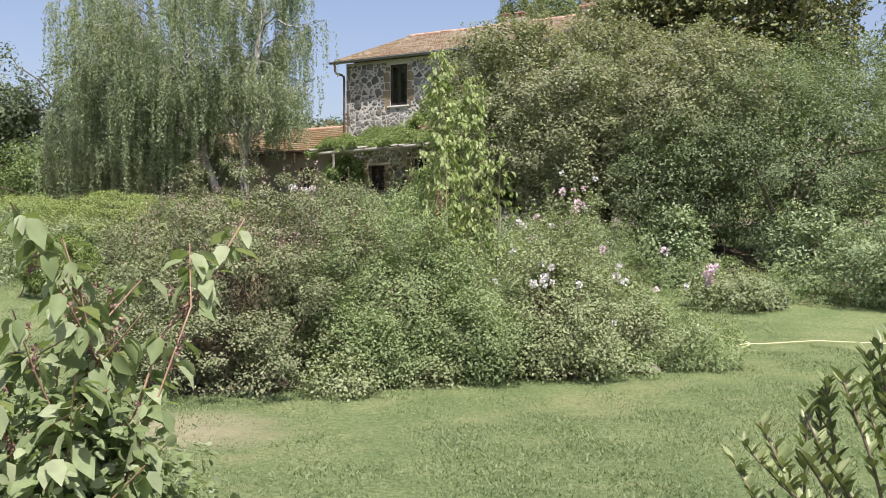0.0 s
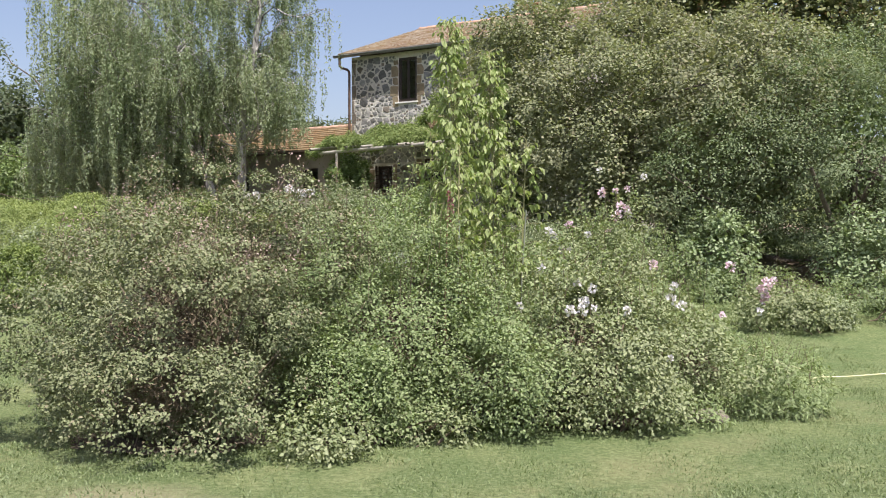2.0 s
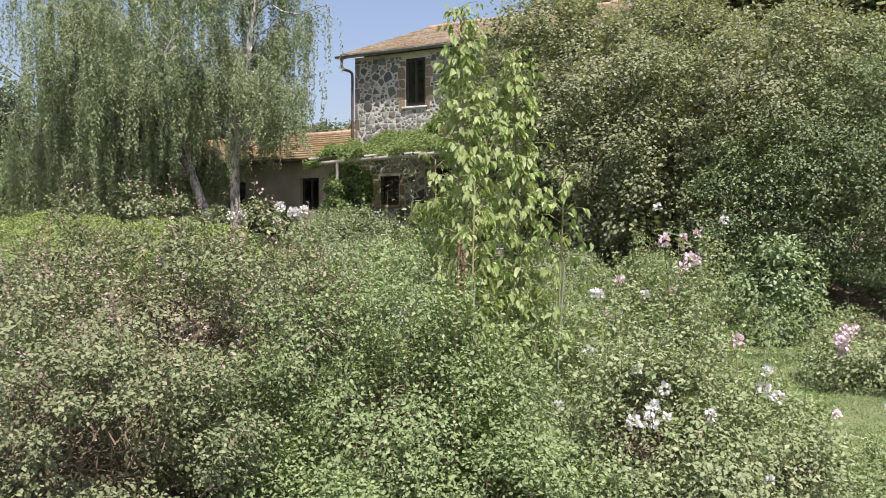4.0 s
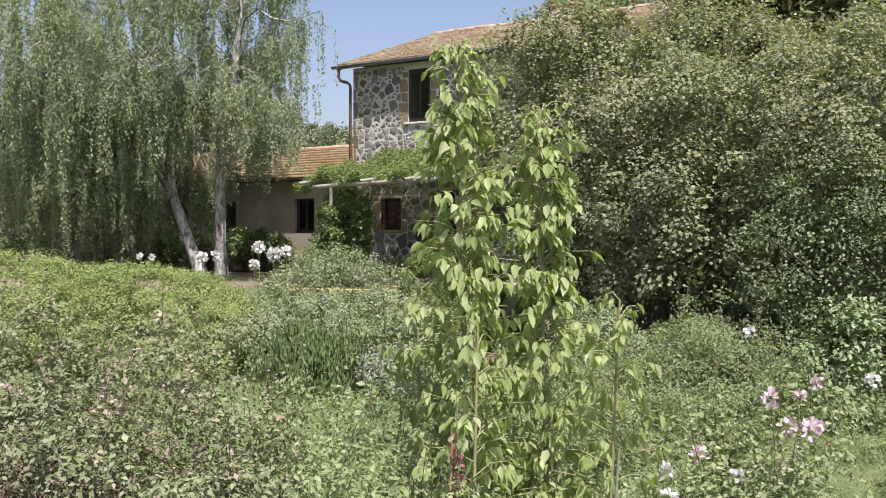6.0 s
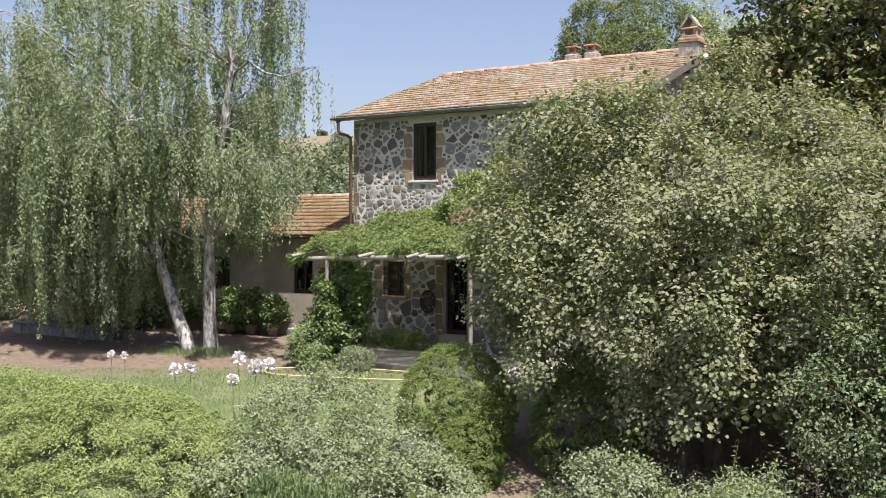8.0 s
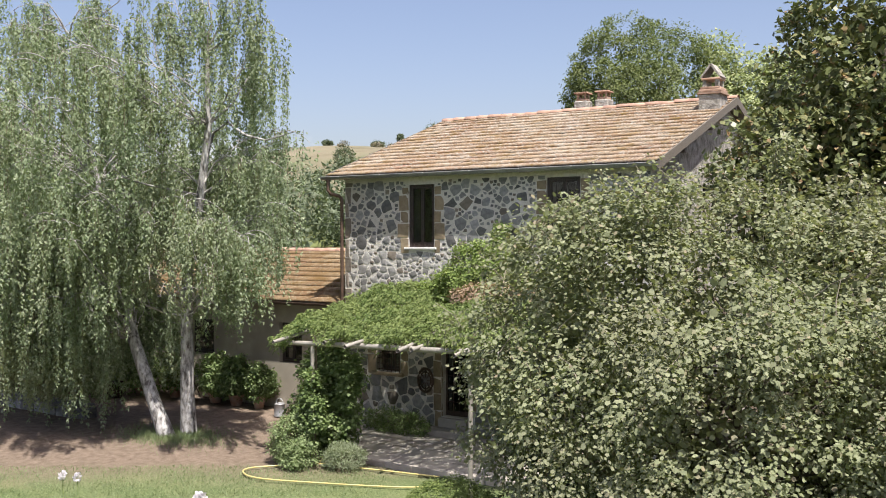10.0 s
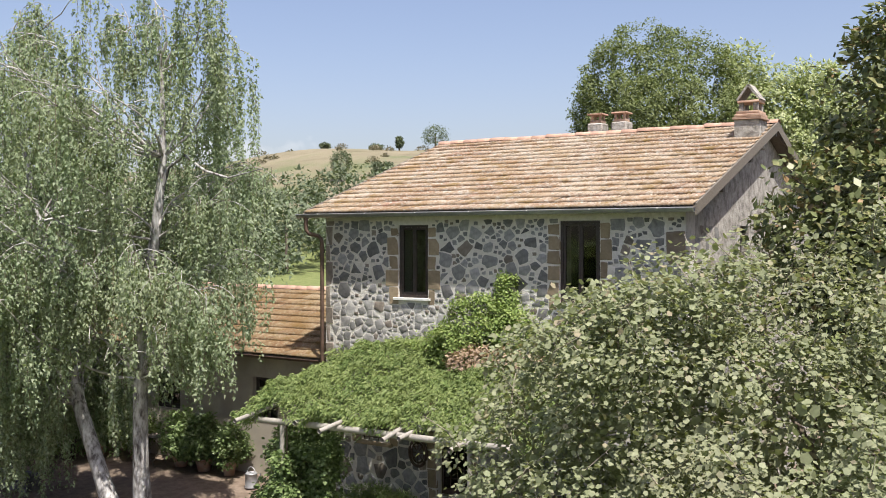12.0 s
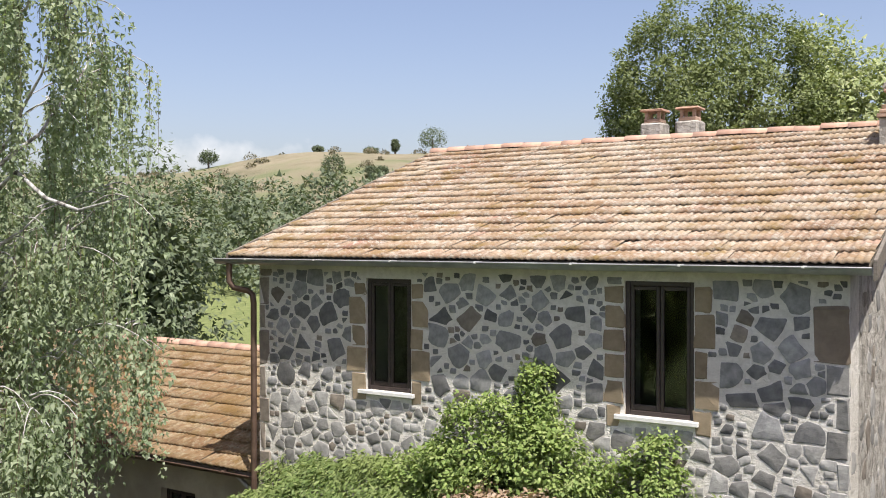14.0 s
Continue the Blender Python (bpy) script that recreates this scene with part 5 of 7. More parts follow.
# trees behind the house and far to the side
tree("maple_tree", "round dark green maple behind the roof", (-12.4, 40.5), (-12.4, 40.5, 11), [(-12.4, 40.0, 11.7, 2.8, 2.8, 2.9), (-13.4, 40.5, 10.4, 2.3, 2.3, 2.2)], M_MAPLE, 1000, 100, 0.2, 0.095, 24, r=0.25, limbs=26, shape="diamond", amp=0.14, depth=0.12)
tree("locust_tree", "pale yellow-green tree behind the chimney", (-8.6, 42.0), (-8.6, 42, 10), [(-8.7, 42.0, 10.6, 2.3, 2.3, 2.9), (-6.4, 42.0, 10.0, 2.2, 2.2, 2.7), (-9.6, 41.3, 12.8, 0.45, 0.45, 1.7), (-10.4, 41.5, 12.6, 0.4, 0.4, 1.5)], M_PALETREE, 900, 75, 0.26, 0.13, 25, shape="tri", r=0.22, limbs=30, amp=0.18, depth=0.14)
tree("poplar_tree", "tall grey-green trees far beyond the birch", (-36.0, 33.0), (-36, 33, 8), [(-36.0, 33.0, 7.6, 4.0, 4.0, 5.2), (-41.0, 30.0, 7.0, 4.0, 4.0, 4.8), (-32.0, 37.5, 7.0, 3.6, 3.6, 4.8)], M_WOODS, 700, 36, 0.45, 0.22, 27, shape="tri", r=0.25, limbs=20, amp=0.2)
tree("garden_tree", "leafy green trees on the open side of the garden", (-24.0, -13.0), (-24, -13, 6), [(-24.0, -13.0, 5.0, 4.0, 3.5, 4.0), (-31.0, -9.0, 4.5, 4.0, 3.5, 3.6), (-17.5, -17.0, 4.2, 3.2, 3.0, 3.4)], M_HEDGE, 300, 24, 0.5, 0.34, 29, shape="tri", r=0.25, limbs=12, amp=0.2)
# bank of hedge and shrubs below the terrace
shrub("clipped_hedge", "billowing clipped hedge of small bright leaves", [(-10.7, 14.7, 1.65, 2.2, 1.8, 1.4), (-13.6, 14.2, 1.75, 2.6, 2.2, 1.4), (-16.8, 13.6, 1.75, 2.6, 2.2, 1.4)], M_HEDGE, 5200, 62, 0.09, 0.042, 31, twiggy=False, lay=0.75, shape="tri", amp=0.09, depth=0.06)
shrub("mixed_shrub", "mixed grey-green shrubs on the bank", [(-7.9, 16.3, 1.85, 1.5, 1.3, 1.25), (-6.1, 16.1, 1.45, 0.95, 0.85, 0.9), (-8.6, 15.1, 1.4, 0.9, 0.8, 0.85)], M_SAGE, 760, 80, 0.13, 0.052, 32, amp=0.2, depth=0.14, extra=(M_SAGE, 120, 0.4, 0.05), twiggy=False)
shrub("rosemary_bush", "upright dark green rosemary bush", [(-6.95, 14.5, 1.5, 0.65, 0.55, 0.55)], M_ROSEMARY, 200, 40, 0.09, 0.085, 33, shape="long", droop=-2.2, jitter=0.3, flat=1.6, amp=0.25, extra=(M_ROSEMARY, 90, 0.42, 0.07), twiggy=False)
shrub("silver_bush", "low silvery leaved bush", [(-6.0, 15.3, 1.4, 0.55, 0.5, 0.42)], M_SILVER, 240, 30, 0.07, 0.055, 34, amp=0.2, twiggy=False)
shrub("silver_bush", "silver-grey artemisia mound in the bed", [(2.3, 15.5, 0.9, 0.6, 0.5, 0.35)], M_SAGE, 220, 30, 0.07, 0.055, 38, amp=0.2, twiggy=False)
shrub("box_ball", "large clipped box ball", [(-6.85, 18.5, 2.45, 0.95, 0.95, 1.12), (-6.2, 17.75, 1.9, 0.55, 0.55, 0.65)], M_BOX, 2300, 44, 0.045, 0.032, 35, twiggy=False, lay=0.8, shape="tri", amp=0.03, depth=0.05)
shrub("box_ball", "shaded clipped box ball under the hazel", [(-4.85, 19.3, 2.1, 0.95, 0.95, 1.1)], M_BOX, 1100, 40, 0.045, 0.035, 36, twiggy=False, lay=0.8, shape="tri", amp=0.03, depth=0.05)
shrub("box_ball", "clipped round bush on the far lawn", [(-10.3, 9.6, 1.35, 0.75, 0.75, 0.68)], M_BOX, 500, 36, 0.05, 0.046, 39, twiggy=False, shape="tri", amp=0.03, depth=0.05)
shrub("bed_shrub", "grey-green perennials along the bed under the trees", [(-2.9, 15.9, 1.35, 0.9, 0.7, 0.75), (-1.6, 16.2, 1.5, 1.4, 0.8, 0.95), (0.8, 16.5, 1.05, 1.4, 0.8, 0.55), (3.2, 16.9, 1.0, 1.5, 0.8, 0.55)], M_MOCK, 640, 70, 0.12, 0.062, 37, amp=0.3, shape="blade", extra=(M_SAGE, 170, 0.55, 0.06), twiggy=False)
shrub("wild_perennials", "tall wild perennials and grasses behind the roses", [(1.1, 10.7, 0.75, 0.85, 0.9, 0.55), (0.0, 12.0, 0.95, 1.1, 0.9, 0.7), (-1.4, 13.4, 1.15, 1.3, 0.9, 0.75), (-2.8, 14.3, 1.3, 1.0, 0.8, 0.7)], M_MOCK, 520, 70, 0.12, 0.062, 43, amp=0.3, shape="blade", category="plants", extra=(M_SAGE, 200, 0.6, 0.06), twiggy=False)
shrub("hydrangea_bush", "pale grey-green bush in the sun before the hazel", [(-3.2, 16.9, 1.55, 1.1, 0.8, 0.85), (-1.6, 17.3, 1.5, 0.8, 0.7, 0.8)], M_SAGE, 330, 90, 0.13, 0.055, 44, amp=0.25, depth=0.16, twiggy=False)
tree("laurel_thicket", "dark laurel thicket at the shady end of the terrace", (-24.5, 25.0), (-24.5, 25.0, 4.5), [(-22.8, 25.6, 3.3, 1.5, 1.0, 1.3), (-25.6, 25.0, 3.8, 2.0, 1.5, 1.9), (-28.8, 23.5, 4.0, 2.4, 1.8, 2.2), (-32.0, 21.5, 4.2, 2.6, 2.0, 2.4)], M_IVY, 520, 60, 0.26, 0.12, 28, r=0.06, limbs=16, shape="tri", stems=4, amp=0.2)
shrub("bay_shrub", "leafy elder shoots in front of the dark thicket", [(0.2, 17.3, 1.7, 0.7, 0.7, 0.9), (2.9, 17.9, 1.7, 0.9, 0.7, 0.9), (5.2, 17.6, 1.4, 1.2, 0.8, 0.9)], M_ROSE, 360, 50, 0.15, 0.085, 40, amp=0.26, shape="diamond", twiggy=False)
shrub("rose_bush", "wide rose bush with a white bloom before the dark thicket", [(4.7, 16.7, 1.5, 1.15, 0.9, 0.95), (6.2, 16.4, 1.3, 1.0, 0.8, 0.8)], M_ROSE, 420, 60, 0.12, 0.06, 47, amp=0.26, twiggy=False)
shrub("far_bush", "rough bushes on the far side of the lawn", [(-13.5, 10.2, 1.5, 1.5, 1.3, 1.0), (-16.5, 9.5, 1.6, 1.8, 1.5, 1.2), (-12.6, 12.0, 1.5, 1.2, 1.0, 1.0)], M_SAGE, 800, 40, 0.16, 0.07, 42, amp=0.22, twiggy=False)


def birch():
    rng = np.random.default_rng(41)
    ob = thing("birch_tree", (-17.0, 22.6, 2.4), "two-stemmed weeping birch with white bark and hanging foliage", "tree")
    g = 2.45
    A = [((-17.15, 22.35, g - 0.2), 0.24), ((-17.6, 22.3, 3.2), 0.18), ((-18.3, 22.3, 4.6), 0.16), ((-19.1, 22.4, 6.4), 0.13), ((-19.6, 22.3, 8.4), 0.09), ((-20.1, 22.2, 10.2), 0.05), ((-20.4, 22.1, 12.0), 0.015)]
    B = [((-16.95, 22.8, g - 0.2), 0.24), ((-16.95, 22.75, 3.4), 0.18), ((-16.9, 22.7, 5.2), 0.16), ((-16.75, 22.6, 6.6), 0.14), ((-16.2, 22.5, 8.0), 0.12), ((-15.95, 22.5, 9.6), 0.085), ((-16.1, 22.6, 11.3), 0.04), ((-16.3, 22.6, 12.9), 0.012)]
    for path in (A, B):
        tubes("trunk", [[(p, r * 0.88) for p, r in path]], M_BIRCHBARK, ob, 10)
    tubes("limb", [[((-16.2, 22.5, 8.2), 0.045), ((-15.8, 22.5, 9.4), 0.034), ((-15.35, 22.5, 9.62), 0.028), ((-14.8, 22.5, 9.3), 0.026), ((-14.2, 22.5, 9.15), 0.02), ((-13.3, 22.45, 9.28), 0.01)]], M_BIRCHBARK, ob, 7)
    limbs, tassels = [], []
    AB = [np.array([p for p, r in A]), np.array([p for p, r in B])]
    ends = []
    for k in range(78):
        ang, f = rng.uniform(0, 6.283), math.sqrt(rng.uniform(0.03, 1.0))
        x, y = -18.9 + 5.0 * f * math.cos(ang), 21.9 + 3.6 * f * math.sin(ang)
        top = 13.0 - 2.6 * max(f - 0.45, 0) - (1.2 if x > -14.6 else 0)
        ends.append(np.array([x, y, rng.uniform(7.2, top)]))
    ends += [np.array(e) for e in ((-13.8, 22.4, 9.15), (-14.2, 22.6, 11.9), (-14.7, 22.3, 12.3), (-15.2, 22.5, 12.9), (-16.6, 22.3, 13.3), (-18.2, 22.2, 13.0), (-19.7, 22.2, 13.0), (-21.2, 22.0, 12.8), (-22.6, 22.0, 12.6), (-17.3, 22.6, 12.8))]
    # the low skirt of the crown, longest away from the house
    skirt = [np.array([rng.uniform(-25.0, -18.6), rng.uniform(20.0, 23.4), rng.uniform(4.4, 7.2)]) for _ in range(74)]
    skirt += [np.array([rng.uniform(-16.8, -14.0), rng.uniform(20.8, 23.4), rng.uniform(6.2, 8.2)]) for _ in range(16)]
    branchlets = []
    for number, end in enumerate(ends + skirt):
        low_limb = number >= len(ends)
        P = AB[0] if end[0] < -18.0 else AB[1]
        reach = np.hypot(P[:, 0] - end[0], P[:, 1] - end[1])
        ok = P[(P[:, 2] < end[2] - 0.3 - 0.25 * reach) & (P[:, 2] > 4.0)]
        a = ok[-1] if len(ok) else P[3]
        c = curve_path(a, end, 0.028, 0.006, rng, 8, 0.16, 0.0)
        limbs.append(c)
        heading = unit(np.array([end[0] - a[0], end[1] - a[1], 0.0]))
        for i in (2, 3, 4, 5, 6, 7):
            for _ in range(2):
                if rng.uniform() < (0.36 if i > 4 else 0.46 if i > 2 else 0.75):
                    continue
                p = c[i][0] + rng.normal(0, 0.06, 3)
                way = unit(heading + np.append(rng.normal(0, 0.8, 2), 0))
                span = rng.uniform(0.35, 1.0)
                # arching shoot that bends over under its own weight
                t = np.linspace(0, 1, 6)[:, None]
                arch = p + way * span * t + np.array([0, 0, 1.0]) * (0.55 * t - 0.75 * t ** 2) * span
                branchlets.append([(q, 0.011 - 0.007 * u) for q, u in zip(arch, t[:, 0])])
                left = p[0] < -18.4
                low = rng.uniform(2.7, 4.2) if left else rng.uniform(4.3, 6.3)
                ln = rng.uniform(2.4, 3.8) if rng.uniform() < 0.22 else rng.uniform(0.7, 2.3)
                if low_limb:
                    ln, low = rng.uniform(1.0, 3.8), low - (0.35 if left else 0)
                # the crown stays open on the sunny side of the straight stem
                dx, dy = p[0] + 16.9, p[1] - 22.7
                if abs(0.84 * dx + 0.54 * dy) < 0.55 and 0.54 * dx - 0.84 * dy > 0:
                    low = max(low, 6.3)
                ln = min(ln, p[2] - low)
                if ln > 0.35:
                    tassels.append((arch, ln))
    each_tube("limb", limbs, M_BIRCHLIMB, ob)
    part_mesh("branchlet_growth", raw_mesh("branchlet_growth", *(lambda VL: (VL[0], 4, VL[1]))(tube_arrays(branchlets, 4)), M_BIRCHLIMB), ob, "pale arching branchlets", "stuff")
    pos, axis, nor, twigs = [], [], [], []
    for arch, ln in tassels:
        # a bunch of hanging twigs from the bent part of the shoot, beaded with leaves
        sway = rng.normal(0, 0.07, 2)
        bulk = rng.uniform(0.7, 1.3)
        for k in range(rng.integers(6, 11)):
            root = arch[rng.integers(2, 6)] + rng.normal(0, 0.055, 3) * bulk
            L = ln * rng.uniform(0.35, 1.0)
            m = max(int(L / 0.027), 6)
            t = np.sort(rng.uniform(0, 1, m))
            o = rng.normal(0, 1, 2)
            o /= np.hypot(*o) + 1e-9
            drift = 0.06 * np.sin(t * 2.2)
            q = np.stack([root[0] + o[0] * drift + sway[0] * t, root[1] + o[1] * drift + sway[1] * t, root[2] - L * t], 1)
            if k % 3 == 0:
                twigs.append([(q[0], 0.005), (q[m // 2], 0.003), (q[-1], 0.0015)])
            bead = 0.018 + 0.03 * (0.5 + 0.5 * np.sin(t * L * rng.uniform(9, 17) + rng.uniform(0, 6.28))) * (1 - 0.5 * t)
            off = rng.normal(0, 1, (m, 3)) * bead[:, None]
            pos.append(q + off)
            out = unit(off + np.array([0, 0, 0.02]))
            axis.append(out * 0.5 + rng.normal(0, 0.3, (m, 3)) + np.array([0, 0, -0.9]))
            nor.append(out * 0.8 + rng.normal(0, 0.4, (m, 3)) + np.array([0.2, -0.2, 0.5]))
    pos, axis, nor = np.concatenate(pos), np.concatenate(axis), np.concatenate(nor)
    part_mesh("twig_curtain", raw_mesh("twig_curtain", *(lambda VL: (VL[0], 4, VL[1]))(tube_arrays(twigs, 3)), M_TWIG), ob)
    leaves("foliage", pos, axis, nor, rng.uniform(0.048, 0.084, len(pos)), M_BIRCH, ob, "tri")


birch()


# ---- pergola and the growth on it ----
rngp = np.random.default_rng(51)
pergola = thing("pergola", (-11.0, 24.0, 2.4), "rustic pergola of peeled chestnut poles before the door", "pergola")
for x, y in ((-12.66, 22.25), (-8.8, 22.2)):
    tubes("post", [[((x, y, gz(x, y) - 0.1), 0.05), ((x + 0.01, y, 3.5), 0.045), ((x, y, 4.78), 0.042)]], M_POLE, pergola, 9)
tubes("beam", [[((-13.4, 22.3, 4.80), 0.05), ((-11.6, 22.26, 4.85), 0.055), ((-9.8, 22.2, 4.88), 0.055), ((-8.1, 22.1, 4.93), 0.05)]], M_POLE, pergola, 9)
tubes("beam", [[((-13.6, 24.2, 5.06), 0.05), ((-8.0, 24.2, 5.2), 0.05)]], M_POLE, pergola, 8)
for x in (-13.2, -12.3, -11.3, -10.36, -9.8, -8.9, -8.3):
    over = rngp.uniform(0.15, 0.55)
    tubes("rafter", [[((x + rngp.normal(0, 0.12), 22.25 - over, 4.93 - over * 0.12), 0.04), ((x, 24.2, 5.2), 0.042), ((x - 0.05, 25.98, 5.5), 0.04)]], M_POLE, pergola, 8)


def pergola_vine():
    """A thick pelt of hanging leaves on the pergola, climbing the wall."""
    rng = np.random.default_rng(52)
    vine = thing("climbing_vine", (-12.6, 22.4, 2.4), "bright green wisteria matted over the pergola and up the wall", "climber")
    each_tube("stem", [curve_path((-12.78 + k * 0.1, 22.33, 2.3), (-12.74 + k * 0.08, 22.36, 4.95), 0.03, 0.014, rng, 8, 0.03) for k in range(2)], M_TWIG, vine)
    n = 76000
    x, y = rng.uniform(-14.6, -7.6, n), rng.uniform(22.0, 26.0, n)
    left = np.interp(y, [21.75, 23.5, 26.0], [-13.4, -14.2, -14.6])
    keep = (x > left + 0.25 * np.sin(y * 5)) & (y > 22.2 + 0.16 * np.sin(x * 4.3) + 0.1 * np.sin(x * 9.1))
    x, y = x[keep], y[keep]
    top = 5.0 + (y - 22.0) * 0.225 + 0.15 * np.sin(x * 2.1 + y) * np.sin(y * 1.7) + 0.11 * np.sin(x * 5.3 + 1) * np.sin(y * 4.6) - 0.25 * np.clip((-13.0 - x), 0, 2)
    z = top + 0.06 - np.abs(rng.normal(0, 0.11, len(x))) + 0.1 * np.sin(x * 13 + 3 * np.sin(y * 4)) * np.sin(y * 11 + 2 * np.sin(x * 5))
    pos = np.stack([x, y, z], 1)
    axis = np.stack([rng.normal(0, 0.35, len(x)), rng.normal(-0.7, 0.4, len(x)), rng.normal(-0.3, 0.3, len(x))], 1)
    nor = np.stack([rng.normal(0, 0.75, len(x)), rng.normal(-0.5, 0.75, len(x)), np.full(len(x), 0.7)], 1)
    leaves("canopy", pos, axis, nor, rng.uniform(0.055, 0.115, len(x)), M_VINE, vine, "blade")
    blobs = [(-10.7, 25.6, 6.0, 0.9, 0.4, 0.85), (-10.1, 25.6, 5.9, 1.0, 0.42, 0.8), (-11.5, 25.6, 5.75, 0.7, 0.3, 0.4), (-8.75, 25.8, 6.1, 0.32, 0.16, 0.5), (-10.2, 25.85, 6.8, 0.2, 0.1, 0.55)]
    p, a, nn, s, c = cloud(rng, blobs, 520, 70, 0.11, 0.066, seed=5, amp=0.2, depth=0.15)
    ok = p[:, 1] < 25.97
    leaves("wall_growth", p[ok], a[ok], nn[ok], s[ok], M_VINE_BRIGHT, vine, "diamond")
    blobs = [(-10.0, 24.95, 5.75, 1.0, 0.3, 0.2), (-9.0, 24.9, 5.75, 0.7, 0.25, 0.18)]
    p, a, nn, s, c = cloud(rng, blobs, 130, 30, 0.1, 0.07, seed=6, amp=0.2)
    leaves("dry_growth", p, a, nn, s, M_DRY, vine, "oval", "withered pale brown flower heads")


pergola_vine()
shrub("ivy_bush", "dark glossy ivy grown over the corner of the wall", [(-12.85, 22.95, 3.3, 0.75, 0.42, 1.0), (-12.65, 22.9, 4.1, 0.65, 0.4, 0.65), (-13.5, 23.2, 2.85, 0.55, 0.4, 0.55), (-12.62, 22.22, 3.4, 0.2, 0.13, 0.9)], M_IVY, 600, 50, 0.1, 0.075, 53, shape="wide", category="climber")
shrub("low_plant", "low dark leafy plants at the foot of the wall", [(-13.1, 25.6, 2.6, 0.9, 0.3, 0.28), (-12.5, 25.55, 2.6, 0.6, 0.3, 0.25)], M_IVY, 200, 34, 0.08, 0.07, 54, shape="long", category="plant", stems=4)
shrub("garden_rose", "small rose bush with a pale bloom by the patio", [(-13.1, 22.1, 2.8, 0.45, 0.35, 0.5), (-12.75, 21.95, 2.55, 0.4, 0.3, 0.3)], M_MOCK, 260, 40, 0.09, 0.055, 55)
shrub("lavender_bush", "rounded grey-green lavender bush", [(-11.95, 22.4, 2.48, 0.42, 0.36, 0.28)], M_SAGE, 260, 34, 0.06, 0.05, 56, shape="long", droop=-0.8)


def paving():
    """Uneven stone slabs before the door."""
    rng = np.random.default_rng(57)
    pav = thing("pavement", (-11.6, 24.4, 2.35), "pale stone slab paving before the door", "pavement", kind="structure")
    y = 22.9
    while y < 25.5:
        d = rng.uniform(0.5, 0.75)
        x = -12.9 if y < 24.2 else -14.6
        while x < -8.2:
            w = rng.uniform(0.6, 1.1)
            bm = bmesh.new()
            box(bm, (x, y, 2.25), (x + w - 0.025, y + d - 0.025, 2.40 + rng.uniform(0, 0.012)), 0.012)
            part("slab", bm, M_SLAB, pav)
            x += w
        y += d


paving()


def lathe(profile, loc, sides=18):
    ang = np.linspace(0, 2 * np.pi, sides, endpoint=False)
    V = np.concatenate([np.stack([loc[0] + r * np.cos(ang), loc[1] + r * np.sin(ang), np.full(sides, loc[2] + z)], 1) for r, z in profile])
    n = len(profile)
    i, j = np.arange(n - 1)[:, None] * sides, np.arange(sides)[None]
    k = (j + 1) % sides
    return V, np.stack([i + j, i + k, i + sides + k, i + sides + j], -1).reshape(-1)


def potted_plant(x, y, r, h, plant, mat, seed, size=0.08, shape="oval"):
    rng = np.random.default_rng(seed)
    z = gz(x, y) + 0.015
    ob = thing("potted_plant", (x, y, z), "leafy green plant in a worn terracotta pot by the wall", "potted plant", "pots along the annex wall")
    V, L = lathe([(0.001, 0), (r * 0.7, 0), (r * 0.98, h * 0.82), (r * 1.1, h * 0.84), (r * 1.1, h), (r * 0.95, h), (r * 0.9, h * 0.9), (0.001, h * 0.88)], (x, y, z))
    part_mesh("pot", raw_mesh("pot", V, 4, L, M_POT, True), ob)
    blobs = [(x, y, z + h + plant * 0.45, plant * 0.5, plant * 0.42, plant * 0.5)]
    p, a, n, s, c = cloud(rng, blobs, 110, 30, 0.1, size, seed=seed, amp=0.2)
    each_tube("stem", [curve_path((x, y, z + h * 0.85), q, 0.012, 0.004, rng, 4, 0.1) for q in c[:6]], M_TWIG, ob)
    leaves("foliage", p, a, n, s, mat, ob, shape)


potted_plant(-17.75, 26.0, 0.17, 0.34, 0.85, M_IVY, 61)
potted_plant(-18.55, 25.95, 0.2, 0.3, 1.0, M_IVY, 62, 0.1)
potted_plant(-19.35, 25.95, 0.2, 0.3, 1.05, M_IVY, 63, 0.09)
potted_plant(-20.9, 25.9, 0.2, 0.32, 0.9, M_VINE, 64, 0.08)
potted_plant(-15.7, 25.85, 0.18, 0.26, 0.6, M_IVY, 65, 0.07)
potted_plant(-22.0, 25.6, 0.2, 0.32, 0.9, M_IVY, 66, 0.08)


def watering_can(x, y):
    z = gz(x, y) + 0.015
    ob = thing("watering_can", (x, y, z), "grey zinc watering can standing on the earth", "watering can")
    V, L = lathe([(0.001, 0), (0.15, 0), (0.155, 0.02), (0.14, 0.04), (0.135, 0.3), (0.145, 0.31), (0.11, 0.34), (0.1, 0.33), (0.001, 0.3)], (x, y, z))
    part_mesh("body", raw_mesh("body", V, 4, L, M_GUTTER, True), ob)
    tubes("spout", [[((x + 0.12, y, z + 0.08), 0.025), ((x + 0.24, y - 0.02, z + 0.22), 0.02), ((x + 0.32, y - 0.03, z + 0.36), 0.016)]], M_GUTTER, ob, 8)
    arc = [((x - 0.13 * math.cos(a), y, z + 0.3 + 0.16 * math.sin(a)), 0.012) for a in np.linspace(0.1, math.pi - 0.5, 9)]
    tubes("handle", [arc], M_GUTTER, ob, 6)


watering_can(-16.55, 25.5)
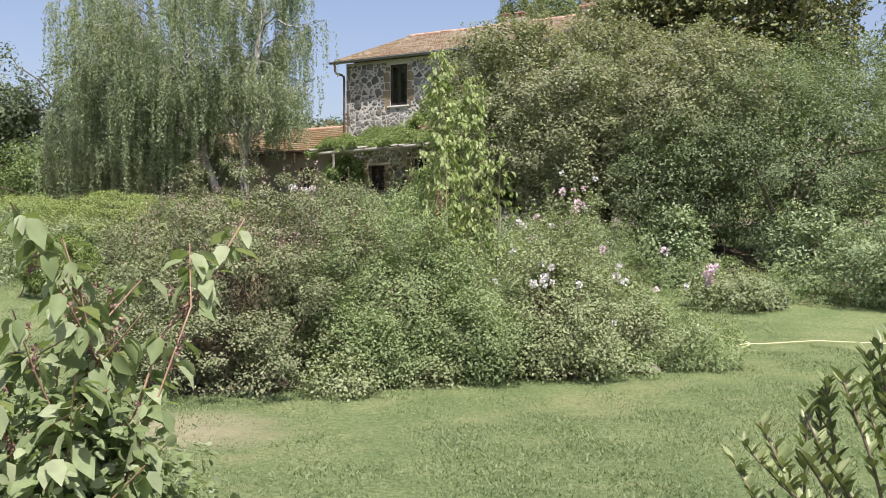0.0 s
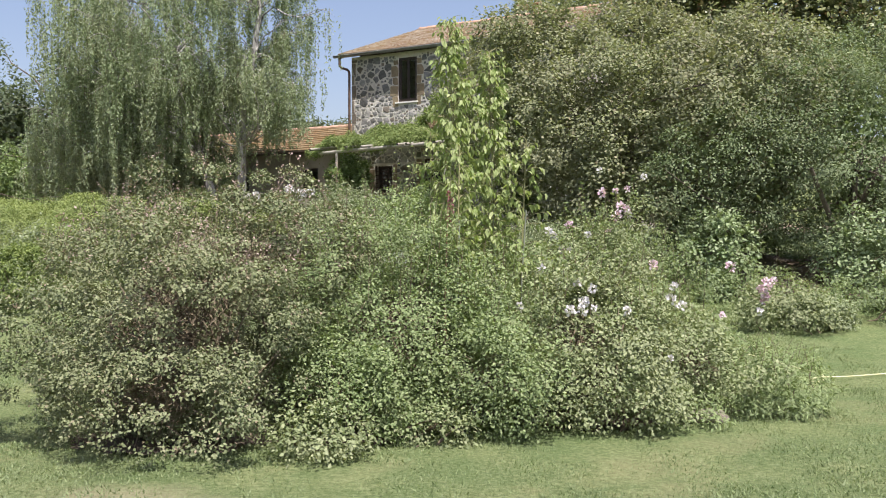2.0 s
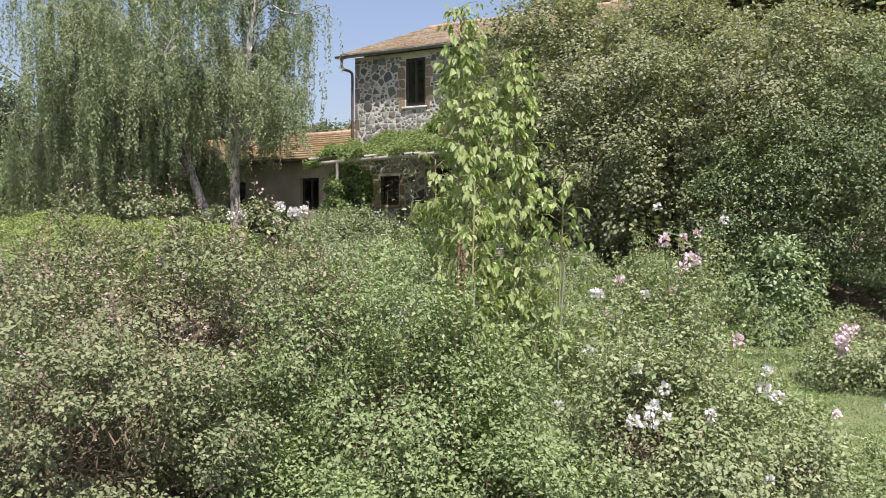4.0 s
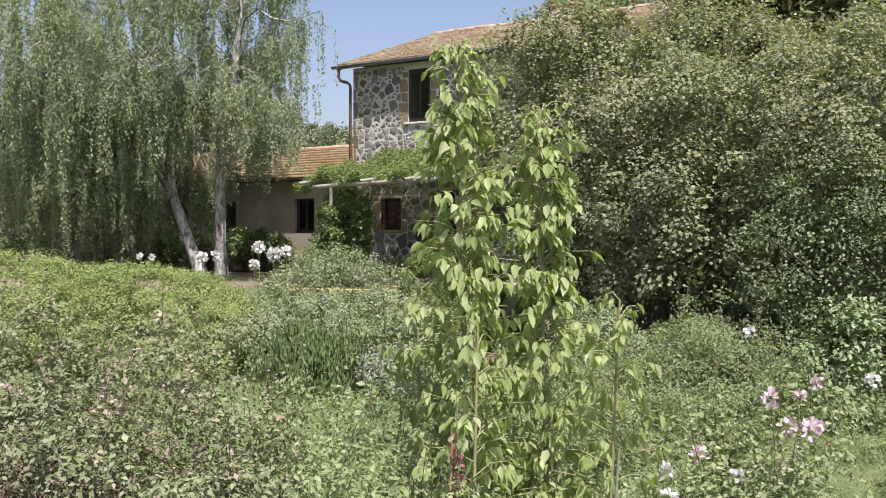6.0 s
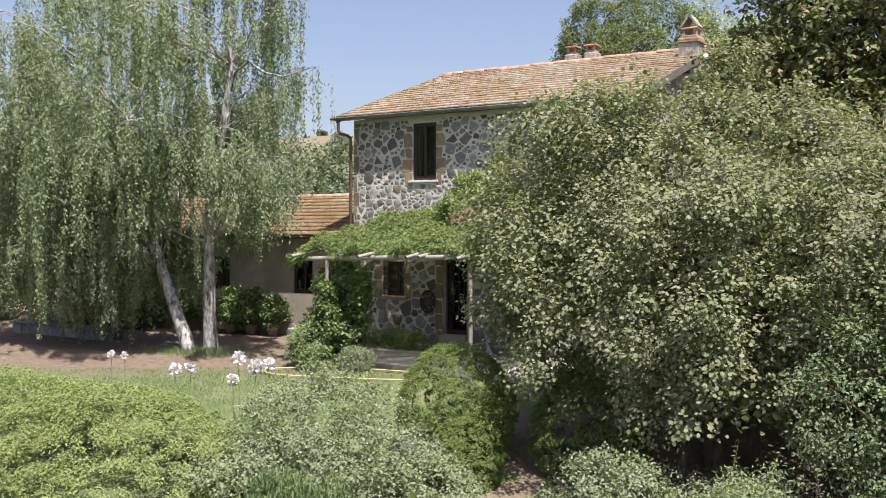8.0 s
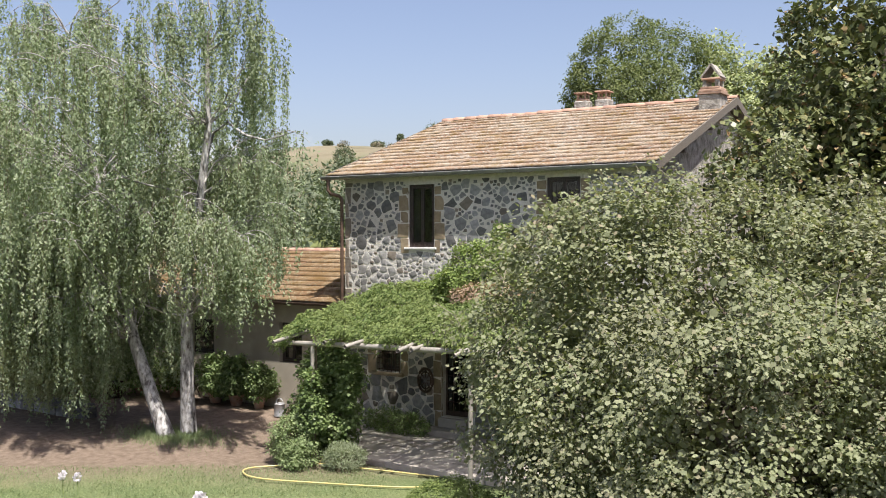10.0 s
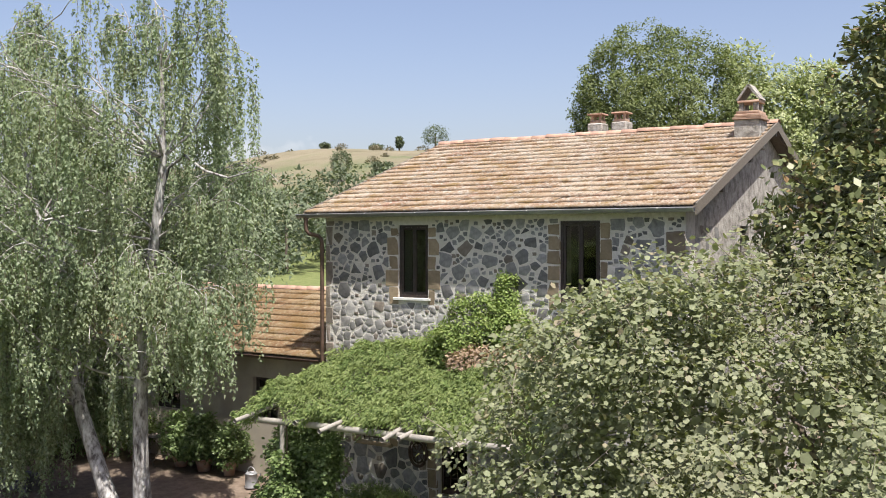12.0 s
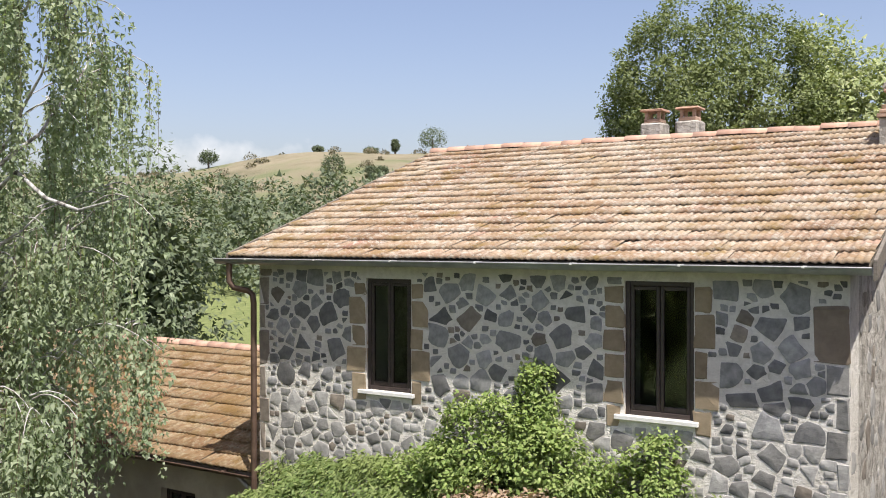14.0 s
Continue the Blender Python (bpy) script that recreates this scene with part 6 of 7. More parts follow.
# low garden wall with an urn, at the shady end of the terrace
low_wall = thing("garden_wall", (-22.6, 22.6, 2.4), "low dark stone garden wall under the birch", "wall")
rngw = np.random.default_rng(67)
x = -25.0
while x < -20.6:
    w = rngw.uniform(0.35, 0.6)
    bm = bmesh.new()
    box(bm, (x, 22.5 + rngw.normal(0, 0.01), 2.2), (x + w - 0.015, 22.9, 2.68 + rngw.normal(0, 0.008)), 0.02)
    part("stone", bm, M_BASALT, low_wall)
    x += w
bm = bmesh.new()
box(bm, (-25.05, 22.45, 2.69), (-20.6, 22.95, 2.75), 0.015)
part("coping", bm, M_BASALT, low_wall)
urn = thing("urn", (-22.9, 22.7, 2.75), "pale stone urn on the garden wall", "urn")
V, L = lathe([(0.001, 0), (0.13, 0), (0.12, 0.04), (0.06, 0.07), (0.08, 0.12), (0.17, 0.22), (0.2, 0.32), (0.23, 0.35), (0.2, 0.36), (0.16, 0.3), (0.001, 0.26)], (-22.9, 22.7, 2.752))
part_mesh("bowl", raw_mesh("bowl", V, 4, L, M_SLAB, True), urn)
# oval iron wreath on the wall beside the door
wreath = thing("wall_wreath", (-12.31, 25.95, 3.63), "dark rusty oval wreath hung on the stone wall", "ornament")
for sc, r in ((1.0, 0.03), (0.72, 0.018)):
    path = [((-12.31 + 0.21 * sc * math.cos(a), 25.94, 3.63 + 0.28 * sc * math.sin(a)), r) for a in np.linspace(0, 2 * math.pi, 28)]
    tubes("ring", [path], M_IRON, wreath, 8)
for k in range(8):
    a = k * math.pi / 4
    tubes("spoke", [[((-12.31 + 0.05 * math.cos(a), 25.94, 3.63 + 0.06 * math.sin(a)), 0.012), ((-12.31 + 0.2 * math.cos(a), 25.94, 3.63 + 0.27 * math.sin(a)), 0.012)]], M_IRON, wreath, 5)


stem_dry = thing("dry_vine", (-6.66, 31.3, 5.2), "dead dark climbing stem fixed to the gable wall", "climber")
rngv = np.random.default_rng(68)
each_tube("stem", [curve_path((-6.68, 31.45 + k * 0.08, 2.3), (-6.68, 30.78 + k * 0.1, 7.45 - k * 0.5), 0.04, 0.018, rngv, 12, 0.02) for k in range(3)], M_BARK, stem_dry)


def folding_table(x, y):
    """A small slatted table on two pairs of crossed legs."""
    z = gz(x, y) + 0.02
    ob = thing("folding_table", (x, y, z), "small dark wooden folding table by the wall", "table")
    for k in range(5):
        bm = bmesh.new()
        box(bm, (x - 0.3, y - 0.22 + k * 0.09, z + 0.68), (x + 0.3, y - 0.145 + k * 0.09, z + 0.7), 0.004)
        part("slat", bm, M_TIMBER, ob)
    for side in (-0.24, 0.24):
        for lean in (-1, 1):
            tubes("leg", [[((x - 0.24 * lean, y + side * 0.8, z), 0.014), ((x + 0.22 * lean, y + side * 0.8, z + 0.68), 0.014)]], M_TIMBER, ob, 6)


folding_table(-20.1, 25.75)
dark_pot = thing("plant_pot", (-22.3, 24.9, gz(-22.3, 24.9)), "tall square dark pot with a young palm", "plant pot")
pz = gz(-22.3, 24.9) + 0.02
bm = bmesh.new()
box(bm, (-22.45, 24.75, pz), (-22.15, 25.05, pz + 0.42), 0.015)
box(bm, (-22.48, 24.72, pz + 0.42), (-22.12, 25.08, pz + 0.47), 0.01)
part("pot", bm, M_IRON, dark_pot)
n = 60
fan = rngv.uniform(0, 6.283, n)
leaves("foliage", np.tile((-22.3, 24.9, pz + 0.5), (n, 1)) + rngv.normal(0, 0.04, (n, 3)), np.stack([np.cos(fan) * 0.6, np.sin(fan) * 0.6, rngv.uniform(0.3, 1.2, n)], 1), rngv.normal(0, 1, (n, 3)), rngv.uniform(0.35, 0.7, n), M_IVY, dark_pot, "long")


# ---- hoses ----
def hose(name, pts, r, mat, label):
    P = np.array(pts, float)
    t = np.linspace(0, len(P) - 1, len(P) * 8)
    i = np.clip(t.astype(int), 0, len(P) - 2)
    u = (t - i)[:, None]
    p0, p1, p2, p3 = P[np.clip(i - 1, 0, None)], P[i], P[i + 1], P[np.clip(i + 2, None, len(P) - 1)]
    C = 0.5 * ((2 * p1) + (-p0 + p2) * u + (2 * p0 - 5 * p1 + 4 * p2 - p3) * u ** 2 + (-p0 + 3 * p1 - 3 * p2 + p3) * u ** 3)
    path = [((x, y, gz(x, y) + r + 0.035), r) for x, y in C]
    ob = thing(name, (P[0, 0], P[0, 1], gz(*P[0])), label, "garden hose")
    tubes("tube", [path], mat, ob, 8)


hose("garden_hose", [(-9.6, 22.2), (-10.24, 21.79), (-11.5, 21.25), (-12.72, 20.83), (-13.31, 20.91), (-13.46, 21.29), (-12.79, 22.05), (-12.63, 22.55), (-13.16, 22.49), (-13.08, 22.19), (-12.06, 22.36), (-10.81, 22.62), (-9.9, 22.8)], 0.016, M_HOSE, "yellow garden hose lying in loops on the grass")
hose("garden_hose", [(1.9, 12.3), (2.35, 11.97), (2.78, 11.62), (2.98, 11.48), (3.09, 11.17), (3.06, 10.88), (2.95, 10.9), (3.02, 11.2), (3.32, 11.44), (3.88, 12.06), (4.35, 12.19), (4.88, 12.32), (6.5, 12.8)], 0.009, M_HOSE_PALE, "pale yellow garden hose trailing over the lawn")
# stone at the edge of the bed
bm = bmesh.new()
bmesh.ops.create_icosphere(bm, subdivisions=2, radius=0.17)
for v in bm.verts:
    v.co = Vector((v.co.x * 1.3, v.co.y, v.co.z * 0.55)) * (1 + 0.12 * math.sin(v.co.x * 21) * math.cos(v.co.y * 17))
    v.co += Vector((2.47, 8.03, 0.36))
rock = thing("rock", (2.47, 8.03, 0.3), "pale brown rock at the edge of the lawn", "rock")
part("boulder", bm, M_BROWNSTONE, rock)


# ---- flowers ----
def bloom(parent, c, r, mat, rng, petals=26, name="bloom", label=""):
    d = unit(rng.normal(size=(petals, 3)) + np.array([0, 0, 0.4]))
    pos = np.array(c) + d * r * rng.uniform(0.35, 0.9, (petals, 1))
    leaves(name, pos, d + rng.normal(0, 0.3, d.shape), rng.normal(0, 0.6, d.shape) + d, np.full(petals, r * 0.8), mat, parent, "round", label)


rngf = np.random.default_rng(71)
for base, mat, n, spread in (((1.61, 6.84, 1.56), M_PETAL_WHITE, 6, 0.1), ((1.23, 8.72, 2.57), M_PETAL_PINK, 6, 0.16), ((2.04, 8.39, 1.5), M_PETAL_WHITE, 3, 0.1), ((1.5, 8.9, 2.5), M_PETAL_WHITE, 4, 0.25), ((1.0, 8.4, 2.2), M_PETAL_PINK, 3, 0.25), ((1.9, 7.6, 1.6), M_PETAL_WHITE, 4, 0.3), ((2.2, 8.6, 1.75), M_PETAL_PINK, 3, 0.2), ((1.2, 7.3, 1.9), M_PETAL_WHITE, 3, 0.3), ((0.6, 8.3, 2.2), M_PETAL_WHITE, 2, 0.2)):
    for k in range(n):
        bloom(rose_bush, np.array(base) + rngf.normal(0, spread, 3), rngf.uniform(0.026, 0.048), mat, rngf)
wild = thing("rose_bush", (1.9, 15.0, 0.6), "pink flowered rose among the bed plants", "shrub")
p, a, n, s, c = cloud(rngf, [(1.9, 14.9, 0.95, 0.8, 0.6, 0.5)], 160, 34, 0.12, 0.06, seed=72, amp=0.2)
leaves("foliage", p, a, n, s, M_GREEN, wild)
each_tube("stem", stems_to(rngf, (1.9, 14.9, 0), c, 6, 0.015, 0.005), M_TWIG, wild)
for k in range(7):
    bloom(wild, (1.75 + rngf.normal(0, 0.12), 14.45 + rngf.normal(0, 0.1), 1.35 + rngf.normal(0, 0.12)), 0.06, M_PETAL_PINK, rngf)

canna = thing("canna", (0.15, 6.85, 0.3), "dark red flower spike above the bushes", "flower")
tubes("stem", [[((0.15, 6.85, 0.3), 0.014), ((0.13, 6.83, 1.5), 0.011), ((0.16, 6.85, 2.64), 0.006)]], M_REDSTEM, canna, 6)
for k in range(6):
    bloom(canna, (0.16 + rngf.normal(0, 0.02), 6.85 + rngf.normal(0, 0.02), 2.3 + k * 0.06), 0.026, M_PETAL_RED, rngf, 14)


def agapanthus(x, y, top, r, seed):
    rng = np.random.default_rng(seed)
    z = gz(x, y)
    ob = thing("agapanthus", (x, y, z), "white agapanthus umbel on a tall bare stalk", "flower", "white agapanthus below the terrace")
    tubes("stalk", [[((x, y, z - 0.03), 0.01), ((x + 0.02, y, (z + top) / 2), 0.008), ((x, y, top), 0.006)]], M_CLIMBER, ob, 6)
    bloom(ob, (x, y, top), r, M_PETAL_WHITE, rng, 70, label="round white flower head")
    n = 14
    pos = np.tile((x, y, z + 0.02), (n, 1)) + rng.normal(0, 0.05, (n, 3)) * np.array([1, 1, 0.2])
    ang = rng.uniform(0, 6.28, n)
    leaves("strap_leaf_tuft", pos, np.stack([np.cos(ang) * 0.5, np.sin(ang) * 0.5, np.full(n, 0.9)], 1), rng.normal(0, 1, (n, 3)), rng.uniform(0.35, 0.6, n), M_GREEN, ob, "long")


for k, (x, y, z, r) in enumerate(((-9.73, 16.41, 3.33, 0.1), (-9.45, 16.5, 3.2, 0.11), (-9.2, 16.55, 3.26, 0.085), (-10.4, 16.0, 3.18, 0.08), (-10.65, 15.9, 3.14, 0.09), (-9.65, 16.2, 3.02, 0.08), (-13.1, 16.9, 3.1, 0.06), (-13.35, 16.8, 3.12, 0.06))):
    agapanthus(x, y, z, r * 0.92, 80 + k)


# ---- climber on stakes in the bed ----
def staked_climber(x, y, top, seed, low, width, count, lean=0.0):
    rng = np.random.default_rng(seed)
    z0 = gz(x, y)
    ob = thing("staked_climber", (x, y, z0), "tall climber with drooping light green leaves on a pale stake", "climber", "climbers on stakes")
    tubes("stake", [[((x, y, z0 - 0.1), 0.008), ((x + lean * 0.5, y, (z0 + top) / 2), 0.008), ((x + lean, y, top - 0.75), 0.007)]], M_STAKE, ob, 6)
    tubes("stem", [[((x + 0.03, y, z0), 0.014), ((x + lean * 0.5 - 0.02, y + 0.02, (z0 + top) / 2), 0.011), ((x + lean, y, top), 0.006)]], M_CLIMBER_STEM, ob, 6)
    pet, pos, axis, nor, size = [], [], [], [], []
    for k in range(count):
        f = (k + rng.uniform(0, 1)) / count
        z = low + (top - low) * f
        wid = width * (0.35 + 0.65 * (1 - f) ** 0.8) * rng.uniform(0.5, 1.1)
        ang = rng.uniform(0, 6.28)
        a = np.array([x + lean * f, y, z])
        b = a + np.array([math.cos(ang) * wid, math.sin(ang) * wid, wid * rng.uniform(0.1, 0.5)])
        pet.append([(a, 0.004), ((a + b) / 2 + np.array([0, 0, 0.03]), 0.003), (b, 0.002)])
        for j in range(rng.integers(4, 9)):
            t = rng.uniform(0.4, 1.02)
            q = a + (b - a) * t + rng.normal(0, 0.014, 3)
            aa = ang + rng.normal(0, 0.9)
            pos.append(q)
            axis.append((math.cos(aa) * 0.6, math.sin(aa) * 0.6, -0.75 + rng.normal(0, 0.3)))
            nor.append((math.cos(aa) * 0.6 + rng.normal(0, 0.4), math.sin(aa) * 0.6 + rng.normal(0, 0.4), 0.7))
            size.append(rng.uniform(0.055, 0.1) * (1.0 if f < 0.92 else 0.7))
    part_mesh("stalk_growth", raw_mesh("stalk_growth", *(lambda VL: (VL[0], 4, VL[1]))(tube_arrays(pet, 3)), M_CLIMBER_STEM), ob)
    leaves("foliage", np.array(pos), np.array(axis), np.array(nor), np.array(size) * 0.92, M_CLIMBER, ob, "heart")


staked_climber(0.0, 7.42, 4.48, 91, 1.5, 0.44, 330, -0.16)
staked_climber(0.22, 7.82, 4.2, 92, 1.6, 0.36, 260, -0.1)
staked_climber(-0.3, 7.35, 3.3, 93, 1.6, 0.34, 45, -0.05)
staked_climber(0.5, 7.75, 3.2, 94, 1.6, 0.4, 55, 0.1)
staked_climber(0.1, 7.1, 3.1, 95, 1.5, 0.36, 40, 0.05)


# ---- pokeweed and evergreen shrub close to the start ----
def pokeweed():
    rng = np.random.default_rng(101)
    near = 0.78
    base = np.array([2.96, -1.44, gz(2.96, -1.44) - 0.03])
    ob = thing("pokeweed", tuple(base), "tall pokeweed with large pale leaves and pink berry spikes", "plant")
    e = np.array([6.22, -3.72, 0])
    fw, rt = np.array([-0.4924, 0.8704, 0]), np.array([0.8704, 0.4924, 0])
    tips = [(4.4, -1.6, 1.4), (4.2, -1.75, 1.15), (5.2, -1.08, 2.15), (4.9, -1.3, 2.02), (4.2, -1.32, 1.72), (4.4, -1.75, 2.05), (4.1, -1.85, 2.2), (4.0, -1.4, 1.42), (4.3, -1.7, 1.6), (4.0, -1.25, 1.1), (4.6, -1.45, 1.85), (4.0, -1.8, 1.75), (3.9, -1.6, 1.2), (4.8, -1.9, 1.9), (4.0, -1.9, 1.0), (4.2, -1.35, 0.9), (3.8, -1.7, 0.8), (4.1, -1.65, 1.85), (3.9, -1.5, 1.5), (4.3, -1.55, 1.3), (3.8, -1.85, 1.45), (4.0, -1.75, 1.05), (3.7, -1.5, 1.0), (4.6, -1.7, 1.5), (3.9, -1.95, 1.85), (4.4, -1.4, 1.15)]
    stems, pos, axis, nor, size, bp, bd = [], [], [], [], [], [], []
    for d, l, z in tips:
        tip = e + (fw * d + rt * l) * near
        tip[2] = 2.06 + (z - 2.06) * near
        a = base + np.append(rng.normal(0, 0.15, 2), 0)
        path = curve_path(a, tip, 0.009, 0.003, rng, 8, 0.22)
        stems.append(path)
        P = np.array([p for p, r in path])
        for k in range(50):
            t = rng.uniform(0.12, 1.0) ** 0.5 * 7
            i = min(int(t), 6)
            q = P[i] + (P[i + 1] - P[i]) * (t - i)
            ang = rng.uniform(0, 6.28)
            out = np.array([math.cos(ang), math.sin(ang), 0])
            pos.append(q + out * 0.03)
            axis.append(out * 0.7 + np.array([0, 0, rng.normal(-0.65, 0.4)]))
            nor.append(out * 0.3 + np.array([0, 0, 0.8]) + rng.normal(0, 0.35, 3))
            size.append(rng.uniform(0.045, 0.13))
        for k in range(3):
            t = rng.uniform(0.6, 0.98) * 7
            i = min(int(t), 6)
            q = P[i] + (P[i + 1] - P[i]) * (t - i)
            ang = rng.uniform(0, 6.28)
            dirn = np.array([math.cos(ang) * 0.5, math.sin(ang) * 0.5, rng.choice([0.7, -0.7])])
            ln = rng.uniform(0.09, 0.16)
            for j in range(46):
                f = rng.uniform(0.1, 1)
                bp.append(q + dirn * ln * f + rng.normal(0, 0.011 * (1.15 - f), 3))
    each_tube("stem", stems, M_REDSTEM, ob)
    leaves("foliage", np.array(pos), np.array(axis), np.array(nor), np.array(size), M_POKE, ob, "broad")
    bp = np.array(bp)
    leaves("berry_growth", bp, rng.normal(0, 1, bp.shape), rng.normal(0, 1, bp.shape), np.full(len(bp), 0.013), M_BERRY, ob, "round", "pinkish berry spikes")


pokeweed()
shrub("weed_clump", "small leaved weeds at the foot of the pokeweed", [(3.15, -1.36, 0.85, 0.58, 0.45, 0.65), (3.5, -0.9, 0.55, 0.4, 0.32, 0.3)], M_POKE, 260, 52, 0.1, 0.06, 102, shape="oval", category="weeds")


def evergreen():
    """Upright leathery sprays of a young evergreen shrub."""
    rng = np.random.default_rng(103)
    ob = thing("evergreen_shrub", (6.2, -0.05, gz(6.2, -0.05)), "young evergreen shrub with upright leathery leaves", "shrub")
    stems, pos, axis, nor, size = [], [], [], [], []
    for k in range(84):
        a = np.array([6.2, -0.05, 0.27]) + np.append(rng.normal(0, 0.08, 2), 0)
        ang = rng.uniform(0, 6.28)
        rr = rng.uniform(0.05, 0.92)
        tip = np.array([6.2 + math.cos(ang) * rr, -0.05 + math.sin(ang) * rr * 0.85, 1.88 - 0.7 * (rr / 0.92) ** 1.6 * rng.uniform(0.6, 1.2) - rng.uniform(0, 0.25)])
        path = curve_path(a, tip, 0.012, 0.004, rng, 6, 0.1)
        stems.append(path)
        P = np.array([p for p, r in path])
        for j in range(64):
            t = 5 * max(0.0, 1 - abs(rng.normal(0, 0.38)))
            i = int(np.clip(t, 0, 4.99))
            q = P[i] + (P[i + 1] - P[i]) * (t - i)
            aa = rng.uniform(0, 6.28)
            out = np.array([math.cos(aa), math.sin(aa), 0])
            pos.append(q)
            axis.append(out * 0.55 + np.array([0, 0, 0.8]))
            nor.append(-out * 0.7 + np.array([0, 0, 0.5]) + rng.normal(0, 0.25, 3))
            size.append(rng.uniform(0.045, 0.08))
    each_tube("stem", stems, M_TWIG, ob)
    leaves("foliage", np.array(pos), np.array(axis), np.array(nor), np.array(size), M_EVERGREEN, ob, "lance")


evergreen()


# ---- soil of the island bed ----
BED = ((-1.75, 5.0, 1.4, 1.25), (-3.3, 7.0, 1.85, 1.85), (-1.9, 6.4, 1.2, 1.2), (-0.35, 6.75, 1.25, 1.15), (-0.8, 8.0, 1.3, 1.3), (-0.1, 5.8, 0.6, 0.5), (1.15, 7.75, 1.2, 1.1), (1.0, 8.8, 0.8, 0.8), (2.1, 8.6, 0.75, 0.75))


def in_spots(x, y, spots, grow=0.0):
    out = np.zeros(np.shape(x), bool)
    wob = 0.07 * np.sin(x * 7.0) * np.sin(y * 6.1) + 0.05 * np.sin(x * 15 + y * 11)
    for cx, cy, rx, ry in spots:
        out |= ((x - cx) / rx) ** 2 + ((y - cy) / ry) ** 2 < (1 + grow + wob) ** 2
    return out


def soil_sheet(name, label, spots, grow, x0, x1, y0, y1, mat):
    """A sheet of bare earth a little above the lawn, with an uneven edge."""
    step = 0.08
    gx, gy = np.meshgrid(np.arange(x0, x1, step), np.arange(y0, y1, step))
    z = ground_z(gx, gy) + 0.02 * np.sin(gx * 1.7 + 0.4) * np.sin(gy * 1.3) + 0.012 * np.sin(gx * 4.1) * np.sin(gy * 3.7) + 0.012 + 0.006 * np.sin(gx * 17) * np.sin(gy * 19)
    n, m = gx.shape
    i, j = np.meshgrid(np.arange(n - 1), np.arange(m - 1), indexing="ij")
    keep = in_spots(gx[:-1, :-1] + step / 2, gy[:-1, :-1] + step / 2, spots, grow)
    q = np.stack([i * m + j, i * m + j + 1, (i + 1) * m + j + 1, (i + 1) * m + j], -1)[keep]
    used, q2 = np.unique(q.ravel(), return_inverse=True)
    V = np.stack([gx, gy, z], -1).reshape(-1, 3)[used]
    tagged(new(name, raw_mesh(name, V, 4, q2.ravel(), mat, True)), label, "soil", "", "structure")


# soil kept dark to deepen the shade under the bushes as well
soil_sheet("bed_soil", "dark earth and leaf litter under the bushes", BED, -0.3, -5.6, 3.4, 3.3, 10.4, M_SOIL)
soil_sheet("shade_soil", "bare brown earth and fallen leaves under the hazel", ((-3.6, 20.8, 3.4, 2.6), (0.6, 20.6, 3.8, 2.8), (-5.75, 18.3, 0.6, 1.7)), 0.0, -8.0, 5.0, 16.0, 24.0, M_EARTH)


# ---- grass ----
def grass(name, label, s0, s1, half, n, h0, h1, seed, mat):
    rng = np.random.default_rng(seed)
    s = s0 + (s1 - s0) * rng.uniform(0, 1, n) ** 1.2
    r = rng.uniform(half[0], half[1], n)
    x, y = -0.54 * s + 0.84 * r, 0.84 * s + 0.54 * r
    thin = 0.5 + 0.5 * np.sin(x * 1.3 + 1) * np.sin(y * 1.1) + 0.3 * np.sin(x * 3.7) * np.sin(y * 4.3)
    bare = np.exp(-((x + 0.15) ** 2 + (y - 2.75) ** 2) / 0.9)
    keep = rng.uniform(0, 1, n) < (0.45 + 0.5 * thin) * (1 - 0.75 * bare)
    keep &= ~in_spots(x, y, BED, -0.33)
    x, y = x[keep], y[keep]
    n = len(x)
    z = ground_z(x, y) + 0.02 * np.sin(x * 1.7 + 0.4) * np.sin(y * 1.3) + 0.012 * np.sin(x * 4.1) * np.sin(y * 3.7) - 0.005
    ang = rng.uniform(0, 6.28, n)
    h = rng.uniform(h0, h1, n) * rng.uniform(0.6, 1.2, n)
    w = rng.uniform(0.005, 0.009, n)
    lean = rng.normal(0, 0.6, (n, 2)) * h[:, None]
    P = np.stack([x, y, z], 1)
    side = np.stack([np.cos(ang) * w, np.sin(ang) * w, np.zeros(n)], 1)
    tip = P + np.concatenate([lean, h[:, None]], 1)
    V = np.stack([P - side, P + side, tip], 1).reshape(-1, 3)
    me = raw_mesh(name, V, 3, np.arange(3 * n), mat)
    tagged(new(name, me), label, "grass", "", "stuff")


grass("lawn_grass", "short mown lawn grass with clover", -0.8, 14.5, (-5.5, 10.0), 460000, 0.014, 0.036, 111, M_GRASS)
grass("tall_grass", "longer grass along the foot of the bed", 14.5, 17.5, (-6, 4), 30000, 0.04, 0.12, 112, M_GRASS)
grass("terrace_grass", "sparse grass on the terrace edge", 20, 25.5, (-6, 3), 40000, 0.03, 0.08, 113, M_GRASS)


def birch_foot_grass():
    rng = np.random.default_rng(114)
    n = 9000
    ang, d = rng.uniform(0, 6.28, n), np.abs(rng.normal(0, 0.55, n)) + 0.15
    p = np.stack([-17.0 + d * np.cos(ang) * 1.3, 22.45 + d * np.sin(ang) * 0.8, np.zeros(n)], 1)
    p[:, 2] = ground_z(p[:, 0], p[:, 1])
    tip = np.stack([rng.normal(0, 0.4, n), rng.normal(0, 0.4, n), np.ones(n)], 1)
    ob = thing("grass_tuft", (-17.0, 22.4, 2.4), "fresh grass sprouting round the foot of the birch", "grass", kind="stuff")
    leaves("blade_growth", p, tip, rng.normal(0, 1, p.shape), rng.uniform(0.06, 0.16, n), M_GRASS, ob, "twig", kind="stuff")


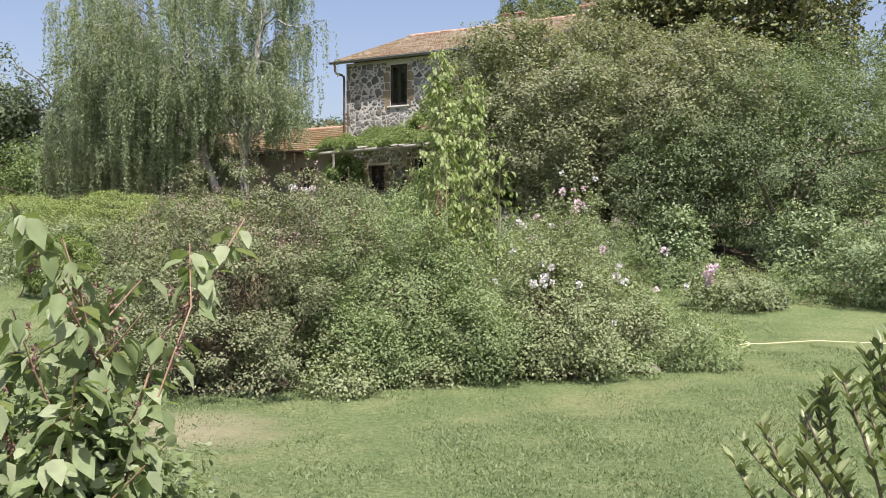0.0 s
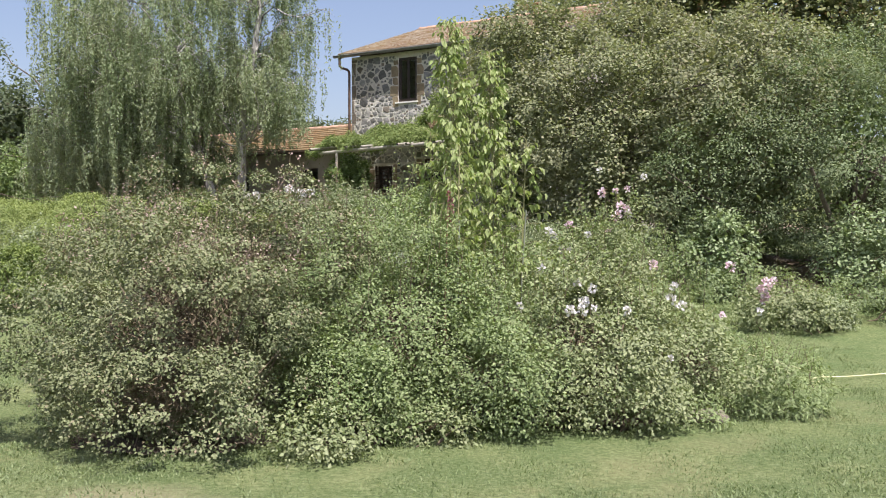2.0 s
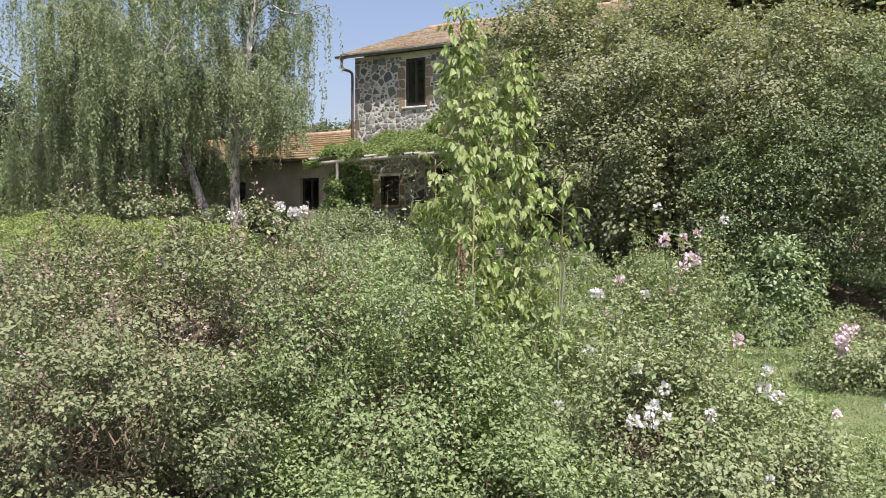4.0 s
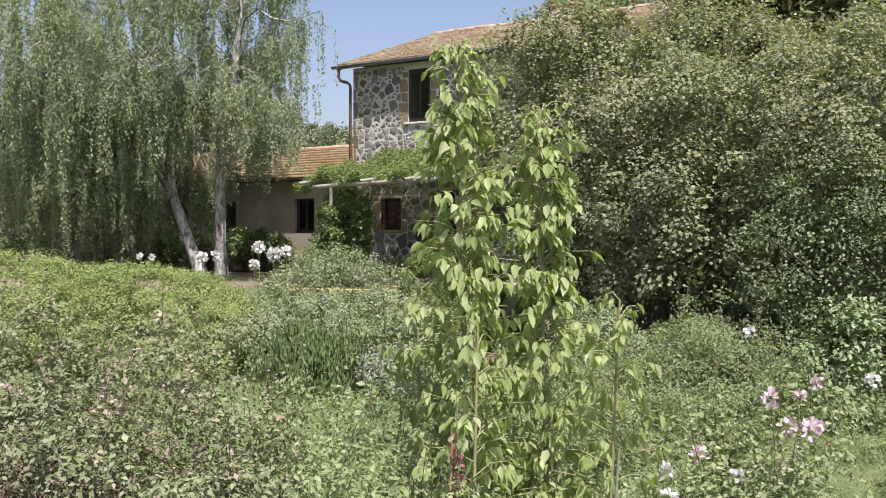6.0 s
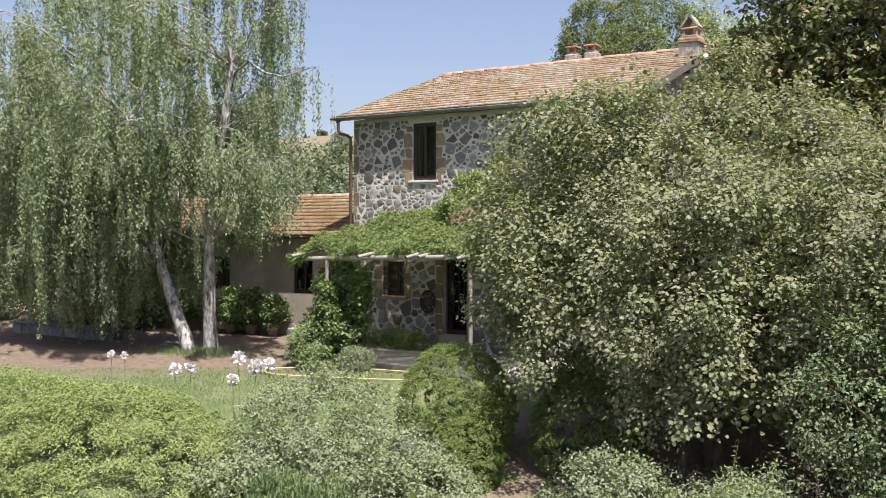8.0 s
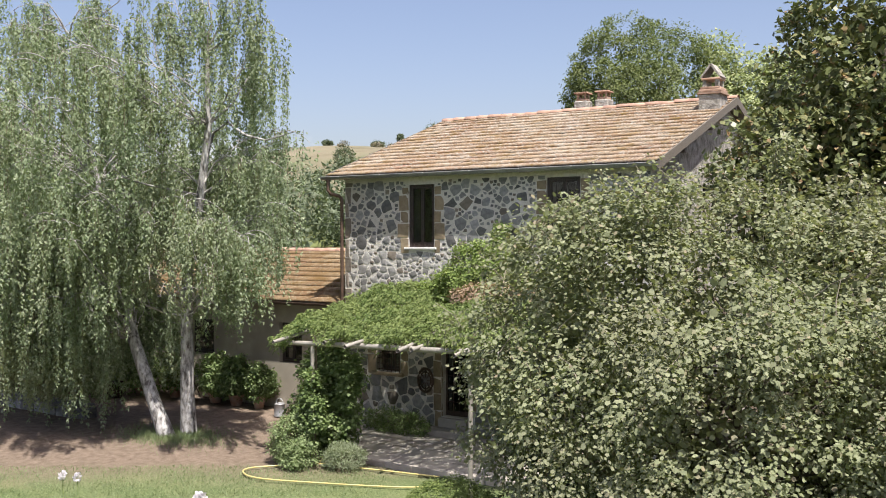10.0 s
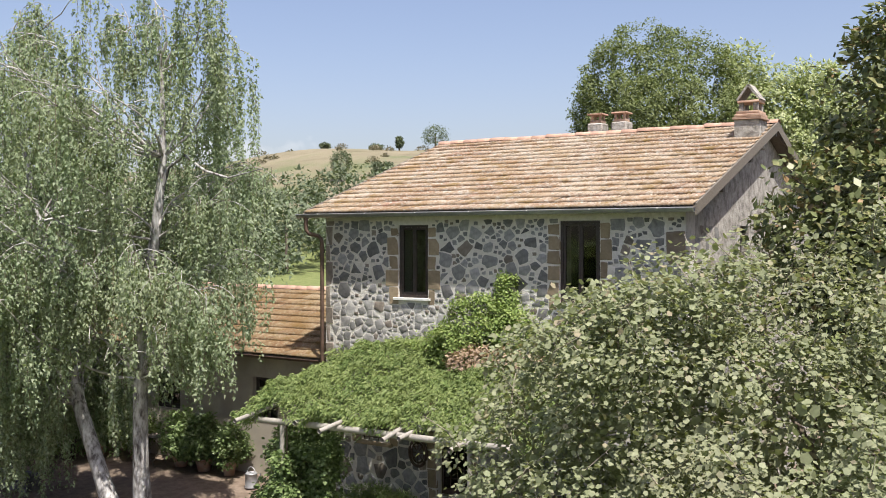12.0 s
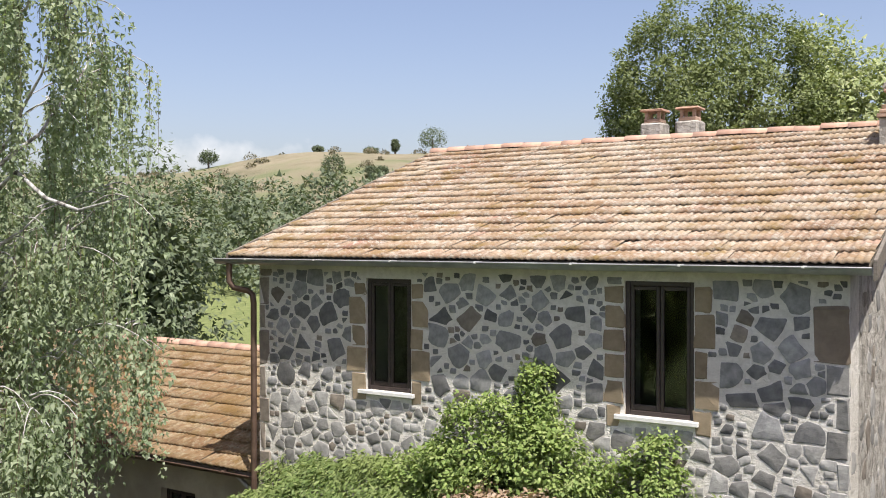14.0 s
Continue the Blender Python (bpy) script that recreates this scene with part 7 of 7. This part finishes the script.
birch_foot_grass()


# ---- far trees ----
def woods():
    rng = np.random.default_rng(121)
    blobs = []
    for k in range(80):
        s = rng.uniform(62, 108)
        r = rng.uniform(-70, 16)
        if s < 78 and -22 < r < 6:
            s += 22
        x, y = -0.54 * s + 0.84 * r, 0.84 * s + 0.54 * r
        h = rng.uniform(4.5, 7.5)
        w = rng.uniform(2.2, 4.2)
        blobs.append((x, y, gz(x, y) + h * 0.5, w, w, h * 0.55))
    p, a, n, sz, c = cloud(rng, blobs, 4200, 26, 0.45, 0.4, seed=7, amp=0.25, depth=0.12)
    ob = thing("woods", (-60, 60, 6), "belt of trees below the dry hill", "woods", kind="stuff")
    leaves("foliage", p, a, n, sz, M_WOODS, ob, "tri", kind="stuff")
    each_tube("trunk", [[((b[0], b[1], gz(b[0], b[1]) - 0.2), 0.16), ((b[0], b[1], b[2]), 0.1)] for b in blobs], M_BARK, ob)


woods()


def hill_tree(s, r, h, w, seed, mat=None):
    rng = np.random.default_rng(seed)
    x, y = -0.54 * s + 0.84 * r, 0.84 * s + 0.54 * r
    z = far_z(x, y)
    ob = thing("hill_tree", (x, y, z), "lone round tree on the dry hill", "tree", "trees on the hill")
    tubes("trunk", [[((x, y, z - 0.3), 0.2), ((x, y, z + h * 0.6), 0.1)]], M_BARK, ob, 6)
    blobs = [(x, y, z + h * 0.62, w / 2, w / 2, h * 0.4), (x + w * 0.2, y, z + h * 0.55, w * 0.32, w * 0.32, h * 0.3)]
    d = unit(rng.normal(size=(90, 3)))
    cen = np.array(blobs[0][:3]) + d * np.array(blobs[0][3:]) * (1 - np.abs(rng.normal(0, 0.2, (90, 1))))
    pos = (cen[:, None] + rng.normal(0, w * 0.07, (90, 26, 3))).reshape(-1, 3)
    leaves("crown", pos, rng.normal(0, 1, pos.shape), rng.normal(0, 0.6, pos.shape) + np.array([0, 0, 1]), rng.uniform(0.16, 0.3, len(pos)), mat or M_WOODS, ob)


def far_z(x, y):
    s, r = -0.54 * x + 0.84 * y, 0.84 * x + 0.54 * y
    far = float(smooth_step(60, 190, s))
    return gz(x, y) + far * (2.2 * math.sin(r / 43 + 0.9) + 1.0 * math.sin(r / 17 + 2.0) + 0.7 * math.sin(r / 7.3 + s / 11))


for k, (s, r, h, w) in enumerate(((200, 2.5, 4.6, 5.2), (150, -5.6, 2.2, 1.7), (150, -4.0, 2.0, 1.8), (196, -4.5, 3.0, 1.6), (150, -11, 4.5, 3.0), (190, -38, 3.0, 3.2), (196, -19, 1.4, 2.0), (140, -22, 3.0, 4.4), (195, -9, 1.2, 2.6))):
    hill_tree(s, r, h, w, 130 + k)
def scrub():
    """Low scrub scattered over the dry hill."""
    rng = np.random.default_rng(141)
    n = 170
    s, rr = rng.uniform(118, 205, n), rng.uniform(-110, 25, n)
    pos = []
    for a, b in zip(s, rr):
        x, y = -0.54 * a + 0.84 * b, 0.84 * a + 0.54 * b
        w = rng.uniform(0.5, 1.7)
        m = int(60 + 90 * w)
        q = unit(rng.normal(0, 1, (m, 3))) * rng.uniform(0.3, 1, (m, 1)) ** 0.5 * np.array([w, w, w * 0.75])
        q[:, 2] = np.abs(q[:, 2])
        pos.append(q + np.array([x, y, far_z(x, y)]))
    pos = np.concatenate(pos)
    ob = thing("hill_scrub", (-80, 130, 15), "low dry scrub dotted over the hill", "scrub", kind="stuff")
    leaves("foliage", pos, rng.normal(0, 1, pos.shape), rng.normal(0, 0.6, pos.shape) + np.array([0, 0, 1]), rng.uniform(0.2, 0.4, len(pos)), M_SCRUB, ob, kind="stuff")


scrub()
bm = bmesh.new()
mw = thing("field_wall", (-44.5, 49.5, 4.4), "low pale wall at the edge of the meadow", "wall")
box(bm, (-46.5, 49.2, 4.0), (-41.5, 49.5, 4.95), 0.03)
part("masonry", bm, M_SLAB, mw)
